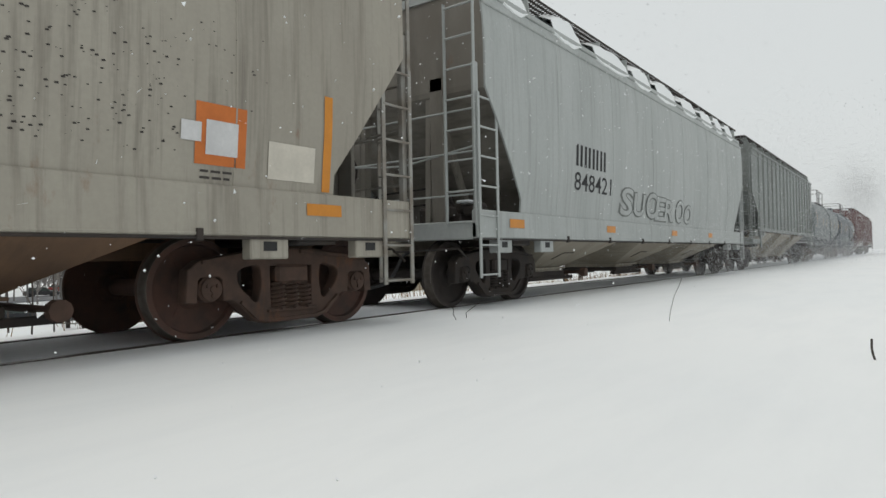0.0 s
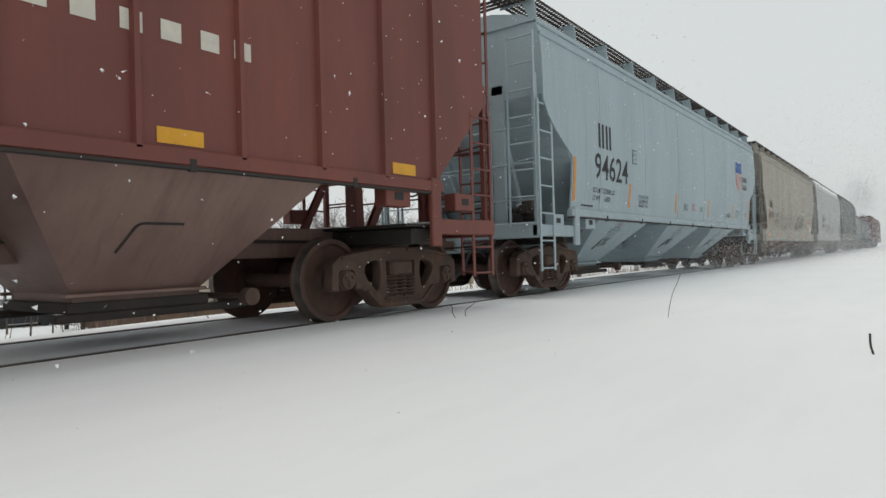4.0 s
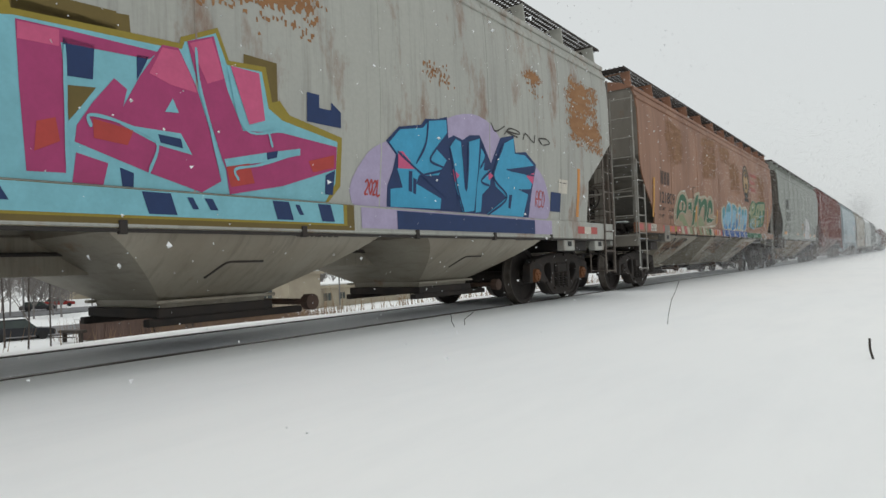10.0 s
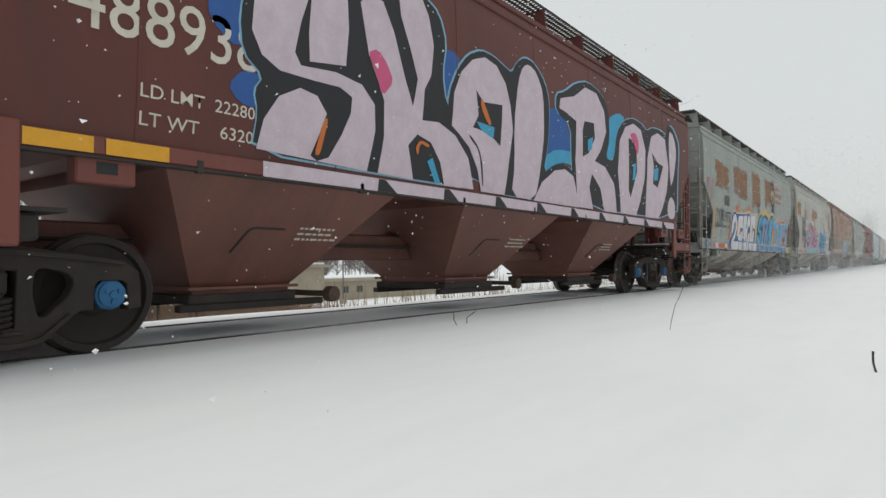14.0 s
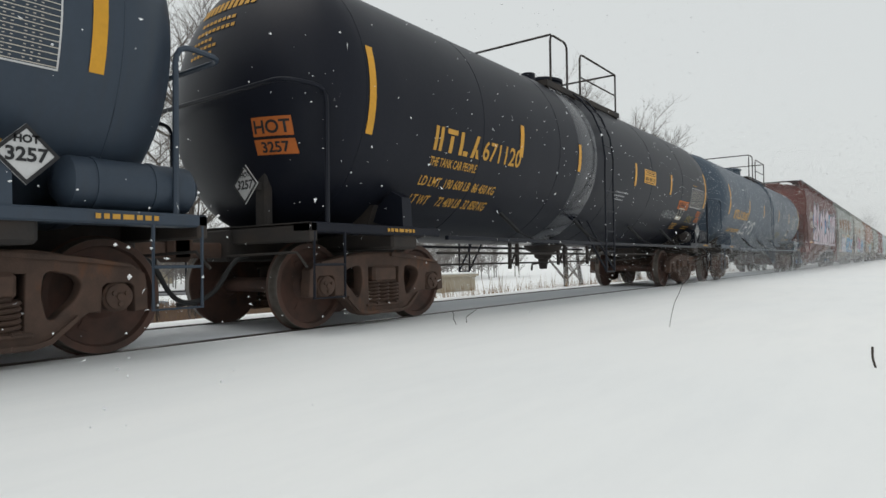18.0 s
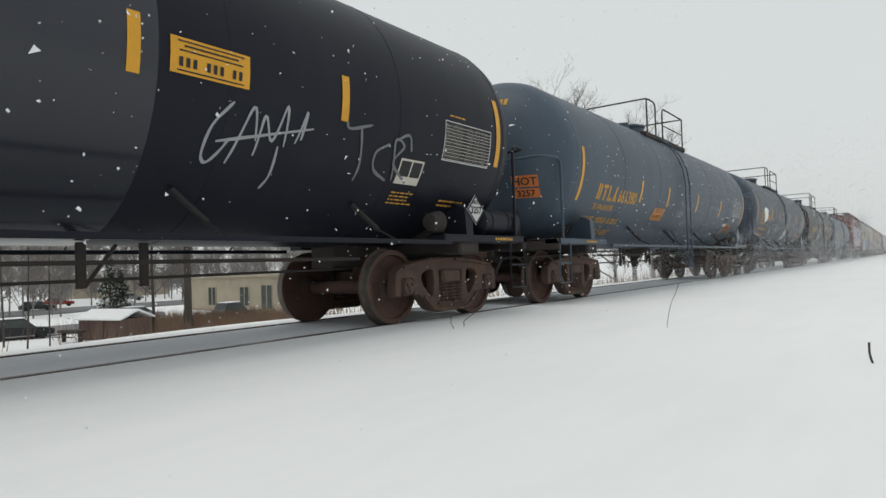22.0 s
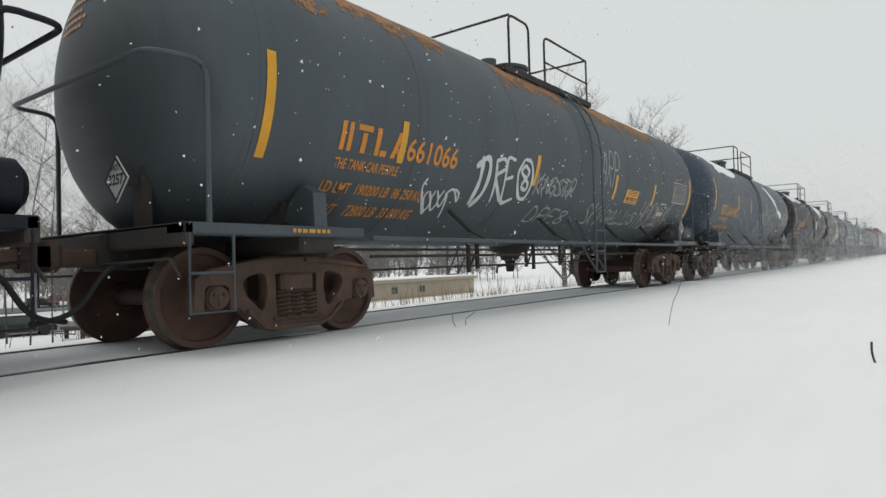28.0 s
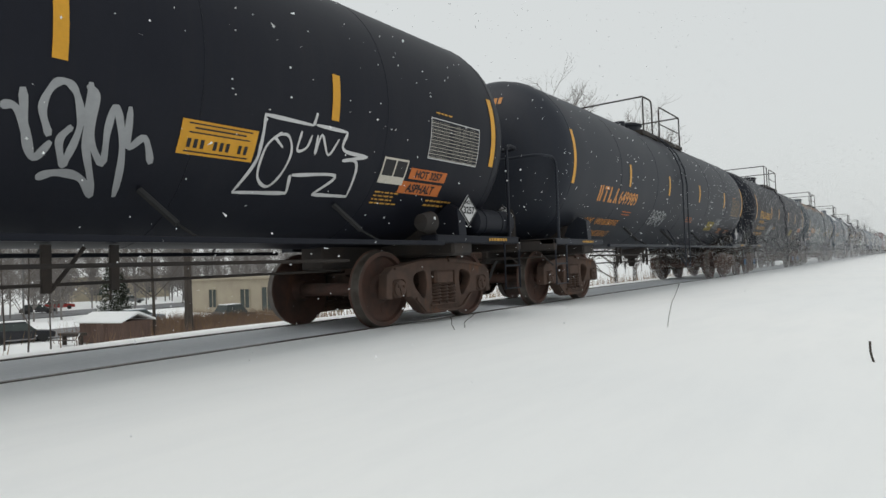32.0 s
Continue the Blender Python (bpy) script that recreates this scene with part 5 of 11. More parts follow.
# ---------------------------------------------------------------- the cars, from the head of the train to its tail
def car_paint(name, colour, second=None, rust=0.0, streak=0.35, rough=0.6, lo=0.35, hi=0.7, scale=0.9, stretch=(1, 1.4, 0.45), spec=0.4):
    return surface(name, colour, second, rough, scale=scale, stretch=stretch, lo=lo, hi=hi, grain=24, relief=0.12, depth=0.004, rust=rust, streak=streak, spec=spec)


TAN = car_paint("weathered tan paint", (0.37, 0.345, 0.29), (0.30, 0.275, 0.23), 0.1, 0.5)
PALE_GREY = car_paint("pale grey paint", (0.42, 0.44, 0.43), (0.36, 0.38, 0.37), 0.0, 0.3)
RIB_GREY = car_paint("dull grey-green paint", (0.24, 0.26, 0.25), (0.19, 0.20, 0.19), 0.0, 0.3)
ICE_BLUE = car_paint("pale ice-blue paint", (0.35, 0.43, 0.46), (0.31, 0.38, 0.41), 0.0, 0.18)
OXIDE = car_paint("oxide red paint", (0.125, 0.036, 0.028), (0.085, 0.027, 0.022), 0.0, 0.25)
SAGE = car_paint("sage grey paint", (0.27, 0.29, 0.26), (0.23, 0.245, 0.22), 0.0, 0.3)
RUSTED = car_paint("faded red-brown paint", (0.33, 0.175, 0.11), (0.21, 0.098, 0.058), 0.3, 0.45)
RUST_GREY = car_paint("grey paint with rust blooms", (0.42, 0.42, 0.38), (0.36, 0.36, 0.33), 0.55, 0.35)
RUST_GREY2 = car_paint("green-grey paint with rust blooms", (0.31, 0.335, 0.31), (0.265, 0.285, 0.265), 0.2, 0.35)
DIRTY = car_paint("dirty pale hopper sheet", (0.36, 0.33, 0.27), (0.25, 0.215, 0.165), 0.1, 0.45)
DIRTY_TAN = car_paint("rust-stained tan hopper sheet", (0.36, 0.30, 0.215), (0.15, 0.105, 0.07), 0.2, 0.6, lo=0.38, hi=0.62)
DIRTY_BROWN = car_paint("brown dirty hopper sheet", (0.20, 0.12, 0.072), (0.11, 0.070, 0.048), 0.15, 0.5)
DIRTY_GREY = car_paint("grimy grey end sheet", (0.25, 0.235, 0.205), (0.16, 0.14, 0.115), 0.1, 0.55)
TANK_BLACK = car_paint("black tank paint", (0.0100, 0.0118, 0.0190), (0.0150, 0.0168, 0.0245), 0.0, 0.04, 0.42, spec=0.16)
TANK_BLACK2 = car_paint("dull black tank paint", (0.0105, 0.0120, 0.0190), (0.0160, 0.0175, 0.0240), 0.0, 0.05, 0.5, spec=0.16)
TANK_BLUE = car_paint("blue-grey tank paint", (0.066, 0.092, 0.124), (0.050, 0.071, 0.098), 0.0, 0.15, 0.45, spec=0.3)
TANK_BLUE2 = car_paint("slate tank paint", (0.049, 0.067, 0.094), (0.038, 0.053, 0.075), 0.0, 0.15, 0.45, spec=0.3)
TANK_OLD = car_paint("weathered grey-green tank paint", (0.080, 0.096, 0.108), (0.060, 0.073, 0.086), 0.15, 0.3, 0.55, spec=0.3)
# black tank seen through snow haze; the haze is mixed into the paint colour
TANK_HAZED = car_paint("black tank paint lightened for haze", (0.022, 0.026, 0.036), (0.031, 0.034, 0.043), 0.0, 0.1, 0.5, spec=0.2)
TANK_SILVER = car_paint("faded grey tank paint", (0.17, 0.19, 0.19), (0.13, 0.145, 0.15), 0.0, 0.3, 0.5, spec=0.3)


# lighter than OXIDE: snow haze and bounced light on the pockets, as colour
OXIDE_LOW = car_paint("oxide red sheet lightened for haze", (0.20, 0.085, 0.065), (0.135, 0.062, 0.05), 0.0, 0.3)
PINK_DUST = car_paint("dusty pink-brown hopper sheet", (0.27, 0.175, 0.145), (0.17, 0.10, 0.085), 0.0, 0.4)
OXIDE_END = car_paint("oxide red end frame", (0.20, 0.06, 0.045), (0.14, 0.045, 0.036), 0.0, 0.2)
GRIMY_END = car_paint("brown grimy end sheet", (0.105, 0.088, 0.070), (0.060, 0.049, 0.040), 0.05, 0.6)
GRAB_DARK = surface("brown grab irons", (0.14, 0.12, 0.10), (0.08, 0.055, 0.042), 0.75, scale=4, grain=40)
SILVER_BAND = car_paint("blue-black replacement jacket", (0.012, 0.0145, 0.024), (0.009, 0.011, 0.019), 0.0, 0.03, 0.20, spec=0.6)
RUST_BLOOM = surface("orange rust bloom", (0.33, 0.17, 0.075), (0.25, 0.115, 0.048), 0.85, scale=3, stretch=(1, 1, 4), grain=30)
PRIMER = paint_mat("grey primer", (0.20, 0.21, 0.20))
DARK_SEAM = surface("dark seam", (0.10, 0.10, 0.09), None, 0.8, grain=40)
GRAB = surface("dirty grab irons", (0.30, 0.295, 0.27), (0.17, 0.14, 0.11), 0.7, scale=4, grain=40)


def strip(car, side, y, z0, z1, mat=ORANGE, w=0.10, lift=0.005):
    onto(car, flat([[(0, 0), (w, 0), (w, z1 - z0), (0, z1 - z0)]]), side, y, z0, mat, lift, "reflector_strip", "orange reflective strip")


def tape(car, x, y0, y1, z0, z1, mats=None):
    """Alternating reflective tape along the sill."""
    mats = mats or (RED, CREAM)
    n = max(2, round((y1 - y0) / 0.28))
    for i in range(n):
        a, b = y0 + (y1 - y0) * i / n, y0 + (y1 - y0) * (i + 1) / n
        onto(car, flat([[(0, 0), (b - a, 0), (b - a, z1 - z0), (0, z1 - z0)]]), lambda z: x, a, z0, mats[i % len(mats)], 0.003, "reflector_tape")


def words(car, side, text, y0, y1, z0, z1, mat, fat=0.003, lift=0.004, name="lettering"):
    """Lettering fitted into a box on the side."""
    me = lettering(text, 1.0, fat)
    a, b, c, d = extent(me)
    sx, sz = (y1 - y0) / (b - a), (z1 - z0) / (d - c)
    onto(car, me, side, y0 - a * sx, z0 - c * sz, mat, lift, name, "", sx, sz)


def mark_bars(car, side, n, y0, y1, z0, z1, mat):
    """An owner's initials as plain bars, two uprights a letter."""
    w = (y1 - y0) / n
    out = []
    for i in range(n):
        u = i * w
        out += [[(u, 0), (u + 0.26 * w, 0), (u + 0.26 * w, z1 - z0), (u, z1 - z0)], [(u + 0.48 * w, 0), (u + 0.74 * w, 0), (u + 0.74 * w, z1 - z0), (u + 0.48 * w, z1 - z0)]]
    onto(car, flat(out), side, y0, z0, mat, 0.004, "owner_mark")


def tag(car, side, text, y0, y1, z0, z1, mat, width=0.03, seed=1, wild=0.25, lift=0.006, label="sprayed graffiti tag", slant=0.15):
    onto(car, scrawl(text, y0, y1, z0, z1, width, wild, seed, slant), side, 0, 0, mat, lift, "graffiti_tag", label)
    if mat is GREY_TAG and len(text) > 4:
        h = z1 - z0
        onto(car, scrawl(text[::-1], y0 + 0.1 * (y1 - y0), y1, z0 - 0.05 * h, z1 - 0.15 * h, width * 0.6, 0.8, seed + 50, slant), side, 0, 0, mat, lift + 0.003, "graffiti_flourish", label)


def loops(car, side, y0, y1, z0, z1, mat, width, seed, n=3):
    """A bubble-letter throw-up: closed rounded outlines side by side."""
    rng = random.Random(seed)
    w = (y1 - y0) / n
    for i in range(n):
        cy, cz = y0 + w * (i + 0.5), (z0 + z1) / 2 + rng.uniform(-0.03, 0.03)
        ring = [(cy + (0.60 * w * math.cos(t)) * rng.uniform(0.85, 1.12), cz + (z1 - z0) / 2 * math.sin(t) * rng.uniform(0.85, 1.1)) for t in [k * math.tau / 10 for k in range(10)]]
        mid = (sum(p[0] for p in ring) / 10, sum(p[1] for p in ring) / 10)
        inner = [(mid[0] + (p[0] - mid[0]) * (1 - 1.3 * width / w), mid[1] + (p[1] - mid[1]) * (1 - 2.2 * width / (z1 - z0))) for p in ring]
        onto(car, flat([("s", ring), ("s", inner)]), side, 0, 0, mat, 0.006 + 0.002 * i, "graffiti_outline", "sprayed bubble-letter outline")
        s = rng.uniform(0.2, 0.32)
        eye = [(mid[0] + s * 0.5 * w * math.cos(t), mid[1] + s * 0.35 * (z1 - z0) * math.sin(t)) for t in [k * math.tau / 7 for k in range(7)]]
        hole = [(mid[0] + (p[0] - mid[0]) * 0.55, mid[1] + (p[1] - mid[1]) * 0.62) for p in eye]
        onto(car, flat([("s", eye), ("s", hole)]), side, 0, 0, mat, 0.007 + 0.002 * i, "graffiti_outline", "sprayed bubble-letter outline")


FADED_TAG = paint_mat("faded brown spray", (0.17, 0.148, 0.122))
PALE_GREEN = paint_mat("pale green spray", (0.24, 0.27, 0.15))
SKY = paint_mat("sky blue spray", (0.22, 0.42, 0.56))
MID_BLUE = paint_mat("mid blue spray", (0.05, 0.20, 0.42))
MAGENTA = paint_mat("magenta spray", (0.40, 0.045, 0.16))
RUST_DARK = surface("brown rust bloom", (0.21, 0.105, 0.055), (0.29, 0.16, 0.085), 0.9, scale=3, stretch=(1, 1, 5), grain=30)
MID_CYAN = paint_mat("strong blue spray", (0.03, 0.22, 0.46))
SEAM_DIRT = paint_mat("brown seam dirt", (0.20, 0.175, 0.135))


def emblem(car, side, y, z, w, h):
    """A round railway emblem as plain shapes: dark ring with pale bars, tan field, dark bird and leaf shapes, ribbon."""
    oval = lambda f: ("s", [(f * w / 2 * math.cos(t), f * h / 2 * math.sin(t)) for t in [i * math.tau / 14 for i in range(14)]])
    onto(car, flat([oval(1.0), oval(0.66)]), side, y, z, BLACK, 0.004, "emblem_ring", "round dark and tan emblem")
    onto(car, flat([oval(0.655)]), side, y, z, TAN_GOLD, 0.005, "emblem_field")
    bars_ = []
    for i in range(26):
        t = math.radians(-60 + 300 * i / 25)
        c, s2 = math.cos(t), math.sin(t)
        bars_.append([(w / 2 * r * c - q * s2, h / 2 * r * s2 + q * c) for r, q in ((0.75, -0.016), (0.91, -0.016), (0.91, 0.016), (0.75, 0.016))])
    onto(car, flat(bars_), side, y, z, TAN_GOLD, 0.008, "emblem_bars")
    bird = [(-0.20, 0.16), (-0.08, 0.30), (0.08, 0.29), (0.20, 0.14), (0.10, 0.17), (0.02, 0.10), (-0.10, 0.16)]
    leaf = [(0.0, 0.02), (0.05, -0.08), (0.15, -0.05), (0.09, -0.16), (0.16, -0.22), (0.02, -0.22), (0.0, -0.30), (-0.02, -0.22), (-0.16, -0.22), (-0.09, -0.16), (-0.15, -0.05), (-0.05, -0.08)]
    for k, sh in enumerate((bird, leaf)):
        onto(car, flat([[(p[0] * w, p[1] * h) for p in sh]]), side, y, z, BLACK, 0.008, "emblem_shape")
    onto(car, flat([[(-0.30 * w, -0.50 * h), (0.30 * w, -0.50 * h), (0.36 * w, -0.60 * h), (-0.36 * w, -0.60 * h)]]), side, y, z, BLACK, 0.008, "emblem_ribbon")


def bloom(car, side, y0, y1, z0, z1, seed, mat=None, dense=0.0):
    """A patch of rust: small ragged flecks, dense in the middle and thinning outwards, running down in places."""
    rng = random.Random(seed)
    cy, cz = 0.022, 0.03
    ny, nz = round((y1 - y0) / cy), round((z1 - z0) / cz)
    at = {(i, j): (y0 + cy * (i + rng.uniform(-0.35, 0.35)), z0 + cz * (j + rng.uniform(-0.4, 0.4))) for i in range(ny + 1) for j in range(nz + 1)}
    index = {k: n for n, k in enumerate(at)}
    faces = []
    for i in range(ny):
        for j in range(nz):
            edge = min(i + 1, ny - i, 14) / 14 * min(1, (nz - j) / 6) * min(1, (j + 1) / 12)
            p = Vector(((y0 + cy * i) * (0.3 if dense else 1.0), (z0 + cz * j) * (1.5 if dense else 0.6), seed))
            if noise.noise(p * 3.1) * 0.7 + noise.noise(p * 9.0) * 0.55 + edge * 1.15 - 0.62 + dense + rng.uniform(-0.45, 0.45) > 0:
                faces.append((index[i, j], index[i + 1, j], index[i + 1, j + 1], index[i, j + 1]))
    me = bpy.data.meshes.new("rust_patch")
    me.from_pydata([(*v, 0) for v in at.values()], [], faces)
    tagged(onto(car, me, side, 0, 0, mat or RUST_BLOOM, 0.003, "rust_patch", "flaky orange rust", fine=True), kind="stuff")


BLUE_CAP = paint_mat("blue painted bearing cap", (0.03, 0.15, 0.32))
RUST_CAP = surface("rust-orange bearing cap", (0.22, 0.085, 0.03), None, 0.8, grain=60)


def freight_cars():
    # far ahead, behind the smoke of the engines
    for n in (-6, -5):
        hopper(n, "red-brown covered hopper car far ahead in the train", OXIDE, DIRTY, FLAT, 1.5, ribs=11)
    for n in (-4, -3):
        tank(n, "grey tank car far ahead in the train", TANK_SILVER if n % 2 else TANK_OLD)
    hopper(-2, "grey-green ribbed covered hopper car", RIB_GREY, DIRTY, FLAT, 1.5, ribs=15)

    car, side, tc = hopper(-1, "pale grey curved-side covered hopper car with snow on its roof", PALE_GREY, DIRTY, snow=True, sill=(0.93, 1.30), bottom=1.30, knee=1.5, neck=2.9, end_mat=DIRTY_GREY)
    mark_bars(car, side, 4, -4.9, -3.6, 2.15, 2.5, BLACK)
    words(car, side, "848421", -4.95, -3.4, 1.75, 2.05, BLACK)
    block(car, side, "SUCEROO", -3.0, 1.8, 1.38, 1.92, ((0.055, PRIMER), (0.015, PALE_GREY)), "grey outlined graffiti letters", 0.2, 5, 0.12)
    for y in (-7.0, -3.6, 0.2, 3.4):
        strip(car, lambda z: side(1.3) + 0.04, y, 1.08, 1.20, ORANGE, 0.4)

    car, side, tc = hopper(0, "weathered tan covered hopper car with brown graffiti scrawl", TAN, DIRTY_BROWN, sill=(0.90, 1.31), bottom=1.31, knee=1.5, neck=2.85, end_mat=DIRTY_GREY, grab=GRAB, frame_mat=TRUCK_RUST)
    sill = lambda z: side(1.31) + 0.037
    for y in (-6.62, -4.16, -0.81, 2.46, 6.25):
        strip(car, sill, y, 1.10, 1.21, ORANGE, 0.43)
    strip(car, side, -6.64, 1.34, 2.22)
    strip(car, side, 6.46, 1.33, 2.22)
    mark_bars(car, side, 4, -6.37, -5.72, 2.2, 2.5, DARK_TAG)
    words(car, side, "842938", -6.44, -5.43, 1.80, 2.06, DARK_TAG)
    # looping hand-drawn letters
    spray(car, side, ([(-4.77, 1.95), (-4.85, 1.95), (-4.95, 1.85), (-4.93, 1.72), (-4.82, 1.66), (-4.7, 1.73), (-4.6, 1.87), (-4.57, 2.05)], [(-4.6, 2.06), (-4.57, 1.92), (-4.47, 1.9), (-4.36, 2.0), (-4.35, 2.14), (-4.44, 2.2), (-4.55, 2.13)], [(-4.6, 1.92), (-4.56, 1.67), (-4.48, 1.4)], [(-4.58, 1.85), (-4.37, 1.75), (-4.15, 1.65), (-3.95, 1.5)]), FADED_TAG, 0.03, label="faded brown looping spray line")
    spray(car, side, ([(-3.95, 1.32), (-3.96, 1.62), (-4.0, 1.9), (-3.9, 2.06), (-3.8, 2.12), (-3.68, 2.04), (-3.63, 1.8), (-3.6, 1.4)], [(-3.98, 1.83), (-3.83, 1.89), (-3.62, 1.92)], [(-3.24, 1.69), (-3.26, 1.81), (-3.43, 1.81), (-3.6, 1.86), (-3.56, 1.96), (-3.4, 2.03), (-3.25, 2.0), (-3.25, 1.86), (-3.47, 1.75), (-3.57, 1.58), (-3.5, 1.45), (-3.27, 1.42), (-3.03, 1.52), (-2.92, 1.7), (-2.97, 1.9), (-3.13, 2.03), (-3.24, 2.13), (-3.2, 2.24), (-3.1, 2.27), (-3.05, 2.2), (-3.15, 2.13)]), FADED_TAG, 0.026, label="faded brown looping spray line")
    spray(car, side, ([(-2.62, 2.05), (-2.67, 2.17), (-2.82, 2.13), (-2.93, 2.0), (-2.93, 1.83), (-2.87, 1.32)], [(-2.94, 1.94), (-2.77, 1.93), (-2.62, 2.05)], [(-2.75, 1.92), (-2.48, 1.83), (-2.12, 1.7)], [(-2.4, 1.88), (-2.2, 1.88), (-2.36, 1.61), (-2.07, 1.65)], [(-2.18, 1.83), (-2.22, 1.65), (-1.92, 1.72)], [(-2.07, 1.8), (-2.1, 1.5)]), FADED_TAG, 0.022, label="faded brown looping spray line")
    spray(car, side, ([(-1.66, 2.07), (-1.64, 1.74), (-1.66, 1.35)], [(-1.66, 2.02), (-1.07, 1.74), (-1.27, 1.6)], [(-1.63, 1.63), (-1.83, 1.5)], [(-1.14, 1.42), (-1.16, 1.88), (-1.0, 1.95), (-1.0, 1.37)], [(-1.0, 1.95), (-0.77, 1.95), (-0.8, 1.38)], [(-0.62, 2.16), (-0.76, 2.0), (-0.6, 1.9)]), FADED_TAG, 0.022, label="faded brown looping spray line")
    spray(car, side, ([(-5.1, 1.8), (-4.95, 1.75), (-4.67, 1.76), (-4.42, 1.74), (-4.2, 1.67)],), RUST_DARK, 0.02, 0.009, "red-brown sprayed line")
    spray(car, sill, ([(-4.42, 1.22), (-4.37, 1.06), (-4.34, 0.93)], [(-3.48, 1.21), (-3.64, 1.06), (-3.73, 0.94)], [(-3.37, 1.21), (-3.38, 1.02), (-3.1, 1.18)], [(-2.7, 1.21), (-2.62, 0.93)], [(-1.44, 1.2), (-1.39, 0.95), (-1.29, 1.2)]), FADED_TAG, 0.022, label="faded brown spray line")
    for y in (-5.0, -3.28, -1.66, 0.4, 2.0):
        onto(car, flat([[(0, 0), (0.035, 0.02), (0.03, 2.3), (0.005, 2.3)]]), side, y, 1.35, SEAM_DIRT, 0.003, "dirt_run", "brown dirt running down a seam")
    tag(car, side, "MSK", -2.65, -2.18, 1.33, 1.58, BLACK, 0.03, 3)
    block(car, side, "SKBOS", 0.65, 3.35, 1.45, 2.05, ((0.055, DARK_TAG), (0.02, TAN)), "dark outlined bubble letters", seed=4, jig=0.12)
    tag(car, sill, "ALNY", 1.4, 2.0, 1.0, 1.22, BLACK, 0.016, 8, 0.4)
    plate(car, 5.15, 1.46, 0.46, 0.48, ORANGE_SPRAY, "sprayed_patch", "orange sprayed square", 0, side)
    plate(car, 5.24, 1.54, 0.29, 0.27, WHITE, "paper_notice", "white paper notice", 0, side, 0.010)
    plate(car, 5.03, 1.63, 0.17, 0.15, WHITE, "paper_notice", "white paper notice", 0, side, 0.010)
    plate(car, 5.84, 1.40, 0.52, 0.32, CREAM, "peeling_sign", "cream peeling sign with dark stencil", 0, side)
    mark_bars(car, side, 4, 5.90, 6.30, 1.48, 1.70, DARK_TAG)
    small_print(car, 5.2, 1.40, 2, 0.35, 0.03, DARK_TAG, side, 5)
    rng = random.Random(6)
    specks = []
    for _ in range(300):
        y, z = rng.gauss(4.2, 0.7), rng.uniform(1.5, 2.6)
        s = rng.uniform(0.004, 0.018)
        specks.append([(y, z), (y + s * 1.6, z + s * 0.2), (y + s * 1.2, z + s), (y - s * 0.2, z + s * 0.7)])
    for _ in range(90):
        y, z = rng.uniform(-5, 0.5), rng.uniform(1.5, 2.6)
        s = rng.uniform(0.006, 0.02)
        specks.append([(y, z), (y + s * 0.7, z), (y + s * 0.7, z + s * 2), (y, z + s * 2)])
    tagged(onto(car, flat(specks), side, 0, 0, DARK_TAG, 0.004, "paint_chips", "dark chips in the paint"), kind="stuff")

    car, side, tc = hopper(1, "pale ice-blue covered hopper car with black lettering", ICE_BLUE, ICE_BLUE, bottom=1.37, knee=2.25, neck=3.1, round_end=True, frame_mat=TRUCK_RUST)
    for y in (-6.96, -4.42, -1.40, 1.56, 4.42, 6.82):
        strip(car, side, y, 1.53, 1.99 if abs(y) < 6 else 2.25)
    mark_bars(car, side, 2, -5.93, -5.27, 2.52, 2.95, BLACK)
    words(car, side, "94624", -6.09, -4.5, 1.96, 2.42, BLACK, 0.01)
    words(car, side, "LD LMT 222500 LO", -6.14, -5.15, 1.72, 1.81, BLACK)
    words(car, side, "LT WT      63500", -6.14, -5.35, 1.58, 1.67, BLACK)
    for i, t in enumerate(("CAR STRUCTURE", "DESIGNED FOR", "286,000 LBS. GRL")):
        words(car, side, t, -3.87 + 0.02 * i, -3.28, 1.74 - 0.09 * i, 1.81 - 0.09 * i, BLACK)
    words(car, side, "CH-110-013", 3.61, 4.2, 1.58, 1.72, BLACK)
    for i, t in enumerate(("EXW  10-8  H   8-3", "EW     8-0  H  15-0", "CU. FT. 5250")):
        words(car, side, t, 4.87, 5.34 if i < 2 else 5.2, 1.78 - 0.09 * i, 1.84 - 0.09 * i, BLACK)
    small_print(car, -0.02, 1.80, 4, 0.4, 0.03, RED, side, 3)
    small_print(car, -0.7, 1.76, 4, 0.35, 0.025, BLACK, side, 4)
    small_print(car, 0.75, 1.74, 3, 0.3, 0.025, BLACK, side, 5)
    small_print(car, 6.15, 1.80, 3, 0.3, 0.03, BLACK, side, 6)
    small_print(car, -6.6, 1.46, 1, 0.55, 0.05, BLACK, side, 7)
    plate(car, -4.26, 2.40, 0.22, 0.27, BLACK, "clearance_plate", "", 0, side)
    plate(car, -4.245, 2.415, 0.19, 0.24, ICE_BLUE, "clearance_plate", "", 0, side, 0.008)
    words(car, side, "PLATE", -4.22, -4.08, 2.56, 2.60, BLACK, 0.001, 0.012)
    words(car, side, "C", -4.18, -4.12, 2.45, 2.52, BLACK, 0.002, 0.012)
    # railway shield in plain colours, and its slogan as bars
    sh = [(0, 0.95), (0.20, 1.0), (0.40, 0.93), (0.60, 1.0), (0.80, 0.95), (0.82, 0.55), (0.72, 0.22), (0.40, 0.0), (0.08, 0.22), (-0.02, 0.55)]
    onto(car, flat([[(p[0] - 0.03 + 0.06 * (p[0] > 0.4), p[1] * 1.06 - 0.03) for p in sh]]), side, 4.9, 2.42, WHITE, 0.004, "shield_emblem")
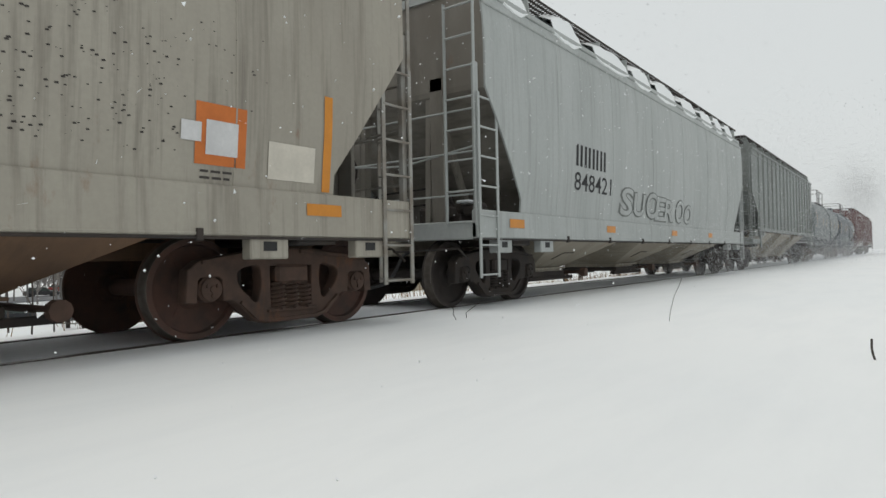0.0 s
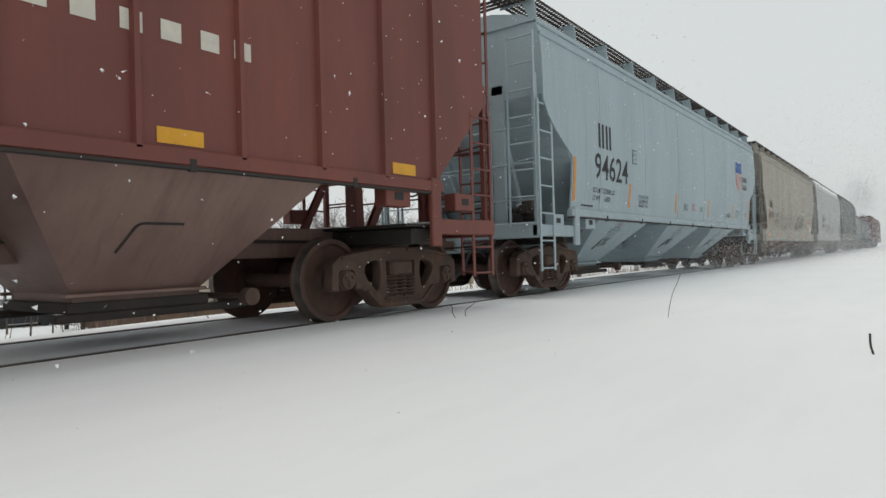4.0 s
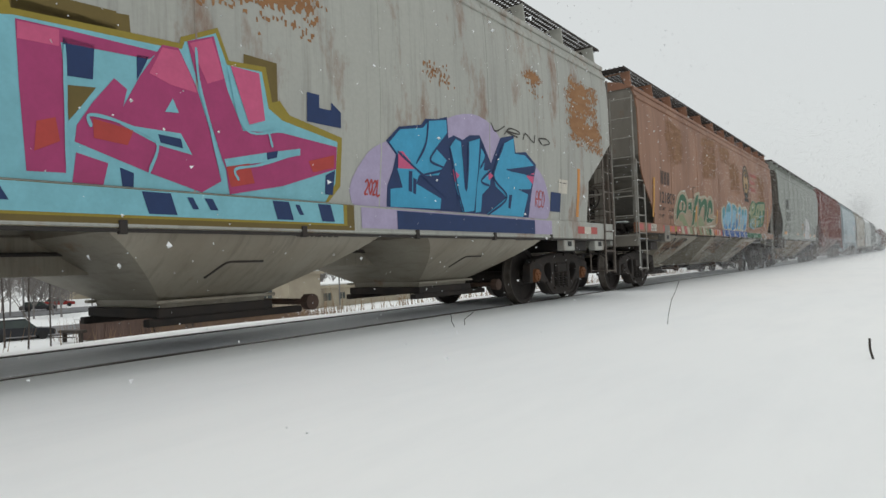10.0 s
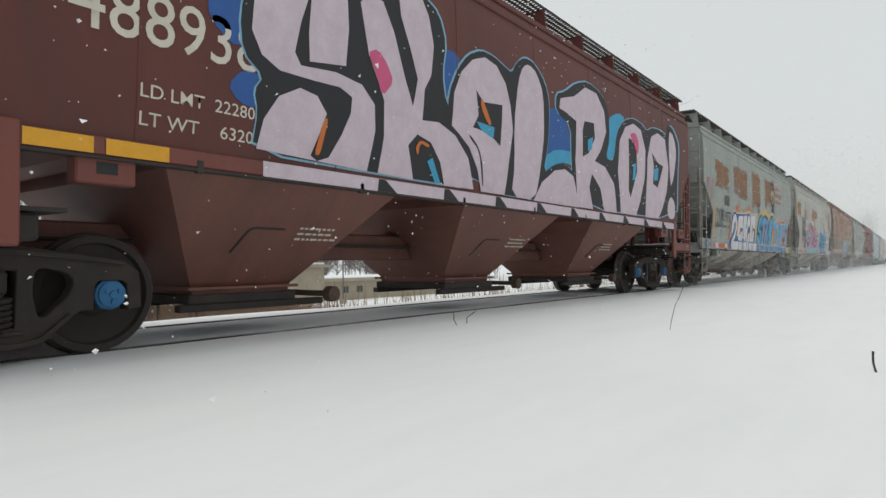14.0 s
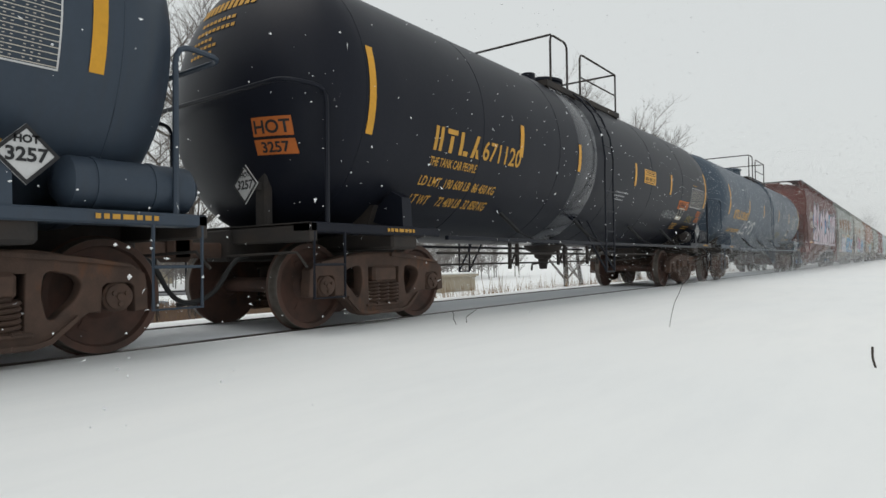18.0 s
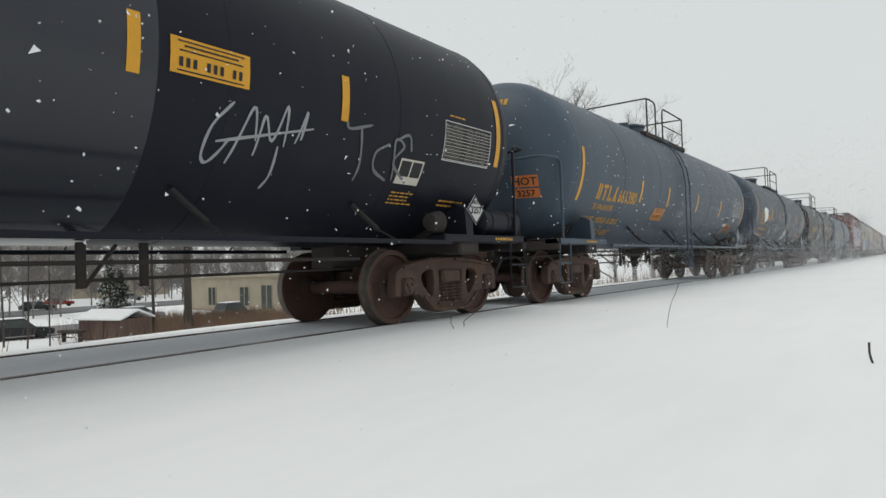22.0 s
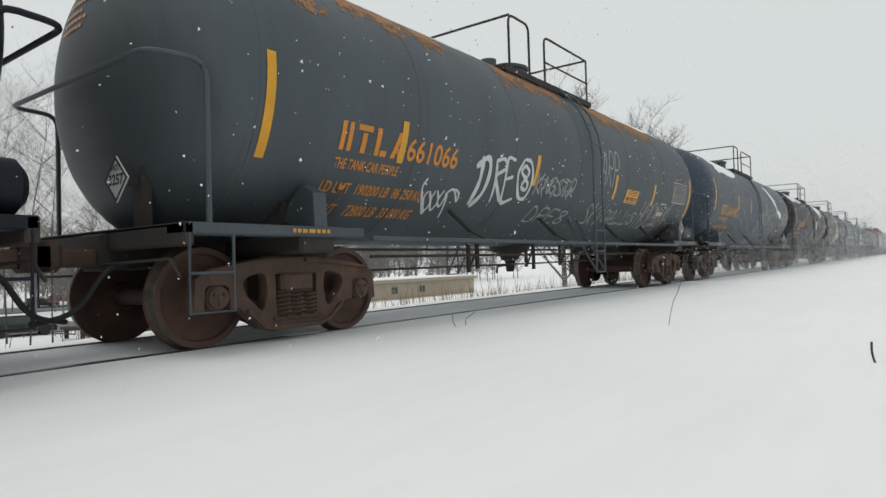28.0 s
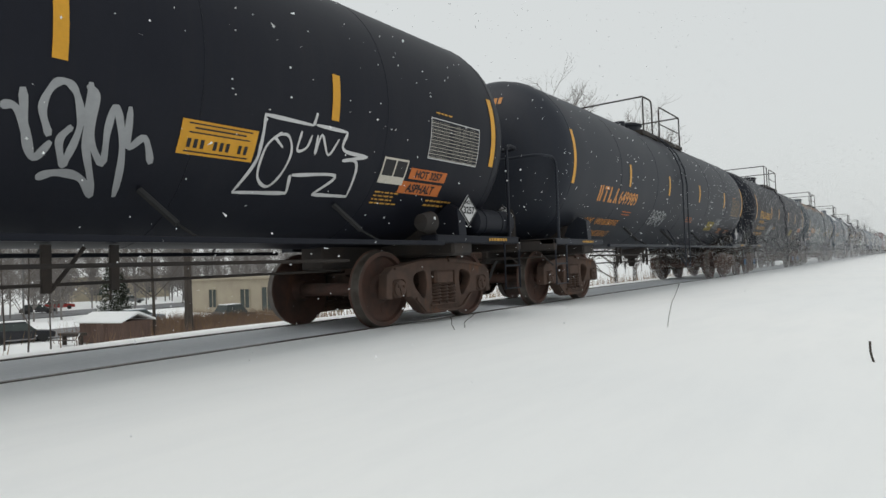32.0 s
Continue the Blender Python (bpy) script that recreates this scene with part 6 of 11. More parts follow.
    onto(car, flat([sh]), side, 4.9, 2.42, WHITE, 0.007, "shield_emblem", "red, white and blue shield emblem")
    onto(car, flat([[(-0.01, 0.62), (0.81, 0.62), (0.80, 0.95), (0.60, 0.99), (0.40, 0.92), (0.20, 0.99), (0.0, 0.94)]]), side, 4.9, 2.42, BLUE, 0.010, "shield_top")
    onto(car, flat([[(0.02 + 0.118 * i, 0.22 - 0.22 * min(1, i / 3) if i < 4 else 0.22 * (i - 3) / 3.5), (0.075 + 0.118 * i, 0.20 - 0.2 * min(1, i / 3) if i < 4 else 0.26 * (i - 3) / 3.5), (0.075 + 0.118 * i, 0.60), (0.02 + 0.118 * i, 0.60)] for i in range(7)]), side, 4.9, 2.42, RED, 0.011, "shield_stripes")
    mark_bars(car, side, 8, 5.8, 6.55, 2.80, 2.97, PRIMER)
    mark_bars(car, side, 7, 5.84, 6.5, 2.55, 2.72, PRIMER)
    for y in (-4.47, -0.38, 3.71):
        lo = low_of(side, 1.37)
        words(car, lo, "CAUTION", y - 0.13, y + 0.13, 1.18, 1.22, RED)
        for i, t in enumerate(("NO VENTS", "OPEN HATCH COVERS BEFORE", "OPENING OUTLET GATES", "1833 CU.FT.")):
            w = (0.14, 0.30, 0.27, 0.18)[i]
            words(car, lo, t, y - w, y + w, 1.135 - 0.045 * i, 1.16 - 0.045 * i, BLACK, 0.001)
        block(car, lo, "CTC", y - 0.20, y + 0.20, 0.80, 0.96, ((0.05, BLACK), (0.02, ICE_BLUE)), "black outlined stencil letters", 0.0, 4, 0.03)

    car, side, tc = hopper(2, "oxide red ribbed covered hopper car", OXIDE_END, PINK_DUST, FLAT, 1.52, ribs=15, knee=1.6, neck=2.6, frame_mat=TRUCK_RUST)
    mark_bars(car, side, 4, -5.22, -3.91, 2.28, 2.58, CREAM)
    words(car, side, "431181", -5.28, -3.81, 1.88, 2.20, CREAM)
    for y, z in ((-6.10, 1.84), (-6.10, 1.60), (-3.40, 1.60), (-1.1, 1.60), (0.7, 1.58), (3.2, 1.58), (5.8, 1.58)):
        strip(car, side, y, z, z + 0.12, YELLOW, 0.38)
    words(car, side, "LD LMT  205500", -5.21, -4.0, 1.74, 1.82, CREAM)
    words(car, side, "LT WT     62500", -5.21, -4.0, 1.60, 1.68, CREAM)
    mark_bars(car, side, 4, 1.7, 4.2, 2.35, 2.5, CREAM)
    bm = bmesh.new()
    for i in range(6):
        box(bm, 0.25 + 0.17 * i, -tc - 1.145, 3.62, 0.36 + 0.17 * i, -tc - 1.13, 3.78)
        box(bm, 0.25 + 0.17 * i, -tc - 1.145, 3.85, 0.36 + 0.14 * i, -tc - 1.13, 4.0)
    part("end_lettering", bm, CREAM, car, smooth=False)

    car, side, tc = hopper(3, "sage grey covered hopper car with a white graffiti piece", SAGE, DIRTY_TAN, bottom=1.30, sill=(1.22, 1.42), frame_mat=TRUCK_DARK, cap_mat=RUST_CAP, seams=9, seam_mat=DARK_SEAM, grab=GRAB_DARK, end_mat=GRIMY_END, curvy=True, full_sill=False, pad_mat=GRIMY_END)
    sill = lambda z: max(side(z), side(1.3) + 0.037)
    mark_bars(car, side, 4, -5.39, -4.5, 2.62, 3.06, BLACK)
    words(car, side, "855120", -5.33, -4.11, 2.08, 2.48, BLACK, 0.01)
    words(car, side, "LD LMT 225700   102650 KG", -5.46, -4.0, 1.84, 1.94, BLACK)
    words(car, side, "LT WT    60300     27350 KG", -5.46, -4.0, 1.64, 1.74, BLACK)
    for y in (-5.76, -1.7, 0.66, 3.25, 5.0):
        strip(car, side, y, 1.46, 1.58, ORANGE, 0.75 if abs(y) > 4.8 else 0.42)
    plate(car, -3.61, 2.46, 0.22, 0.27, BLACK, "clearance_plate", "", 0, side)
    plate(car, -3.58, 2.49, 0.16, 0.21, SAGE, "clearance_plate", "", 0, side, 0.008)
    letters_edge = [(1.16, 2.45), (1.16, 1.8), (1.32, 1.78), (1.1, 1.6), (0.98, 1.43), (1.0, 1.31), (1.7, 1.28), (2.35, 1.3), (2.9, 1.32), (3.0, 1.43), (2.62, 1.64), (2.86, 1.7), (2.87, 1.87), (2.68, 2.22), (2.58, 2.29), (2.45, 2.24), (2.31, 2.22), (2.2, 2.29), (2.04, 2.28), (1.94, 2.22), (1.82, 2.34), (1.68, 2.38), (1.46, 2.42)]
    onto(car, flat([[((p[0] - 2.0) * 1.07 + 1.97, (p[1] - 1.8) * 1.10 + 1.79) for p in letters_edge]]), sill, 0, 0, BLACK, 0.005, "graffiti", "black outline of graffiti letters")
    onto(car, flat([letters_edge]), sill, 0, 0, WHITE, 0.009, "graffiti", "white block graffiti letters outlined in black")
    spray(car, sill, ([(1.46, 2.42), (1.45, 1.8)], [(1.43, 1.7), (1.43, 1.41), (1.47, 1.3)], [(1.71, 2.38), (1.66, 1.83), (1.62, 1.44), (1.69, 1.28)], [(1.53, 1.74), (1.94, 1.75)], [(1.96, 2.25), (1.97, 1.94), (1.91, 1.68), (1.83, 1.54), (2.0, 1.42), (2.0, 1.3)], [(2.03, 1.75), (2.25, 1.74)], [(1.94, 1.63), (2.08, 1.65)], [(2.01, 1.53), (2.19, 1.52), (2.36, 1.42), (2.36, 1.3)]), BLACK, 0.035, 0.012, "black sprayed letter line")
    spray(car, sill, ([(2.29, 2.22), (2.31, 2.03), (2.25, 1.73), (2.26, 1.52)], [(2.35, 1.74), (2.5, 1.75)], [(2.41, 1.74), (2.41, 1.58)], [(2.35, 1.57), (2.51, 1.56)], [(2.6, 2.25), (2.6, 1.8)], [(2.59, 1.64), (2.83, 1.68)], [(2.59, 1.5), (2.64, 1.31)], [(1.52, 1.49), (1.65, 1.49)], [(1.42, 1.6), (1.53, 1.6)]), BLACK, 0.035, 0.012, "black sprayed letter line")
    tag(car, side, "22.", 0.62, 1.0, 1.66, 1.96, BLACK, 0.035, 2)
    tag(car, side, "TES", 3.12, 3.42, 1.80, 2.05, BLACK, 0.03, 4)
    low = low_of(side, 1.30, (1.22, 1.42), True)
    tag(car, low, "WARLOC", 2.5, 3.7, 1.05, 1.19, WHITE, 0.028, 6, 0.15)
    for i, t in enumerate(("EX W 10-8  H   4-8", "EW     8-4  H 15-1", "CU FT 5431", "CU M 153.8")):
        words(car, side, t, 5.60, 6.10 if i < 2 else 5.95, 2.02 - 0.12 * i, 2.09 - 0.12 * i, BLACK)
    plate(car, 5.02, 1.60, 0.36, 0.36, BLACK, "data_panel", "black data panel with white rules", 0, side)
    small_print(car, 5.04, 1.88, 3, 0.28, 0.02, CREAM, side, 2)
    plate(car, -0.05, 1.75, 0.36, 0.36, RUST_BLOOM, "sticker", "brown octagonal sticker", 0, side)
    small_print(car, 4.2, 1.86, 4, 0.45, 0.025, PRIMER, side, 8)

    car, side, tc = hopper(4, "rusty red-brown covered hopper car with green and blue graffiti", RUSTED, DIRTY, sill=(1.20, 1.41), bottom=1.41, round_end=True, end_mat=DIRTY_GREY, grab=GRAB, knee=1.62, neck=2.8, pad_mat=DIRTY_GREY, deep_pad=True)
    low = low_of(side, 1.41, (1.20, 1.41))
    mark_bars(car, side, 3, -6.51, -5.84, 2.30, 2.60, BLACK)
    words(car, side, "121809", -6.56, -5.48, 1.88, 2.14, BLACK, 0.008)
    words(car, side, "LD LMT      223100", -6.58, -5.52, 1.72, 1.80, BLACK)
    words(car, side, "LT WT         62900", -6.58, -5.52, 1.55, 1.63, BLACK)
    for y in (-7.05, -3.66, -1.45, 1.5, 4.2, 6.6):
        strip(car, side, y, 1.55, 1.95 if abs(y) < 6 else 2.4, AMBER, 0.10, 0.016)
    sx = side(1.41) + 0.037
    for y, w, mat in ((-7.98, 0.30, RED), (-7.38, 0.17, RED), (-6.38, 0.30, RED), (-6.08, 0.14, OLIVE), (-5.94, 0.16, ORANGE_SPRAY), (-5.78, 0.28, RED), (-5.50, 0.16, OLIVE), (-5.34, 0.30, RED)):
        plate(car, y, 1.25, w, 0.13, mat, "reflector_tape", "", 0, lambda z: sx, 0.003)
    plate(car, -7.20, 1.24, 0.36, 0.15, CREAM, "brake_shoe_notice", "cream stencilled notice", 0, lambda z: sx, 0.003)
    words(car, lambda z: sx, "2 INCH HF", -7.17, -6.90, 1.325, 1.375, BLACK, 0.003, 0.007)
    words(car, lambda z: sx, "COMP SHOES", -7.18, -6.86, 1.255, 1.305, BLACK, 0.003, 0.007)
    for y, mat in ((-5.02, DULL_CREAM), (-4.76, RED), (-4.55, DULL_CREAM), (-4.30, PALE_GREEN), (-3.92, DULL_CREAM), (-3.40, PALE_GREEN), (-3.02, DULL_CREAM), (-2.72, PALE_GREEN), (-2.40, GREEN), (-2.16, DULL_CREAM)):
        shape(car, lambda z: sx, mat, 0.010, [(y + 0.10, 1.215), (y + 0.34, 1.215), (y + 0.22, 1.40), (y, 1.40)], "slanted graffiti foot", smooth=False)
    for y, mat in ((-1.90, RED), (-1.66, ORANGE_SPRAY), (-1.44, RED), (-1.22, DULL_CREAM), (-1.02, RED)):
        plate(car, y, 1.24, 0.18, 0.14, mat, "reflector_tape", "", 0, lambda z: sx, 0.003)
    halo = [(-5.36, 1.41), (-5.46, 1.60), (-5.46, 1.79), (-5.35, 1.95), (-5.19, 2.13), (-4.93, 2.24), (-4.66, 2.25), (-4.46, 2.13), (-4.38, 2.06), (-4.01, 2.10), (-3.95, 1.93), (-3.75, 2.23), (-3.35, 2.31), (-3.31, 2.21), (-3.09, 2.22), (-2.77, 2.26), (-2.53, 2.20), (-2.29, 2.28), (-2.04, 2.25), (-1.86, 2.08), (-1.81, 1.79), (-1.45, 1.73), (-1.56, 1.51), (-2.17, 1.46), (-4.19, 1.36), (-4.93, 1.39)]
    shape(car, side, FADED, 0.0050, halo, "faded ground of graffiti letters")
    spray(car, side, (halo + halo[:1],), DULL_CREAM, 0.05, 0.0062, "cream edge sprayed round green letters")
    shape(car, side, GREEN, 0.0090, [(-5.29, 1.50), (-5.33, 1.74), (-5.26, 1.93), (-5.11, 2.11), (-4.89, 2.19), (-4.65, 2.16), (-4.50, 2.03), (-4.48, 1.86), (-4.56, 1.70), (-4.81, 1.74), (-5.05, 1.71), (-5.19, 1.59)], "dark green graffiti letter outlined in cream", hole=[(-5.14, 1.84), (-5.09, 1.95), (-4.93, 2.02), (-4.72, 2.02), (-4.58, 1.92), (-4.61, 1.80), (-4.82, 1.78), (-5.05, 1.78)])
    spray(car, side, ([(-5.29, 1.50), (-5.33, 1.74), (-5.26, 1.93), (-5.11, 2.11), (-4.89, 2.19), (-4.65, 2.16), (-4.50, 2.03), (-4.48, 1.86), (-4.56, 1.70), (-4.81, 1.74), (-5.05, 1.71), (-5.19, 1.59), (-5.29, 1.50)],), DULL_CREAM, 0.020, 0.0125, "cream sprayed letter edge")
    shape(car, side, PALE_GREEN, 0.0090, [(-5.10, 1.65), (-4.81, 1.71), (-4.52, 1.58), (-4.15, 1.38), (-4.61, 1.38), (-4.80, 1.53), (-5.06, 1.52)], "pale green sprayed leg")
    shape(car, side, GREEN, 0.0085, [(-4.93, 1.94), (-4.83, 1.99), (-4.74, 1.95), (-4.82, 1.77), (-4.92, 1.77), (-4.88, 1.88)], "dark green graffiti letter outlined in cream")
    shape(car, side, GREEN, 0.0090, [(-4.38, 2.01), (-4.07, 2.03), (-4.05, 1.92), (-3.95, 1.73), (-3.81, 2.04), (-3.68, 2.20), (-3.40, 2.27), (-3.49, 2.06), (-3.68, 1.90), (-3.77, 1.48), (-4.01, 1.42), (-3.88, 1.68), (-4.19, 1.83), (-4.35, 1.82)], "dark green graffiti letter outlined in cream", smooth=False)
    spray(car, side, ([(-4.38, 2.01), (-4.07, 2.03), (-4.05, 1.92), (-3.95, 1.73), (-3.81, 2.04), (-3.68, 2.20), (-3.40, 2.27), (-3.49, 2.06), (-3.68, 1.90), (-3.77, 1.48), (-4.01, 1.42), (-3.88, 1.68), (-4.19, 1.83), (-4.35, 1.82), (-4.38, 2.01)],), DULL_CREAM, 0.020, 0.0125, "cream sprayed letter edge")
    shape(car, side, GREEN, 0.0090, [(-3.45, 2.15), (-3.17, 2.17), (-3.12, 2.10), (-2.82, 2.21), (-2.57, 2.16), (-2.49, 1.96), (-2.67, 1.63), (-2.84, 1.54), (-2.76, 1.95), (-3.03, 1.98), (-3.25, 1.76), (-3.39, 1.65), (-3.36, 1.95)], "dark green graffiti letter outlined in cream")
    spray(car, side, ([(-3.45, 2.15), (-3.17, 2.17), (-3.12, 2.10), (-2.82, 2.21), (-2.57, 2.16), (-2.49, 1.96), (-2.67, 1.63), (-2.84, 1.54), (-2.76, 1.95), (-3.03, 1.98), (-3.25, 1.76), (-3.39, 1.65), (-3.36, 1.95), (-3.45, 2.15)],), DULL_CREAM, 0.020, 0.0125, "cream sprayed letter edge")
    shape(car, side, GREEN, 0.0095, [(-2.49, 2.05), (-2.29, 2.20), (-2.07, 2.19), (-1.94, 2.03), (-1.95, 1.83), (-2.26, 1.80), (-2.42, 1.72), (-2.07, 1.69), (-1.69, 1.69), (-2.05, 1.57), (-2.51, 1.56), (-2.57, 1.78)], "dark green graffiti letter outlined in cream", hole=[(-2.37, 1.87), (-2.25, 1.99), (-2.07, 1.94), (-2.08, 1.85), (-2.31, 1.81)])
    spray(car, side, ([(-2.49, 2.05), (-2.29, 2.20), (-2.07, 2.19), (-1.94, 2.03), (-1.95, 1.83), (-2.26, 1.80), (-2.42, 1.72), (-2.07, 1.69), (-1.69, 1.69), (-2.05, 1.57), (-2.51, 1.56), (-2.57, 1.78), (-2.49, 2.05)],), DULL_CREAM, 0.020, 0.0125, "cream sprayed letter edge")
    shape(car, side, PALE_GREEN, 0.0088, [(-3.36, 1.63), (-3.12, 1.73), (-2.78, 1.56), (-2.65, 1.47), (-3.30, 1.43)], "pale green sprayed foot")
    shape(car, side, PALE_GREEN, 0.0088, [(-3.77, 1.45), (-3.51, 1.63), (-3.39, 1.42), (-3.77, 1.39)], "pale green sprayed foot")
    shape(car, side, DULL_CREAM, 0.0060, [(-0.94, 1.92), (-0.85, 2.04), (-0.65, 2.12), (-0.45, 2.14), (-0.40, 1.92), (-0.34, 2.05), (-0.22, 2.19), (-0.02, 2.29), (0.19, 2.30), (0.35, 2.23), (0.42, 2.19), (0.49, 2.28), (0.99, 2.27), (1.31, 2.14), (1.46, 2.25), (1.63, 2.30), (1.82, 2.25), (1.90, 2.21), (2.28, 2.21), (2.50, 2.28), (2.73, 2.19), (2.87, 2.16), (2.84, 1.68), (2.71, 1.40), (1.60, 1.35), (0.54, 1.34), (-0.14, 1.38), (-0.53, 1.41), (-0.73, 1.51), (-0.86, 1.69)], "cream edge sprayed round blue letters")
    shape(car, side, SKY, 0.0095, [(-0.79, 2.01), (-0.46, 2.11), (-0.42, 1.91), (-0.36, 1.72), (-0.22, 1.52), (0.05, 1.45), (-0.29, 1.42), (-0.51, 1.48), (-0.67, 1.61), (-0.75, 1.81)], "pale blue graffiti letter outlined in cream")
    shape(car, side, SKY, 0.0098, [(-0.39, 1.77), (-0.32, 2.00), (-0.20, 2.16), (0.01, 2.25), (0.22, 2.26), (0.37, 2.16), (0.44, 1.96), (0.43, 1.70), (0.39, 1.45), (0.09, 1.44), (-0.02, 1.51), (-0.26, 1.63), (-0.37, 1.69)], "pale blue graffiti letter outlined in cream")
    shape(car, side, SKY, 0.0095, [(0.52, 2.23), (1.00, 2.21), (1.12, 2.06), (1.08, 1.74), (1.04, 1.45), (0.85, 1.43), (0.93, 1.67), (0.79, 1.64), (0.64, 1.43), (0.46, 1.37), (0.54, 1.89)], "pale blue graffiti letter outlined in cream", smooth=False)
    shape(car, side, SKY, 0.0095, [(1.37, 2.06), (1.46, 2.17), (1.67, 2.23), (1.79, 2.16), (1.81, 1.48), (1.60, 1.44), (1.39, 1.53), (1.36, 1.83)], "pale blue graffiti letter outlined in cream", hole=[(1.49, 1.88), (1.57, 1.91), (1.64, 1.77), (1.59, 1.55), (1.49, 1.57)])
    shape(car, side, SKY, 0.0095, [(1.89, 2.12), (2.24, 2.16), (2.29, 1.97), (2.40, 2.12), (2.58, 2.18), (2.71, 2.12), (2.78, 2.04), (2.71, 1.67), (2.62, 1.48), (2.20, 1.42), (2.25, 1.76), (2.16, 1.88), (2.07, 1.45), (1.90, 1.47)], "pale blue graffiti letter outlined in cream", smooth=False)
    shape(car, side, TEAL, 0.0115, [(-0.76, 2.03), (-0.49, 2.10), (-0.46, 2.00), (-0.52, 1.79), (-0.65, 1.72), (-0.74, 1.88)], "teal shade in the letter")
    shape(car, side, TEAL, 0.0115, [(-0.29, 1.98), (-0.12, 2.17), (0.14, 2.20), (0.30, 2.02), (0.09, 1.93), (-0.17, 1.96)], "teal shade in the letter")
    shape(car, side, TEAL, 0.0115, [(0.54, 2.22), (0.97, 2.19), (1.00, 2.02), (0.77, 2.07), (0.56, 2.04)], "teal shade in the letter")
    shape(car, side, TEAL, 0.0115, [(1.05, 2.17), (1.29, 2.08), (1.18, 1.93), (1.05, 1.95)], "teal shade in the letter")
    shape(car, side, TEAL, 0.0115, [(1.39, 2.06), (1.50, 2.16), (1.67, 2.20), (1.75, 2.10), (1.50, 2.01)], "teal shade in the letter")
    shape(car, side, TEAL, 0.0115, [(1.91, 2.11), (2.22, 2.14), (2.24, 1.96), (1.94, 1.93)], "teal shade in the letter")
    shape(car, side, TEAL, 0.0115, [(2.39, 2.10), (2.58, 2.16), (2.69, 2.08), (2.58, 1.95), (2.39, 1.95)], "teal shade in the letter")
    shape(car, side, MID_BLUE, 0.0115, [(-0.51, 1.48), (-0.34, 1.60), (-0.12, 1.58), (-0.01, 1.45), (-0.25, 1.42)], "darker blue shade in the letter")
    shape(car, side, MID_BLUE, 0.0115, [(0.49, 1.42), (0.73, 1.64), (0.89, 1.69), (1.00, 1.46), (0.75, 1.41)], "darker blue shade in the letter")
    shape(car, side, MID_BLUE, 0.0115, [(0.15, 1.57), (0.38, 1.69), (0.40, 1.48), (0.16, 1.46)], "darker blue shade in the letter")
    shape(car, side, MID_BLUE, 0.0115, [(1.15, 1.83), (1.32, 1.78), (1.37, 1.48), (1.08, 1.47)], "darker blue shade in the letter")
    shape(car, side, MID_BLUE, 0.0115, [(2.19, 1.45), (2.39, 1.63), (2.69, 1.72), (2.62, 1.49)], "darker blue shade in the letter")
    spray(car, side, ([(-0.42, 1.91), (-0.35, 1.70), (-0.20, 1.57), (-0.01, 1.55), (0.04, 1.62), (-0.02, 1.69)], [(0.46, 2.19), (0.50, 1.89), (0.45, 1.39)], [(1.03, 2.18), (1.06, 2.03), (0.97, 1.67), (1.07, 1.40)], [(1.83, 2.20), (1.88, 1.47)], [(2.81, 2.10), (2.74, 1.67), (3.03, 1.62), (3.27, 1.72)], [(0.81, 1.47), (0.87, 1.64), (0.93, 1.67), (0.90, 1.46)], [(2.32, 2.00), (2.24, 1.85), (2.30, 1.68), (2.19, 1.45)],), DULL_CREAM, 0.030, 0.0135, "cream sprayed letter edge")
    shape(car, side, GREEN, 0.0055, [(3.14, 1.49), (3.10, 2.02), (3.23, 2.28), (3.51, 2.46), (3.89, 2.54), (4.22, 2.49), (4.42, 2.45), (4.76, 2.55), (5.13, 2.56), (6.17, 2.61), (6.10, 2.26), (5.82, 1.73), (5.50, 1.64)], "dark green sprayed cloud")
    shape(car, side, PALE_GREEN, 0.0090, [(3.19, 2.00), (3.29, 2.26), (3.53, 2.41), (3.85, 2.49), (4.14, 2.44), (4.20, 2.28), (4.04, 2.09), (3.69, 2.02), (3.63, 1.59), (3.31, 1.57), (3.41, 2.00)], "pale green graffiti letter edged in dark green", hole=[(3.57, 2.25), (3.86, 2.32), (3.86, 2.19), (3.63, 2.13)])
    shape(car, side, PALE_GREEN, 0.0090, [(4.30, 2.17), (4.42, 2.36), (4.75, 2.47), (5.01, 2.44), (5.03, 2.17), (4.85, 1.94), (4.46, 1.90), (4.30, 2.01)], "pale green graffiti letter edged in dark green", hole=[(4.53, 2.25), (4.77, 2.32), (4.77, 2.16), (4.56, 2.07)])
    shape(car, side, PALE_GREEN, 0.0095, [(5.10, 2.48), (6.01, 2.52), (5.96, 2.30), (5.65, 2.27), (5.58, 1.78), (5.24, 1.75), (5.29, 2.23), (5.11, 2.23)], "pale green graffiti letter edged in dark green", smooth=False)
    shape(car, side, PALE_GREEN, 0.0090, [(3.69, 1.97), (4.23, 2.05), (4.31, 1.83), (5.07, 1.90), (5.09, 1.71), (3.72, 1.58)], "pale green graffiti letter edged in dark green")
    spray(car, side, ([(3.39, 1.80), (3.38, 1.51)], [(3.39, 1.80), (3.69, 1.87), (3.66, 1.73), (3.44, 1.66), (3.75, 1.54)], [(4.20, 1.89), (3.96, 1.85), (3.90, 1.55), (4.21, 1.57)], [(3.95, 1.71), (4.17, 1.74)], [(4.34, 1.83), (4.74, 1.61)], [(4.74, 1.91), (4.36, 1.58)], [(4.92, 1.97), (5.62, 2.06)], [(5.27, 2.00), (5.21, 1.65)],), SKY, 0.035, 0.0135, "pale blue sprayed letter line")
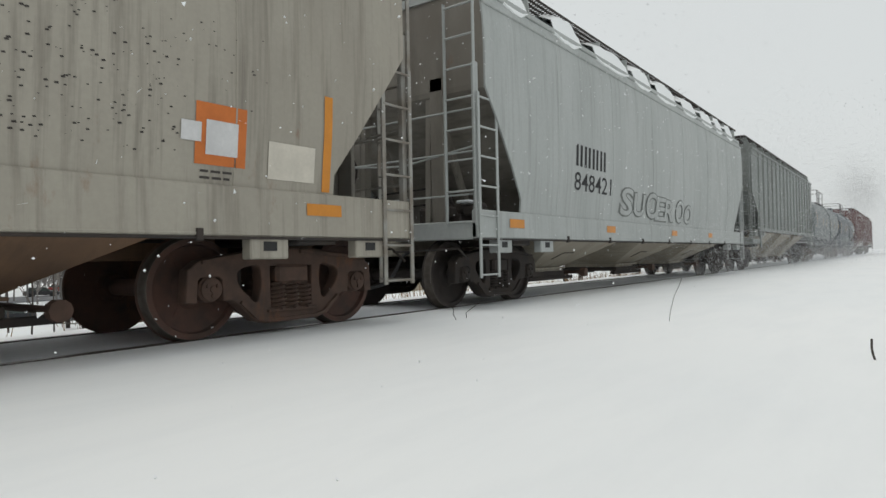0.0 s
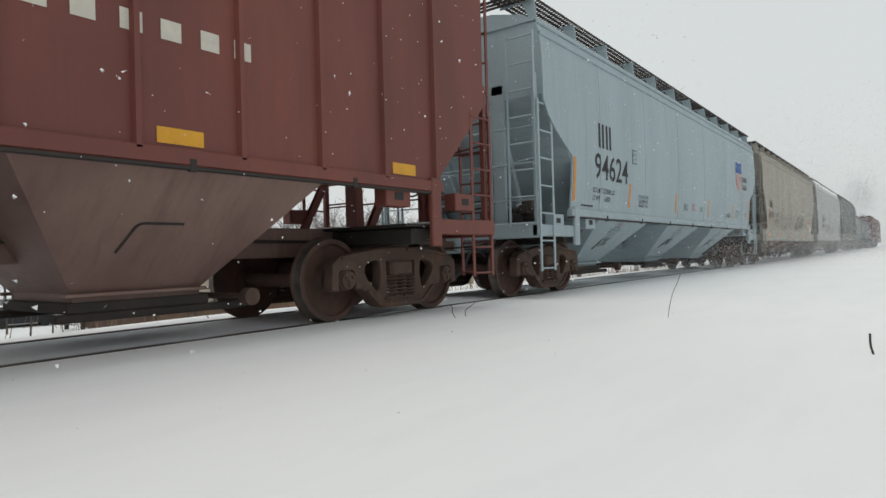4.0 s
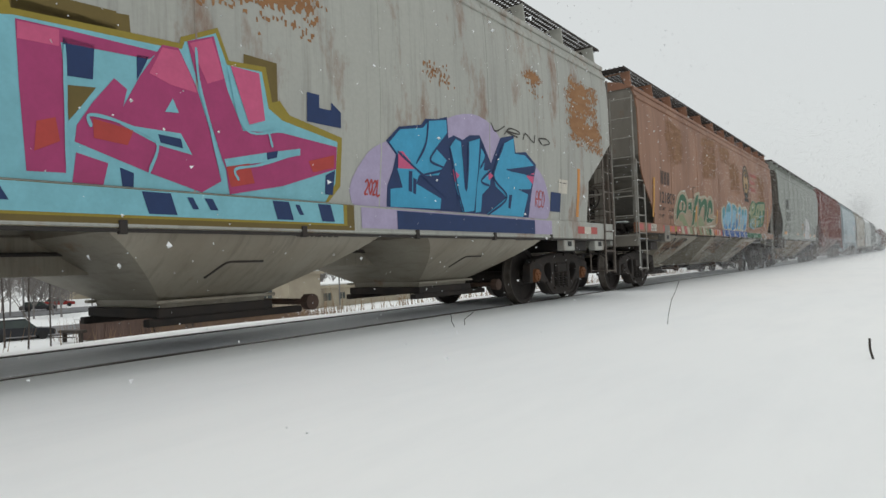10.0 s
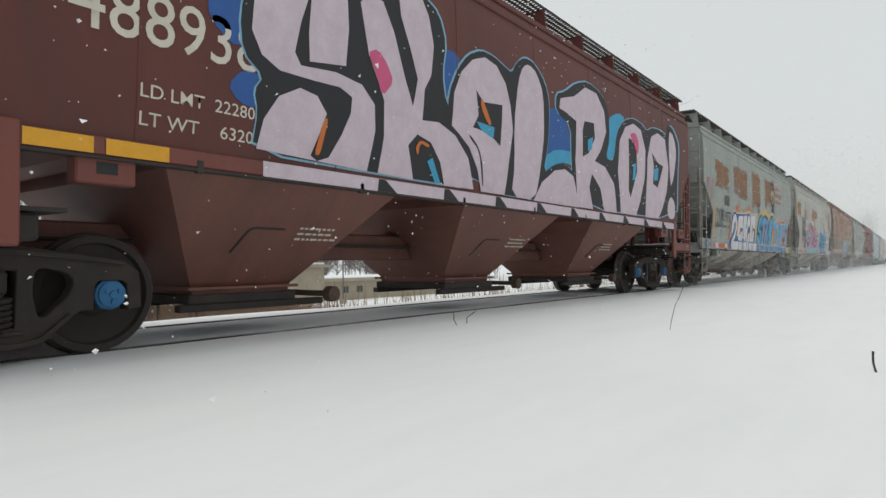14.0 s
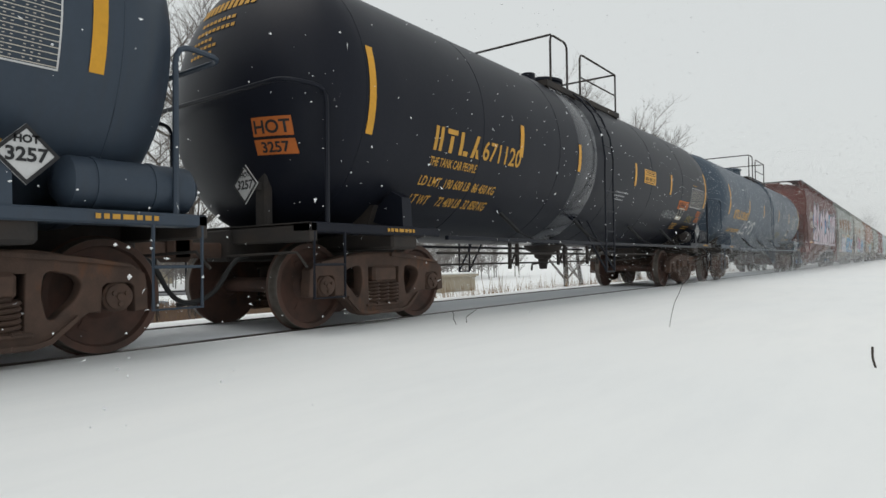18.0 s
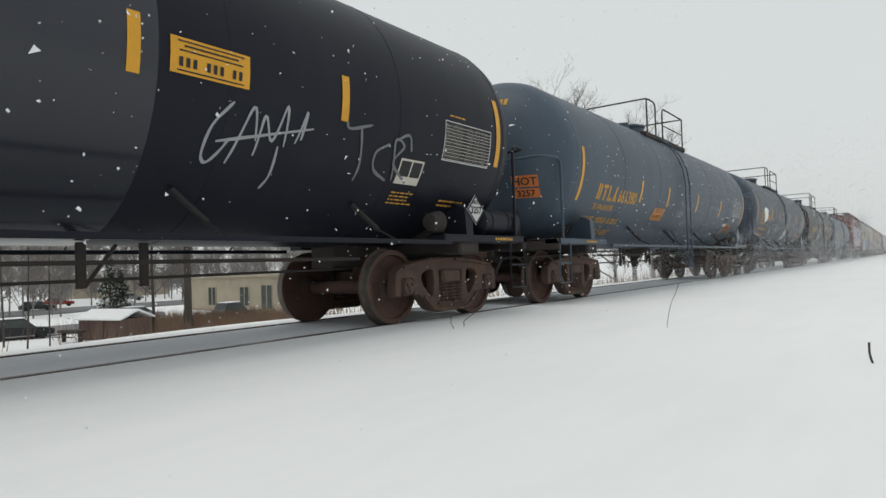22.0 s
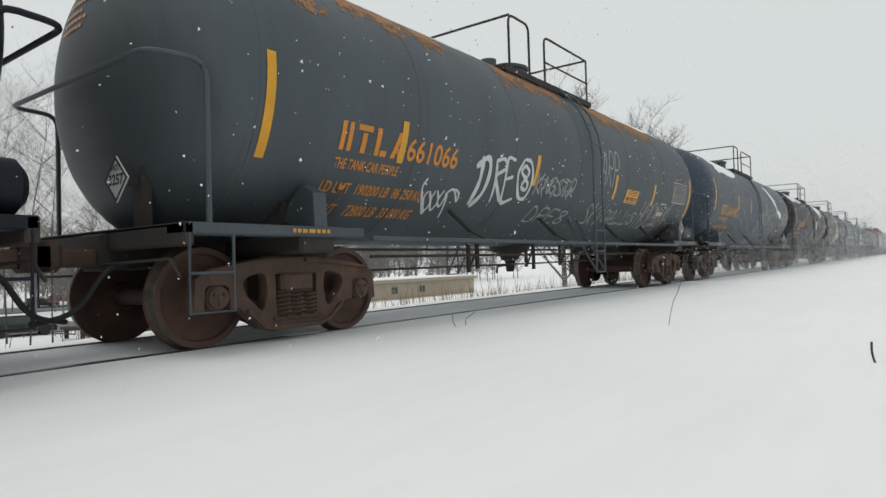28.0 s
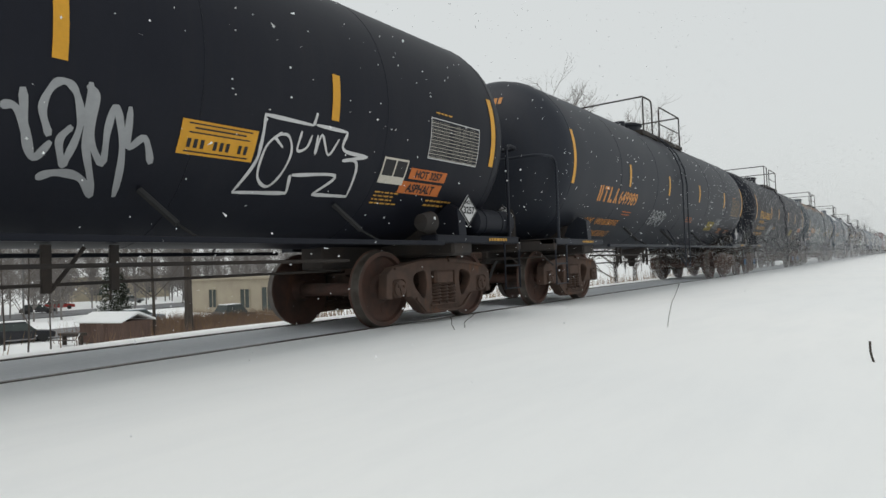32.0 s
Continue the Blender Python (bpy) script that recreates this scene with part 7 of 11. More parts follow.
    plate(car, -0.80, 1.21, 3.5, 0.19, DEEP_BLUE, "graffiti", "blue sprayed band", 0, lambda z: sx, 0.012)
    for k in range(5):
        onto(car, flat([[(0, 0), (0.16, 0), (-0.02, 0.17), (-0.12, 0.17)]]), lambda z: sx, -0.62 + 0.72 * k, 1.215, DULL_CREAM, 0.016, "graffiti")
    plate(car, 2.72, 1.21, 2.6, 0.17, DARK_GREEN, "graffiti", "dark green sprayed band", 0, lambda z: sx, 0.012)
    emblem(car, side, 2.72, 3.10, 1.05, 1.12)
    for i in range(3):
        mark_bars(car, side, (8, 7, 7)[i], 3.35, (4.6, 4.3, 4.45)[i], 3.36 - 0.26 * i, 3.50 - 0.26 * i, RED)
    plate(car, -3.93, 2.15, 0.24, 0.28, BLACK, "clearance_plate", "", 0, side)
    plate(car, -3.91, 2.17, 0.20, 0.24, RUSTED, "clearance_plate", "", 0, side, 0.008)
    tag(car, low, "WE ARE THE FLOWERS", -0.9, 1.0, 1.06, 1.15, BLACK, 0.018, 20, 0.15)
    tag(car, low, "IN YOUR DUSTBIN", -0.62, 0.85, 0.96, 1.05, BLACK, 0.018, 21, 0.15)
    tag(car, low, "888", 0.22, 0.62, 0.81, 0.93, BLACK, 0.018, 22, 0.2)
    loops(car, low, -0.27, 0.3, 0.76, 0.96, DARK_TAG, 0.03, 6, 1)
    tag(car, low, "A PIN DROPS LIKE", 3.1, 4.5, 1.06, 1.14, CREAM, 0.016, 23, 0.25)
    tag(car, low, "A PUNGENT", 3.0, 4.15, 0.94, 1.03, CREAM, 0.016, 24, 0.25)
    tag(car, low, "RLE", 3.3, 3.8, 0.78, 0.91, DARK_TAG, 0.04, 25, 0.3)
    tag(car, low, "CLAUS", -5.0, -3.7, 0.84, 1.13, BLACK, 0.035, 26, 0.4)
    tag(car, side, "AFIDS", -2.26, -1.92, 1.43, 1.50, CREAM, 0.016, 27, 0.1, 0.034)
    for k, (a, b) in enumerate(((-5.3, -3.7), (-0.9, 0.9), (3.0, 4.6))):
        bloom(car, low, a, b, 0.62, 1.16, 190 + k, RUST_WASH, dense=-0.16)
    for k, (a, b, c, d) in enumerate(((-6.2, -4.6, 2.7, 3.9), (-3.0, -1.2, 2.6, 4.0), (0.2, 1.9, 2.5, 3.6), (4.6, 6.2, 2.3, 3.6), (-1.0, 0.6, 3.2, 4.0))):
        bloom(car, side, a, b, c, d, 140 + k, RUST_DARK, dense=-0.26)

    car, side, tc = hopper(5, "grey rust-bloomed covered hopper car with pink and blue graffiti", RUST_GREY, DIRTY, sill=(1.03, 1.32), bottom=1.32, grab=GRAB_DARK, frame_mat=TRUCK_DARK, cap_mat=RUST_CAP, curvy=True)
    low = low_of(side, 1.32, (1.03, 1.32), True)
    plate(car, -5.67, 1.70, 1.34, 1.15, PRIMER, "primer_patch", "dark grey repainted patch", 0, side, 0.003)
    mark_bars(car, side, 3, -5.56, -4.88, 2.36, 2.70, BLACK)
    words(car, side, "119061", -5.57, -4.44, 1.88, 2.25, BLACK, 0.012, 0.008)
    words(car, side, "LD LMT      223800", -5.60, -4.8, 1.60, 1.68, DARK_TAG)
    strip(car, side, -5.80, 1.40, 2.32)
    strip(car, side, 5.9, 1.40, 2.2)
    sx = side(1.32) + 0.037
    tape(car, sx, -6.5, -4.3, 1.10, 1.24, (RED, OLIVE))
    onto(car, flat([[(-4.6, 1.33), (-4.6, 1.75), (-4.45, 1.75), (-4.45, 2.0), (-4.3, 2.0), (-4.3, 2.2), (-4.1, 2.2), (-4.1, 1.33)], [(0.05, 2.05), (0.05, 2.32), (0.2, 2.32), (0.2, 2.2), (0.35, 2.2), (0.35, 2.28), (0.48, 2.2), (0.48, 2.05)]]), side, 0, 0, NAVY, 0.0045, "graffiti", "navy sprayed blocks")
    plate(car, -4.3, 1.035, 4.95, 0.28, OLIVE_DARK, "graffiti", "olive sprayed band", 0, lambda z: sx, 0.002)
    plate(car, -4.05, 1.105, 4.6, 0.205, OLIVE, "graffiti", "gold sprayed edge", 0, lambda z: sx, 0.0035)
    plate(car, -4.0, 1.125, 4.5, 0.185, PALE_CYAN, "graffiti", "pale cyan sprayed band with navy flecks", 0, lambda z: sx, 0.005)
    for y, w in ((-3.85, 0.16), (-3.55, 0.06), (-2.75, 0.18), (-2.5, 0.06), (-2.38, 0.05), (-1.45, 0.22), (-1.1, 0.05), (-0.95, 0.07), (-0.3, 0.18), (-0.05, 0.05), (0.22, 0.16)):
        plate(car, y, 1.14 if w > 0.1 else 1.19, w, 0.16 if w > 0.1 else 0.09, NAVY, "graffiti", "", -0.05, lambda z: sx, 0.008)
    onto(car, flat([("s", [(0.65, 1.35), (0.8, 1.8), (1.1, 2.0), (1.8, 2.2), (2.4, 2.5), (3.1, 2.55), (3.7, 2.2), (4.4, 2.1), (4.8, 1.8), (4.9, 1.36), (2.6, 1.34)])]), side, 0, 0, LILAC, 0.004, "graffiti", "lilac sprayed cloud")
    shape(car, side, OLIVE_DARK, 0.0030, [(-3.94, 1.85), (-3.94, 2.27), (-3.73, 2.29), (-3.73, 1.82), (-3.87, 1.47), (-3.91, 1.47)], "olive sprayed block", smooth=False)
    shape(car, side, OLIVE_DARK, 0.0030, [(-2.86, 2.66), (-2.40, 2.65), (-2.40, 2.51), (-2.86, 2.53)], "olive sprayed block", smooth=False)
    shape(car, side, OLIVE_DARK, 0.0030, [(-2.31, 2.51), (-1.67, 2.54), (-1.67, 2.39), (-2.31, 2.35)], "olive sprayed block", smooth=False)
    shape(car, side, OLIVE_DARK, 0.0030, [(-0.63, 2.50), (-0.29, 2.50), (-0.28, 2.17), (-0.19, 2.11), (-0.35, 2.11), (-0.44, 2.38), (-0.63, 2.39)], "olive sprayed block", smooth=False)
    shape(car, side, OLIVE_DARK, 0.0030, [(-2.37, 2.40), (-2.15, 2.47), (-1.58, 2.54), (-1.57, 2.41), (-2.37, 2.34)], "olive sprayed block", smooth=False)
    shape(car, side, OLIVE, 0.0042, [(-3.83, 1.33), (-3.87, 1.47), (-3.78, 1.68), (-3.61, 1.97), (-3.74, 1.98), (-3.73, 2.53), (-2.35, 2.54), (-2.31, 2.36), (-3.27, 2.21), (-3.05, 1.36)], "gold edge sprayed round the letters", smooth=False)
    shape(car, side, OLIVE, 0.0042, [(-2.54, 2.31), (-2.31, 2.37), (-1.39, 2.43), (-1.20, 2.44), (-1.19, 2.49), (-0.87, 2.65), (-0.77, 2.41), (-0.41, 2.44), (-0.34, 2.15), (-0.26, 2.18), (-0.15, 2.07), (0.49, 1.96), (0.49, 1.49), (0.34, 1.33), (-2.53, 1.33)], "gold edge sprayed round the letters", smooth=False)
    shape(car, side, PALE_CYAN, 0.0056, [(-3.76, 1.35), (-3.80, 1.50), (-3.72, 1.68), (-3.54, 1.98), (-3.66, 2.00), (-3.66, 2.49), (-2.39, 2.49), (-2.37, 2.05), (-2.68, 1.85), (-2.64, 1.39)], "pale cyan field behind the letters", smooth=False)
    shape(car, side, PALE_CYAN, 0.0056, [(-2.48, 2.29), (-2.30, 2.33), (-1.37, 2.38), (-1.18, 2.40), (-1.16, 2.46), (-0.89, 2.60), (-0.79, 2.37), (-0.45, 2.39), (-0.38, 2.09), (-0.23, 2.01), (0.43, 1.91), (0.42, 1.51), (0.30, 1.33), (-2.47, 1.33)], "pale cyan field behind the letters", smooth=False)
    shape(car, side, HOT_PINK, 0.0080, [(-3.61, 2.49), (-2.88, 2.50), (-2.94, 2.42), (-3.27, 2.40), (-3.29, 2.26), (-3.61, 2.24)], "magenta graffiti letter", smooth=False)
    shape(car, side, HOT_PINK, 0.0080, [(-2.75, 2.49), (-2.37, 2.47), (-2.55, 2.06), (-2.84, 2.04), (-2.68, 2.27)], "magenta graffiti letter", smooth=False)
    shape(car, side, MAGENTA, 0.0080, [(-3.74, 1.52), (-3.62, 1.75), (-3.47, 1.97), (-3.27, 2.16), (-3.04, 2.37), (-2.88, 2.50), (-2.80, 2.48), (-2.77, 2.26), (-2.99, 2.13), (-3.23, 1.94), (-3.36, 1.78), (-3.44, 1.65), (-3.26, 1.64), (-2.93, 1.77), (-3.27, 1.79), (-3.27, 1.90), (-2.57, 1.93), (-2.52, 1.57), (-3.10, 1.40), (-3.49, 1.34), (-3.67, 1.40)], "magenta graffiti letter", smooth=False)
    shape(car, side, MAGENTA, 0.0080, [(-2.29, 2.31), (-2.02, 2.32), (-1.37, 2.33), (-1.44, 2.26), (-2.03, 2.23), (-2.01, 2.03), (-1.99, 1.39), (-2.22, 1.38), (-2.27, 1.91)], "magenta graffiti letter", smooth=False)
    shape(car, side, HOT_PINK, 0.0100, [(-2.28, 2.30), (-2.04, 2.31), (-2.04, 2.20), (-2.28, 2.19)], "magenta graffiti letter", smooth=False)
    shape(car, side, NAVY, 0.0080, [(-2.02, 2.27), (-1.82, 2.27), (-1.83, 2.03), (-2.01, 2.02)], "navy sprayed block", smooth=False)
    shape(car, side, NAVY, 0.0080, [(-1.53, 2.27), (-1.44, 2.28), (-1.49, 2.17), (-1.53, 2.09)], "navy sprayed block", smooth=False)
    shape(car, side, OLIVE_DARK, 0.0080, [(-2.00, 1.96), (-1.81, 1.98), (-1.91, 1.83), (-1.98, 1.73)], "olive sprayed block", smooth=False)
    shape(car, side, MAGENTA, 0.0085, [(-1.94, 1.60), (-1.93, 1.71), (-1.83, 1.88), (-1.69, 2.07), (-1.60, 2.01), (-1.63, 1.88), (-1.51, 2.12), (-1.34, 2.39), (-1.21, 2.40), (-1.07, 2.15), (-0.95, 1.83), (-0.83, 1.43), (-1.00, 1.33), (-1.42, 1.44)], "magenta graffiti letter", smooth=False)
    shape(car, side, HOT_PINK, 0.0105, [(-1.34, 2.37), (-1.21, 2.38), (-1.10, 2.19), (-1.06, 2.09), (-1.28, 2.11), (-1.44, 2.16)], "magenta graffiti letter", smooth=False)
    shape(car, side, PALE_CYAN, 0.0105, [(-1.32, 1.90), (-1.26, 2.01), (-1.21, 1.91)], "magenta graffiti letter", smooth=False)
    shape(car, side, PALE_CYAN, 0.0105, [(-1.65, 1.76), (-1.19, 1.76), (-1.09, 1.61), (-1.36, 1.65)], "magenta graffiti letter", smooth=False)
    shape(car, side, NAVY, 0.0125, [(-1.37, 1.73), (-1.19, 1.72), (-1.17, 1.65), (-1.35, 1.67)], "magenta graffiti letter", smooth=False)
    shape(car, side, RED_SPRAY, 0.0105, [(-1.83, 1.77), (-1.55, 1.73), (-1.59, 1.62), (-1.82, 1.64)], "red sprayed patch", smooth=False)
    shape(car, side, RED_SPRAY, 0.0105, [(-2.17, 1.70), (-2.06, 1.74), (-2.03, 1.59), (-2.18, 1.51)], "red sprayed patch", smooth=False)
    shape(car, side, MAGENTA, 0.0095, [(-1.14, 2.47), (-0.91, 2.57), (-0.79, 2.17), (-0.64, 1.86), (-0.23, 1.90), (0.42, 1.86), (0.42, 1.65), (-0.21, 1.44), (-0.75, 1.33), (-0.79, 1.53), (-0.83, 1.61), (-1.05, 2.16)], "magenta graffiti letter", smooth=False)
    shape(car, side, HOT_PINK, 0.0115, [(-1.12, 2.46), (-0.93, 2.55), (-0.82, 2.25), (-0.97, 2.18)], "magenta graffiti letter", smooth=False)
    shape(car, side, HOT_PINK, 0.0105, [(-0.76, 2.37), (-0.48, 2.37), (-0.42, 1.98), (-0.58, 1.92)], "magenta graffiti letter", smooth=False)
    shape(car, side, PALE_CYAN, 0.0115, [(-0.81, 1.61), (-0.40, 1.71), (-0.03, 1.79), (-0.03, 1.73), (-0.40, 1.63), (-0.79, 1.55)], "magenta graffiti letter", smooth=False)
    shape(car, side, NAVY, 0.0135, [(-0.40, 1.71), (-0.28, 1.74), (-0.29, 1.68), (-0.39, 1.65)], "magenta graffiti letter", smooth=False)
    shape(car, side, RED_SPRAY, 0.0125, [(-0.79, 1.55), (-0.57, 1.60), (-0.51, 1.44), (-0.74, 1.39)], "red sprayed patch", smooth=False)
    shape(car, side, RED_SPRAY, 0.0125, [(0.07, 1.69), (0.39, 1.78), (0.39, 1.66), (0.13, 1.59)], "red sprayed patch", smooth=False)
    shape(car, side, MAGENTA, 0.0085, [(-1.93, 1.53), (-1.72, 1.48), (-1.75, 1.33), (-1.95, 1.33)], "magenta graffiti letter", smooth=False)
    shape(car, side, NAVY, 0.0085, [(-1.64, 1.46), (-1.54, 1.43), (-1.54, 1.33), (-1.62, 1.33)], "magenta graffiti letter", smooth=False)
    shape(car, side, NAVY, 0.0085, [(0.29, 1.58), (0.41, 1.64), (0.39, 1.40), (0.29, 1.40)], "magenta graffiti letter", smooth=False)
    shape(car, side, NAVY, 0.0070, [(1.17, 1.33), (1.17, 1.55), (1.25, 1.73), (1.29, 1.89), (1.13, 2.02), (1.34, 2.20), (1.73, 2.28), (1.80, 2.36), (2.02, 2.39), (2.22, 2.45), (2.25, 2.20), (2.36, 2.25), (2.55, 2.22), (2.70, 2.30), (2.93, 2.33), (3.02, 2.23), (3.20, 2.00), (3.44, 2.37), (3.79, 2.45), (3.85, 2.22), (4.14, 2.26), (4.45, 2.11), (4.40, 1.96), (4.33, 1.70), (4.28, 1.33), (1.23, 1.33)], "navy backing of blue letters", smooth=False)
    shape(car, side, CYAN, 0.0100, [(1.23, 1.33), (1.22, 1.52), (1.42, 1.55), (1.32, 1.74), (1.37, 1.85), (1.29, 1.92), (1.18, 2.01), (1.35, 2.17), (1.76, 2.25), (1.85, 2.34), (2.20, 2.41), (2.22, 2.26), (1.99, 2.05), (2.21, 1.93), (2.06, 1.74), (1.69, 1.70), (1.65, 1.61), (2.13, 1.47), (2.12, 1.35)], "bright blue graffiti letter outlined in navy", smooth=False)
    shape(car, side, CYAN, 0.0100, [(2.27, 2.09), (2.39, 2.21), (2.51, 2.19), (2.64, 1.60), (2.67, 2.21), (2.93, 2.29), (2.89, 1.89), (2.84, 1.36), (2.59, 1.33), (2.41, 1.64)], "bright blue graffiti letter outlined in navy", smooth=False)
    shape(car, side, CYAN, 0.0100, [(2.96, 2.17), (3.06, 2.09), (3.02, 1.90), (3.20, 1.92), (3.19, 1.70), (3.01, 1.58), (3.00, 1.36), (2.87, 1.34), (2.88, 1.68)], "bright blue graffiti letter outlined in navy", smooth=False)
    shape(car, side, CYAN, 0.0100, [(3.52, 2.30), (3.79, 2.41), (3.82, 2.20), (4.11, 2.21), (4.38, 2.09), (3.59, 1.96), (4.38, 1.94), (4.29, 1.74), (3.93, 1.71), (4.23, 1.66), (4.11, 1.33), (3.14, 1.33), (3.63, 1.58), (3.33, 1.71), (3.26, 1.84), (3.40, 2.09)], "bright blue graffiti letter outlined in navy", smooth=False)
    shape(car, side, HOT_PINK, 0.0125, [(1.32, 1.93), (1.40, 1.94), (1.63, 1.77), (1.33, 1.75)], "pink sprayed wedge", smooth=False)
    shape(car, side, HOT_PINK, 0.0125, [(2.33, 1.84), (2.48, 1.78), (2.39, 1.69)], "pink sprayed wedge", smooth=False)
    shape(car, side, HOT_PINK, 0.0125, [(3.12, 1.90), (3.26, 1.84), (3.15, 1.77)], "pink sprayed wedge", smooth=False)
    shape(car, side, HOT_PINK, 0.0125, [(4.14, 1.92), (4.38, 1.99), (4.35, 1.81)], "pink sprayed wedge", smooth=False)
    shape(car, side, NAVY, 0.0125, [(1.51, 1.74), (1.57, 1.74), (1.58, 1.51), (1.52, 1.52)], "navy sprayed fleck", smooth=False)
    shape(car, side, NAVY, 0.0125, [(1.59, 1.67), (1.65, 1.66), (1.65, 1.49), (1.60, 1.50)], "navy sprayed fleck", smooth=False)
    shape(car, side, NAVY, 0.0125, [(2.45, 1.54), (2.51, 1.53), (2.51, 1.41), (2.46, 1.41)], "navy sprayed fleck", smooth=False)
    shape(car, side, NAVY, 0.0125, [(3.69, 1.62), (3.77, 1.62), (3.74, 1.43), (3.68, 1.44)], "navy sprayed fleck", smooth=False)
    spray(car, side, ([(-1.84, 1.71), (-1.85, 1.79), (-1.64, 1.77), (-1.38, 1.67), (-1.43, 1.44)], [(-1.07, 2.44), (-1.04, 2.16), (-0.94, 1.83), (-0.82, 1.44)], [(-0.67, 1.45), (-0.70, 1.54), (-0.46, 1.60), (-0.04, 1.75)], [(-0.39, 1.90), (-0.34, 1.76)], [(-0.79, 2.37), (-0.62, 1.88), (-0.23, 1.92)], [(-2.01, 2.22), (-2.00, 1.78), (-1.98, 1.41)],), PALE_CYAN, 0.022, 0.0135, "pale cyan sprayed letter line")
    spray(car, side, ([(1.31, 1.93), (1.64, 1.77), (2.24, 1.49)], [(1.85, 2.34), (1.80, 2.07), (1.63, 1.83)], [(2.01, 2.06), (1.89, 1.89), (2.16, 1.82), (1.69, 1.70)], [(2.27, 2.09), (2.44, 1.64), (2.61, 1.33)], [(2.51, 2.19), (2.64, 1.60), (2.67, 2.21)], [(2.93, 2.29), (3.06, 2.09), (2.93, 1.90)], [(3.02, 1.90), (3.20, 1.92), (2.97, 1.75), (3.19, 1.70)], [(3.52, 2.30), (3.26, 1.84), (3.63, 1.58), (3.14, 1.31)], [(3.59, 1.96), (4.38, 1.94)],), NAVY, 0.028, 0.0135, "navy sprayed letter line")
    tag(car, side, "2O2L", 0.82, 1.06, 1.42, 1.60, RED, 0.02, 3, 0.1)
    tag(car, side, "RED", 4.45, 4.75, 1.48, 1.75, RED, 0.02, 4, 0.2)
    plate(car, 0.75, 1.09, 4.2, 0.21, LILAC, "graffiti", "lilac sprayed band", 0, lambda z: sx, 0.003)
    plate(car, 1.3, 1.09, 3.1, 0.20, NAVY, "graffiti", "navy sprayed band", 0, lambda z: sx, 0.006)
    plate(car, 4.95, 1.45, 0.35, 0.30, NAVY, "graffiti", "navy sprayed block", 0, side)
    plate(car, 5.2, 1.75, 0.32, 0.22, CREAM, "data_panel", "cream data stencil", 0, side)
    small_print(car, 5.23, 1.91, 4, 0.26, 0.02, BLACK, side, 2)
    tape(car, sx, 5.9, 6.7, 1.12, 1.24, (RED, CREAM))
    tag(car, side, "VRNO", 3.2, 4.9, 2.42, 2.55, DARK_TAG, 0.02, 5, 0.3)
    for k, (a, b, c, d) in enumerate(((-7.2, -5.9, 2.6, 3.6), (-5.0, -3.6, 2.55, 3.3), (-2.3, 0.4, 2.7, 3.5), (1.6, 2.5, 2.7, 3.1), (4.1, 4.8, 3.0, 3.6), (5.5, 7.0, 2.5, 3.75))):
        bloom(car, side, a, b, c, d, 40 + k, dense=(-0.2, -0.2, -0.28, -0.28, -0.28, -0.02)[k])
    for y in (-4.1, 0.0, 4.0):
        small_print(car, y, 1.0, 1, 0.5, 0.04, DARK_TAG, low, 3)

    car, side, tc = hopper(6, "green-grey covered hopper car with rust squares and graffiti", RUST_GREY2, DIRTY, sill=(1.03, 1.30), bottom=1.30, grab=GRAB, frame_mat=TRUCK_DARK, cap_mat=RUST_CAP, curvy=True)
    low = low_of(side, 1.30, (1.03, 1.30), True)
    for k, (a, b, c, d) in enumerate(((-6.05, -4.4, 2.7, 3.5), (-3.85, -1.85, 2.65, 3.6), (-1.2, 0.3, 2.5, 3.72), (1.0, 2.4, 2.6, 3.7), (4.0, 4.8, 3.0, 3.4))):
        bloom(car, side, a, b, c, d, 60 + k, RUST_DARK, dense=(0.22, 0.28, 0.22, 0.05, -0.15)[k])
    mark_bars(car, side, 3, -4.96, -4.33, 2.30, 2.60, BLACK)
    words(car, side, "119752", -4.98, -4.09, 1.84, 2.14, BLACK, 0.008)
    words(car, side, "Ld Lmt    224700", -5.0, -4.0, 1.66, 1.75, BLACK)
    strip(car, side, -6.05, 1.37, 2.28, ORANGE, 0.12)
    for y in (-3.28, -1.1, 0.92, 2.92):
        strip(car, side, y, 1.48, 1.93, ORANGE, 0.11, 0.018)
    strip(car, side, 6.0, 1.4, 2.2, ORANGE, 0.10, 0.018)
    tag(car, side, "MELO", -6.9, -6.15, 2.35, 2.95, RED, 0.02, 5)
    tag(car, side, "COSMT", -5.95, -4.95, 1.55, 2.25, BLACK, 0.03, 6, 0.4)
    sx = side(1.30) + 0.037
    tape(car, sx, -6.1, -3.98, 1.07, 1.20, (RED, CREAM, RED, ORANGE_SPRAY))
    shape(car, side, ORANGE_SPRAY, 0.0040, [(-4.34, 1.31), (-4.27, 1.31), (-4.31, 1.44), (-4.23, 1.53), (-4.24, 1.86), (-4.17, 2.01), (-4.09, 1.98), (-4.13, 1.55), (-3.99, 1.49), (-4.09, 1.39), (-4.15, 1.32), (-4.13, 1.31)], "orange sprayed cloud")
    shape(car, side, ORANGE_SPRAY, 0.0040, [(-3.66, 2.26), (-3.54, 2.37), (-3.36, 2.45), (-3.27, 2.34), (-3.14, 2.22), (-3.29, 2.17), (-3.47, 2.23)], "orange sprayed cloud")
    shape(car, side, ORANGE_SPRAY, 0.0040, [(-2.73, 2.20), (-2.53, 2.34), (-2.38, 2.36), (-2.30, 2.23), (-2.43, 2.19)], "orange sprayed cloud")
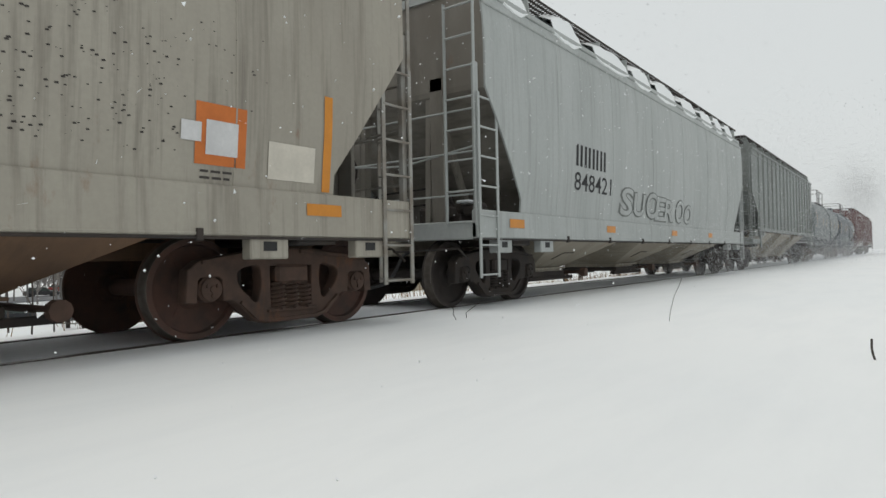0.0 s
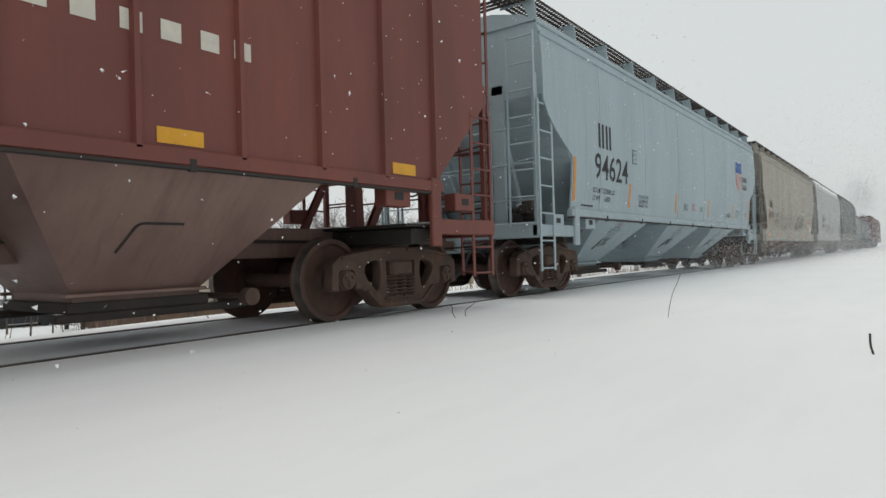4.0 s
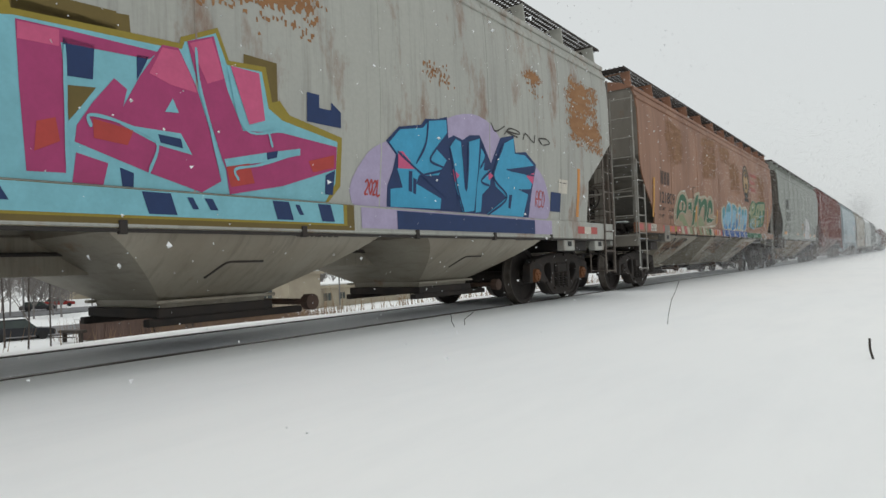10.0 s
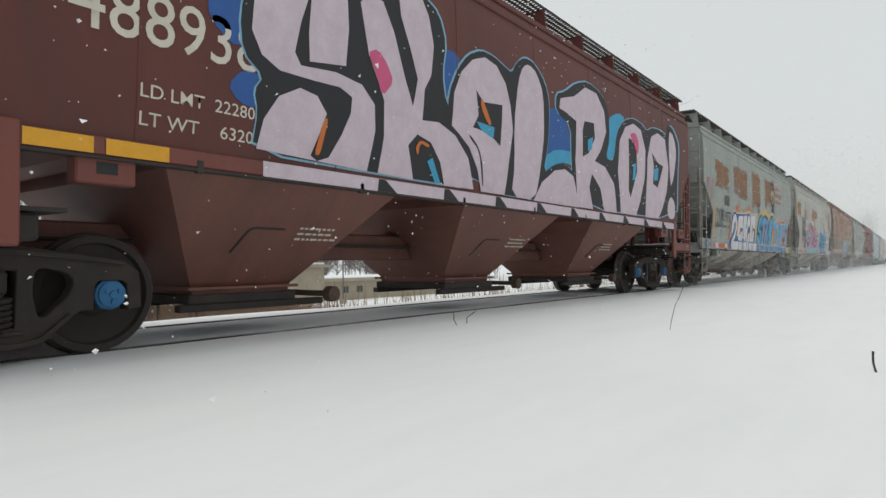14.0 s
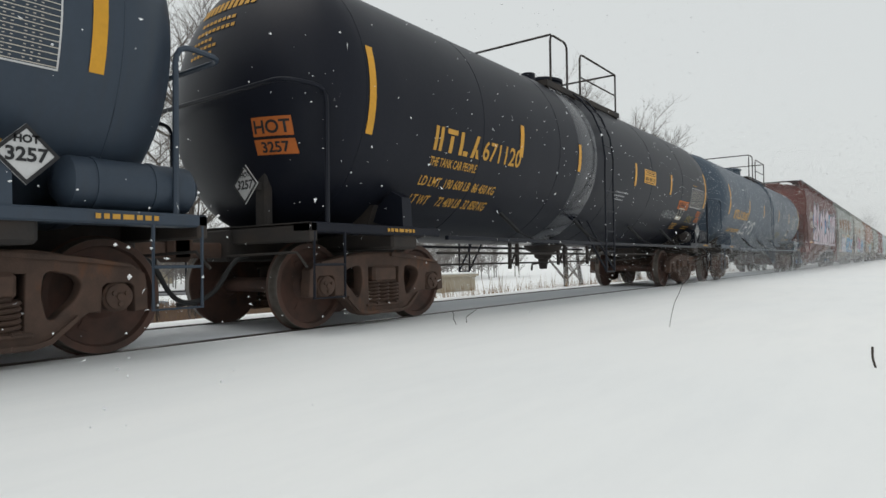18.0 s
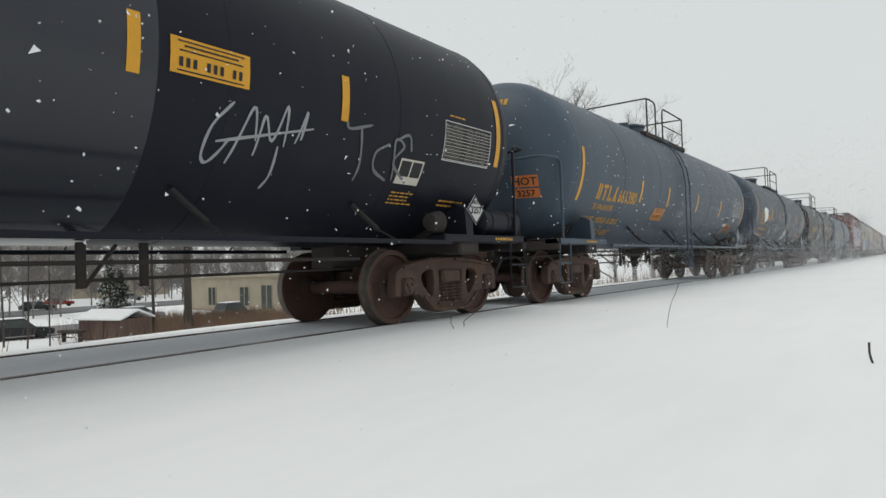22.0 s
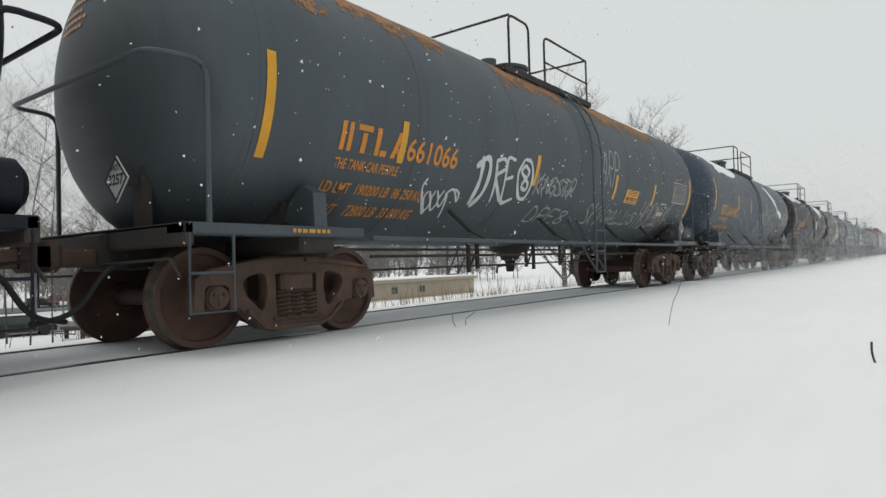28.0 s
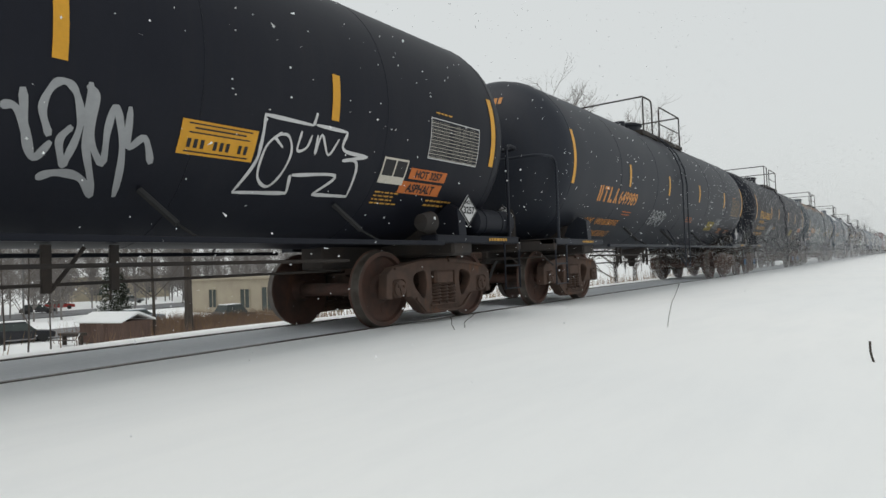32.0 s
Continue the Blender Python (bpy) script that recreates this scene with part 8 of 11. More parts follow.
    shape(car, side, ORANGE_SPRAY, 0.0040, [(-1.84, 2.28), (-1.70, 2.54), (-1.58, 2.48), (-1.50, 2.36), (-1.36, 2.24), (-1.54, 2.27)], "orange sprayed cloud")
    shape(car, side, ORANGE_SPRAY, 0.0040, [(-3.32, 2.36), (-3.27, 2.42), (-3.20, 2.36), (-3.19, 2.30), (-3.27, 2.28)], "orange sprayed cloud")
    shape(car, side, ORANGE_SPRAY, 0.0040, [(-2.28, 2.36), (-2.19, 2.42), (-2.13, 2.36), (-2.18, 2.30), (-2.26, 2.30)], "orange sprayed cloud")
    shape(car, side, ORANGE_SPRAY, 0.0040, [(-1.96, 2.37), (-1.90, 2.43), (-1.84, 2.39), (-1.87, 2.33), (-1.95, 2.33)], "orange sprayed cloud")
    shape(car, side, ORANGE_SPRAY, 0.0040, [(-1.36, 2.42), (-1.30, 2.47), (-1.23, 2.42), (-1.26, 2.37), (-1.34, 2.37)], "orange sprayed cloud")
    shape(car, side, CREAM_SPRAY, 0.0055, [(-4.14, 1.31), (-4.27, 1.31), (-4.07, 1.41), (-3.96, 1.48), (-4.12, 1.53), (-4.13, 1.69), (-4.11, 1.88), (-4.03, 2.06), (-3.90, 2.18), (-3.72, 2.24), (-3.54, 2.24), (-3.32, 2.17), (-3.29, 2.20), (-2.43, 2.24), (-1.87, 2.29), (-1.69, 2.35), (-1.52, 2.33), (-1.42, 2.27), (-0.37, 2.33), (-0.27, 1.31)], "cream edge sprayed round the letters", smooth=False)
    shape(car, side, DEEP_BLUE, 0.0070, [(-4.08, 1.31), (-4.10, 1.31), (-4.21, 1.32), (-4.04, 1.39), (-3.86, 1.48), (-4.09, 1.55), (-4.10, 1.68), (-4.07, 1.85), (-4.01, 2.02), (-3.90, 2.14), (-3.74, 2.19), (-3.58, 2.20), (-3.43, 2.16), (-3.30, 2.11), (-3.28, 2.15), (-2.43, 2.19), (-2.05, 2.21), (-1.89, 2.21), (-1.73, 2.28), (-1.58, 2.27), (-1.46, 2.20), (-1.37, 2.20), (-0.51, 2.26), (-0.53, 1.90), (-0.44, 1.31)], "blue backing of graffiti letters", smooth=False)
    shape(car, side, WHITE, 0.0100, [(-3.96, 1.54), (-3.98, 1.67), (-3.96, 1.85), (-3.89, 2.00), (-3.77, 2.11), (-3.64, 2.13), (-3.49, 2.09), (-3.37, 1.99), (-3.28, 1.89), (-3.27, 1.74), (-3.31, 1.58), (-3.42, 1.42), (-3.53, 1.31), (-3.92, 1.31), (-3.73, 1.40), (-3.58, 1.51), (-3.48, 1.65), (-3.47, 1.77), (-3.52, 1.88), (-3.60, 1.92), (-3.68, 1.85), (-3.74, 1.71), (-3.75, 1.51)], "white graffiti letter outlined in blue")
    shape(car, side, CREAM_SPRAY, 0.0100, [(-3.71, 1.58), (-3.70, 1.71), (-3.65, 1.81), (-3.61, 1.80), (-3.61, 1.73), (-3.66, 1.63)])
    shape(car, side, WHITE, 0.0100, [(-3.15, 2.09), (-2.49, 2.13), (-2.49, 1.75), (-2.87, 1.73), (-2.87, 1.50), (-2.53, 1.68), (-2.53, 1.34), (-2.89, 1.34), (-3.15, 1.48), (-3.17, 1.87)], "white graffiti letter outlined in blue", smooth=False)
    shape(car, side, ORANGE_SPRAY, 0.0100, [(-2.84, 1.70), (-2.65, 1.71), (-2.84, 1.54)], smooth=False)
    shape(car, side, WHITE, 0.0100, [(-2.43, 2.14), (-1.93, 2.17), (-1.97, 1.87), (-2.05, 1.84), (-2.04, 1.55), (-2.00, 1.34), (-2.16, 1.33), (-2.22, 1.44), (-2.38, 1.44), (-2.40, 1.33), (-2.51, 1.34), (-2.47, 1.65), (-2.43, 1.88)], "white graffiti letter outlined in blue", hole=[(-2.31, 1.80), (-2.33, 1.46), (-2.24, 1.47)], smooth=False)
    shape(car, side, WHITE, 0.0105, [(-2.03, 1.75), (-1.90, 1.79), (-1.87, 2.00), (-1.79, 2.13), (-1.66, 2.19), (-1.53, 2.18), (-1.45, 2.05), (-1.44, 1.83), (-1.61, 1.82), (-1.70, 1.82), (-1.76, 1.74), (-1.80, 1.58), (-1.77, 1.34), (-1.65, 1.34), (-1.64, 1.60), (-1.42, 1.61), (-1.38, 1.37), (-1.47, 1.31), (-1.89, 1.31), (-1.99, 1.45), (-2.04, 1.60)], "white graffiti letter outlined in blue", smooth=False)
    shape(car, side, ORANGE_SPRAY, 0.0100, [(-1.77, 1.72), (-1.72, 1.74), (-1.68, 1.59), (-1.70, 1.37), (-1.74, 1.34), (-1.78, 1.53)])
    shape(car, side, WHITE, 0.0100, [(-1.39, 2.19), (-0.59, 2.24), (-0.59, 1.78), (-1.02, 1.81), (-1.07, 1.83), (-1.06, 1.54), (-0.88, 1.71), (-0.69, 1.72), (-0.68, 1.35), (-1.13, 1.35), (-1.30, 1.32), (-1.37, 1.62), (-1.37, 1.91)], "white graffiti letter outlined in blue", smooth=False)
    shape(car, side, DULL_YELLOW, 0.0042, [(-0.23, 2.01), (-0.04, 2.20), (0.07, 2.35), (0.24, 2.46), (0.42, 2.48), (0.57, 2.39), (0.67, 2.45), (0.94, 2.55), (1.15, 2.53), (1.32, 2.62), (1.44, 2.58), (1.52, 2.40), (1.67, 2.49), (1.91, 2.46), (2.00, 2.31), (2.16, 2.50), (2.37, 2.55), (2.61, 2.48), (2.80, 2.38), (2.81, 2.08), (2.71, 1.81), (2.89, 1.47), (2.47, 1.31), (-0.17, 1.31), (-0.32, 1.61)], "dull yellow sprayed cloud")
    shape(car, side, BLACK, 0.0085, [(-0.16, 1.31), (-0.21, 1.55), (-0.26, 1.81), (-0.14, 2.05), (0.07, 2.24), (0.40, 2.36), (0.55, 2.31), (0.66, 2.23), (0.84, 2.33), (1.05, 2.36), (1.17, 2.32), (1.27, 2.38), (1.42, 2.35), (1.56, 2.27), (1.68, 2.31), (1.84, 2.19), (1.94, 2.13), (2.08, 2.32), (2.30, 2.40), (2.61, 2.42), (2.75, 2.31), (2.76, 2.07), (2.65, 1.80), (2.73, 1.68), (2.64, 1.31), (0.91, 1.31), (0.58, 1.31)], "black backing of blue letters", smooth=False)
    shape(car, side, CYAN, 0.0115, [(0.10, 2.20), (0.40, 2.30), (0.58, 2.26), (0.51, 1.93), (0.33, 1.84), (0.31, 2.07), (0.17, 1.99), (0.16, 1.82), (0.58, 1.76), (0.61, 1.55), (0.47, 1.31), (0.04, 1.31), (-0.10, 1.35), (-0.10, 1.58), (0.08, 1.59), (0.09, 1.45), (0.30, 1.60), (0.29, 1.65), (-0.10, 1.76), (-0.12, 1.92), (-0.03, 2.07)], "bright blue graffiti letter outlined in black", smooth=False)
    shape(car, side, SKY_BLUE, 0.0115, [(0.62, 2.21), (0.84, 2.23), (0.89, 2.31), (1.03, 2.33), (1.09, 2.26), (1.23, 2.26), (1.35, 2.21), (1.24, 2.06), (0.99, 1.95), (0.97, 1.66), (0.93, 1.31), (0.64, 1.31), (0.73, 1.64), (0.74, 1.96), (0.64, 1.98)], "bright blue graffiti letter outlined in black", smooth=False)
    shape(car, side, SKY_BLUE, 0.0118, [(1.24, 1.91), (1.32, 2.14), (1.45, 2.22), (1.71, 2.27), (1.81, 2.13), (1.73, 1.92), (1.57, 1.71), (1.80, 1.61), (1.71, 1.33), (1.54, 1.32), (1.51, 1.59), (1.44, 1.54), (1.41, 1.32), (1.12, 1.32), (1.19, 1.68)], "bright blue graffiti letter outlined in black", hole=[(1.47, 2.05), (1.59, 2.10), (1.54, 1.94), (1.43, 1.83)], smooth=False)
    shape(car, side, CYAN, 0.0115, [(1.81, 1.69), (1.93, 1.98), (2.09, 2.24), (2.31, 2.33), (2.42, 2.30), (2.32, 2.06), (2.19, 1.93), (2.52, 2.37), (2.71, 2.34), (2.68, 2.15), (2.51, 1.87), (2.42, 1.74), (2.65, 1.70), (2.63, 1.50), (2.49, 1.31), (1.94, 1.31), (1.84, 1.45), (1.98, 1.58)], "bright blue graffiti letter outlined in black", hole=[(2.05, 1.49), (2.23, 1.60), (2.23, 1.42), (2.10, 1.39)], smooth=False)
    shape(car, side, DULL_YELLOW, 0.0045, [(2.49, 1.31), (2.61, 1.65), (2.70, 1.83), (2.95, 1.87), (3.09, 1.83), (3.16, 1.31)], "dull yellow sprayed cloud")
    shape(car, side, DULL_YELLOW, 0.0045, [(3.47, 2.24), (3.59, 2.41), (3.76, 2.41), (3.87, 2.35), (4.03, 2.21), (3.70, 2.19)], "dull yellow sprayed cloud")
    shape(car, side, DULL_YELLOW, 0.0045, [(4.68, 2.23), (4.90, 2.41), (5.19, 2.44), (5.25, 2.25)], "dull yellow sprayed cloud")
    shape(car, side, DULL_YELLOW, 0.0045, [(2.74, 2.28), (2.79, 2.37), (2.95, 2.37), (3.09, 2.32)], "dull yellow sprayed cloud")
    shape(car, side, RED_SPRAY, 0.0085, [(2.67, 1.86), (2.64, 2.01), (2.79, 2.32), (3.69, 2.23), (4.07, 2.24), (4.11, 2.15), (4.25, 2.25), (5.15, 2.31), (5.22, 2.19), (5.37, 2.34), (5.79, 2.39), (5.96, 2.31), (5.96, 2.09), (5.93, 1.64), (5.93, 1.31), (5.04, 1.31), (3.62, 1.31), (2.97, 1.31), (3.00, 1.88)], "red backing of blue letters", smooth=False)
    shape(car, side, WHITE, 0.0112, [(2.73, 2.21), (2.84, 2.27), (3.66, 2.23), (3.64, 1.94), (3.37, 1.91), (3.42, 1.31), (3.16, 1.31), (3.13, 1.94), (2.79, 1.96)], "white edge of a graffiti letter", smooth=False)
    shape(car, side, CYAN, 0.0132, [(2.77, 2.19), (2.87, 2.25), (3.61, 2.20), (3.59, 1.93), (3.35, 1.91), (3.40, 1.33), (3.16, 1.34), (3.13, 1.94), (2.82, 1.96)], "bright blue graffiti letter", smooth=False)
    shape(car, side, WHITE, 0.0112, [(3.69, 2.16), (4.00, 2.19), (4.05, 1.77), (4.22, 2.20), (4.60, 2.22), (4.58, 1.78), (4.36, 1.31), (4.16, 1.31), (4.11, 1.63), (3.97, 1.31), (3.77, 1.31), (3.61, 1.31), (3.66, 1.76)], "white edge of a graffiti letter", smooth=False)
    shape(car, side, CYAN, 0.0132, [(3.72, 2.13), (4.00, 2.17), (4.05, 1.77), (4.21, 2.17), (4.55, 2.18), (4.53, 1.78), (4.34, 1.31), (4.16, 1.31), (4.11, 1.63), (3.98, 1.31), (3.79, 1.32), (3.65, 1.34), (3.69, 1.76)], "bright blue graffiti letter", smooth=False)
    shape(car, side, WHITE, 0.0112, [(4.66, 2.23), (5.11, 2.22), (5.05, 1.96), (4.82, 1.94), (4.79, 1.77), (5.02, 1.78), (5.03, 1.61), (4.80, 1.64), (4.79, 1.40), (5.13, 1.39), (5.05, 1.31), (4.57, 1.31), (4.61, 1.84)], "white edge of a graffiti letter", smooth=False)
    shape(car, side, CYAN, 0.0132, [(4.67, 2.20), (5.08, 2.19), (5.03, 1.95), (4.82, 1.93), (4.80, 1.77), (5.00, 1.78), (5.01, 1.62), (4.81, 1.64), (4.79, 1.42), (5.10, 1.42), (5.03, 1.31), (4.60, 1.31), (4.63, 1.84)], "bright blue graffiti letter", smooth=False)
    shape(car, side, WHITE, 0.0112, [(5.17, 2.10), (5.32, 2.26), (5.55, 2.36), (5.87, 2.31), (5.89, 2.06), (5.62, 1.99), (5.52, 2.06), (5.43, 1.96), (5.78, 1.81), (5.86, 1.57), (5.73, 1.31), (5.52, 1.31), (5.49, 1.54), (5.24, 1.69), (5.14, 1.91)], "white edge of a graffiti letter", smooth=False)
    shape(car, side, CYAN, 0.0132, [(5.20, 2.09), (5.34, 2.24), (5.54, 2.32), (5.83, 2.28), (5.85, 2.05), (5.61, 1.98), (5.52, 2.05), (5.44, 1.95), (5.75, 1.81), (5.83, 1.58), (5.71, 1.31), (5.52, 1.31), (5.49, 1.56), (5.26, 1.70), (5.17, 1.91)], "bright blue graffiti letter", smooth=False)
    shape(car, side, DULL_YELLOW, 0.0118, [(3.44, 1.80), (3.53, 1.79), (3.51, 1.37), (3.46, 1.39)], smooth=False)
    shape(car, side, DULL_YELLOW, 0.0118, [(4.82, 1.90), (5.01, 1.88), (5.00, 1.75), (4.83, 1.76)], smooth=False)
    shape(car, side, DULL_YELLOW, 0.0118, [(4.84, 1.55), (5.02, 1.55), (5.07, 1.39), (4.87, 1.38)], smooth=False)
    plate(car, -4.32, 1.05, 0.28, 0.245, DEEP_BLUE, "graffiti", "blue sprayed band", 0, lambda z: sx, 0.007)
    plate(car, -4.04, 1.05, 3.64, 0.245, WHITE, "graffiti", "white sprayed band", 0, lambda z: sx, 0.009)
    for y, a, b in ((-3.05, 0.04, -0.10), (-2.62, 0.10, -0.06), (-2.48, 0.05, 0.10), (-1.98, 0.05, 0.06), (-1.72, 0.09, 0.16), (-1.30, 0.05, 0.14), (-0.98, 0.06, -0.10)):
        onto(car, flat([[(b, 0), (b + a, 0), (a, 0.245), (0, 0.245)]]), lambda z: sx, y, 1.05, DEEP_BLUE, 0.013, "graffiti")
    plate(car, -0.2, 1.05, 6.1, 0.20, MID_CYAN, "graffiti", "blue sprayed band", 0, lambda z: sx, 0.002)
    for k in range(7):
        onto(car, flat([[(0, 0), (0.07, 0), (0.02, 0.2), (-0.05, 0.2)]]), lambda z: sx, 0.4 + 0.86 * k, 1.05, RED, 0.006, "graffiti")
    plate(car, 5.95, 1.05, 1.05, 0.20, YELLOW_SPRAY, "graffiti", "yellow sprayed band", 0, lambda z: sx, 0.006)
    tag(car, lambda z: sx, "SKEM", 6.35, 6.9, 1.09, 1.23, NAVY, 0.016, 8, 0.3, 0.012)
    tag(car, side, "CULT", 5.76, 6.45, 2.28, 2.55, RED, 0.035, 9, 0.12)
    plate(car, 5.06, 1.50, 0.52, 0.14, BLACK, "stencil_panel", "black panel with white stencil", 0, side, 0.036)
    words(car, side, "BLT 12-98", 5.10, 5.54, 1.535, 1.61, CREAM, 0.002, 0.039)
    tag(car, side, "SOB", -0.35, 0.1, 2.35, 2.7, BLACK, 0.02, 10, 0.3)
    tag(car, lambda z: sx, "REVR", -7.0, -6.3, 1.07, 1.24, BLUE, 0.02, 11, 0.3)
    emblem(car, side, 2.62, 3.22, 1.05, 1.12)
    for i in range(3):
        mark_bars(car, side, (8, 7, 7)[i], 3.3, (4.6, 4.3, 4.45)[i], 3.46 - 0.26 * i, 3.60 - 0.26 * i, RED)
    words(car, low, "4855 CU FT", -1.3, -0.5, 0.98, 1.06, DARK_TAG)

    car, side, tc = hopper(7, "red-brown covered hopper car with huge pink graffiti letters", OXIDE, OXIDE_LOW, end_mat=OXIDE_END, grab=OXIDE_END, sill_mat=OXIDE_END, bottom=1.52, neck=2.9, knee=1.62, frame_mat=TRUCK_DARK, cap_mat=BLUE_CAP, seams=7)
    both = lambda z: max(side(z), side(1.52) + 0.052) if z < 1.56 else side(z)
    mark_bars(car, side, 4, -6.26, -5.11, 2.75, 3.12, CREAM)
    words(car, side, "488938", -6.23, -4.74, 2.26, 2.64, CREAM)
    words(car, side, "LD LMT  222800", -5.74, -4.70, 1.88, 1.98, CREAM)
    words(car, side, "LT WT    63200", -5.74, -4.70, 1.68, 1.78, CREAM)
    strip(car, both, -6.48, 1.43, 1.54, YELLOW, 0.42)
    strip(car, both, -5.98, 1.43, 1.54, YELLOW, 0.45)
    tag(car, side, "SILLY", -7.0, -5.7, 3.15, 3.65, WHITE, 0.02, 5, 0.5)
    tag(car, side, "WAYLY", -6.8, -5.75, 2.65, 3.0, WHITE, 0.02, 6, 0.5)
    shape(car, side, BLUE, 0.0040, [(-5.23, 2.82), (-5.13, 2.97), (-4.91, 3.04), (-4.85, 2.66), (-4.94, 2.41), (-5.22, 2.59)], "blue sprayed burst")
    shape(car, side, BLUE, 0.0040, [(-5.04, 2.12), (-4.90, 2.28), (-4.70, 2.26), (-4.75, 1.97), (-4.94, 2.00)], "blue sprayed burst")
    shape(car, side, BLUE, 0.0040, [(-2.29, 3.11), (-2.04, 3.21), (-1.83, 3.14), (-1.94, 2.72), (-2.08, 2.31), (-2.24, 2.68)], "blue sprayed burst")
    shape(car, side, BLUE, 0.0040, [(0.31, 2.93), (0.81, 3.10), (1.10, 2.80), (1.23, 2.32), (0.69, 2.15), (0.28, 2.06)], "blue sprayed burst")
    shape(car, side, CYAN, 0.0045, [(0.33, 2.26), (0.66, 2.41), (1.25, 2.45), (1.28, 2.23), (0.82, 2.24), (0.28, 2.00)], "cyan sprayed drip")
    shape(car, side, CYAN, 0.0045, [(2.68, 3.24), (3.16, 3.44), (3.54, 3.41), (3.14, 2.91), (2.90, 2.41), (2.57, 2.52)], "cyan sprayed drip")
    shape(car, side, SKY, 0.0050, [(-4.81, 1.61), (-4.76, 1.95), (-4.81, 2.13), (-4.72, 2.25), (-4.93, 2.41), (-4.96, 2.72), (-4.86, 3.07), (-4.73, 3.38), (-4.51, 3.63), (-4.31, 3.74), (-4.11, 3.77), (-3.93, 3.65), (-3.70, 3.62), (-3.57, 3.48), (-3.38, 3.54), (-3.13, 3.52), (-3.09, 3.69), (-2.92, 3.82), (-2.68, 3.84), (-2.52, 3.70), (-2.24, 3.58), (-2.11, 3.26), (-2.19, 2.89), (-2.12, 2.55), (-1.84, 2.33), (-1.35, 1.59), (-3.29, 1.59)], "pale blue halo round the letters")
    shape(car, side, BLACK, 0.0075, [(-4.79, 1.63), (-4.75, 1.96), (-4.79, 2.13), (-4.70, 2.26), (-4.91, 2.41), (-4.94, 2.72), (-4.85, 3.06), (-4.71, 3.37), (-4.50, 3.61), (-4.30, 3.72), (-4.10, 3.75), (-3.93, 3.63), (-3.70, 3.59), (-3.57, 3.46), (-3.39, 3.52), (-3.14, 3.50), (-3.10, 3.66), (-2.94, 3.80), (-2.71, 3.81), (-2.54, 3.68), (-2.27, 3.56), (-2.14, 3.24), (-2.22, 2.88), (-2.15, 2.55), (-1.88, 2.33), (-1.40, 1.61), (-3.30, 1.61)], "black backing of graffiti letters")
    shape(car, side, SKY, 0.0054, [(-2.16, 2.30), (-2.12, 2.69), (-1.94, 3.02), (-1.72, 3.25), (-1.42, 3.39), (-1.11, 3.39), (-0.84, 3.32), (-0.66, 3.28), (-0.52, 3.45), (-0.28, 3.60), (0.01, 3.58), (0.33, 3.37), (0.47, 3.09), (0.42, 2.48), (0.30, 2.00), (0.64, 2.17), (1.00, 2.23), (1.49, 2.07), (1.68, 1.58), (-1.47, 1.59)], "pale blue halo round the letters")
    shape(car, side, BLACK, 0.0081, [(-2.13, 2.30), (-2.09, 2.68), (-1.91, 3.01), (-1.70, 3.23), (-1.40, 3.37), (-1.10, 3.37), (-0.83, 3.30), (-0.65, 3.26), (-0.53, 3.43), (-0.29, 3.57), (0.00, 3.56), (0.32, 3.34), (0.45, 3.07), (0.41, 2.48), (0.28, 2.00), (0.62, 2.17), (0.97, 2.23), (1.45, 2.07), (1.64, 1.59), (-1.46, 1.60)], "black backing of graffiti letters")
    shape(car, side, SKY, 0.0050, [(0.62, 2.99), (0.63, 3.27), (0.93, 3.37), (1.34, 3.60), (1.85, 3.74), (2.44, 3.65), (2.72, 3.35), (2.75, 2.88), (2.56, 2.52), (2.93, 2.52), (3.09, 3.06), (3.44, 3.37), (3.97, 3.50), (4.50, 3.46), (4.71, 3.37), (5.08, 3.51), (5.69, 3.54), (6.05, 3.46), (6.24, 3.78), (6.63, 3.70), (6.98, 3.38), (6.81, 2.61), (6.87, 1.63), (1.37, 1.58), (1.16, 2.32), (1.14, 2.88)], "pale blue halo round the letters")
    shape(car, side, BLACK, 0.0075, [(0.66, 2.98), (0.67, 3.26), (0.96, 3.35), (1.37, 3.58), (1.87, 3.72), (2.45, 3.63), (2.73, 3.34), (2.76, 2.87), (2.57, 2.52), (2.94, 2.51), (3.09, 3.05), (3.44, 3.35), (3.95, 3.48), (4.48, 3.44), (4.69, 3.35), (5.04, 3.48), (5.64, 3.52), (5.99, 3.44), (6.18, 3.75), (6.55, 3.67), (6.90, 3.35), (6.74, 2.60), (6.79, 1.65), (1.40, 1.60), (1.19, 2.32), (1.18, 2.87)], "black backing of graffiti letters")
    shape(car, side, PINK, 0.0110, [(-4.75, 1.65), (-4.69, 1.91), (-4.54, 2.13), (-4.31, 2.25), (-4.11, 2.22), (-3.99, 2.08), (-4.08, 1.86), (-4.16, 1.67), (-4.08, 1.63), (-3.94, 1.68), (-3.79, 1.92), (-3.68, 2.14), (-3.67, 2.30), (-3.83, 2.36), (-4.16, 2.35), (-4.54, 2.35), (-4.73, 2.44), (-4.83, 2.62), (-4.80, 2.95), (-4.67, 3.28), (-4.49, 3.50), (-4.29, 3.60), (-4.09, 3.62), (-3.86, 3.50), (-3.74, 3.29), (-3.72, 2.95), (-3.76, 2.58), (-4.21, 2.51), (-4.22, 2.77), (-4.18, 3.20), (-4.31, 2.84), (-4.38, 2.55), (-4.31, 2.45), (-3.89, 2.49), (-3.54, 2.45), (-3.35, 2.29), (-3.33, 2.03), (-3.42, 1.61), (-3.80, 1.62)], "pale pink graffiti letter outlined in black", smooth=False)
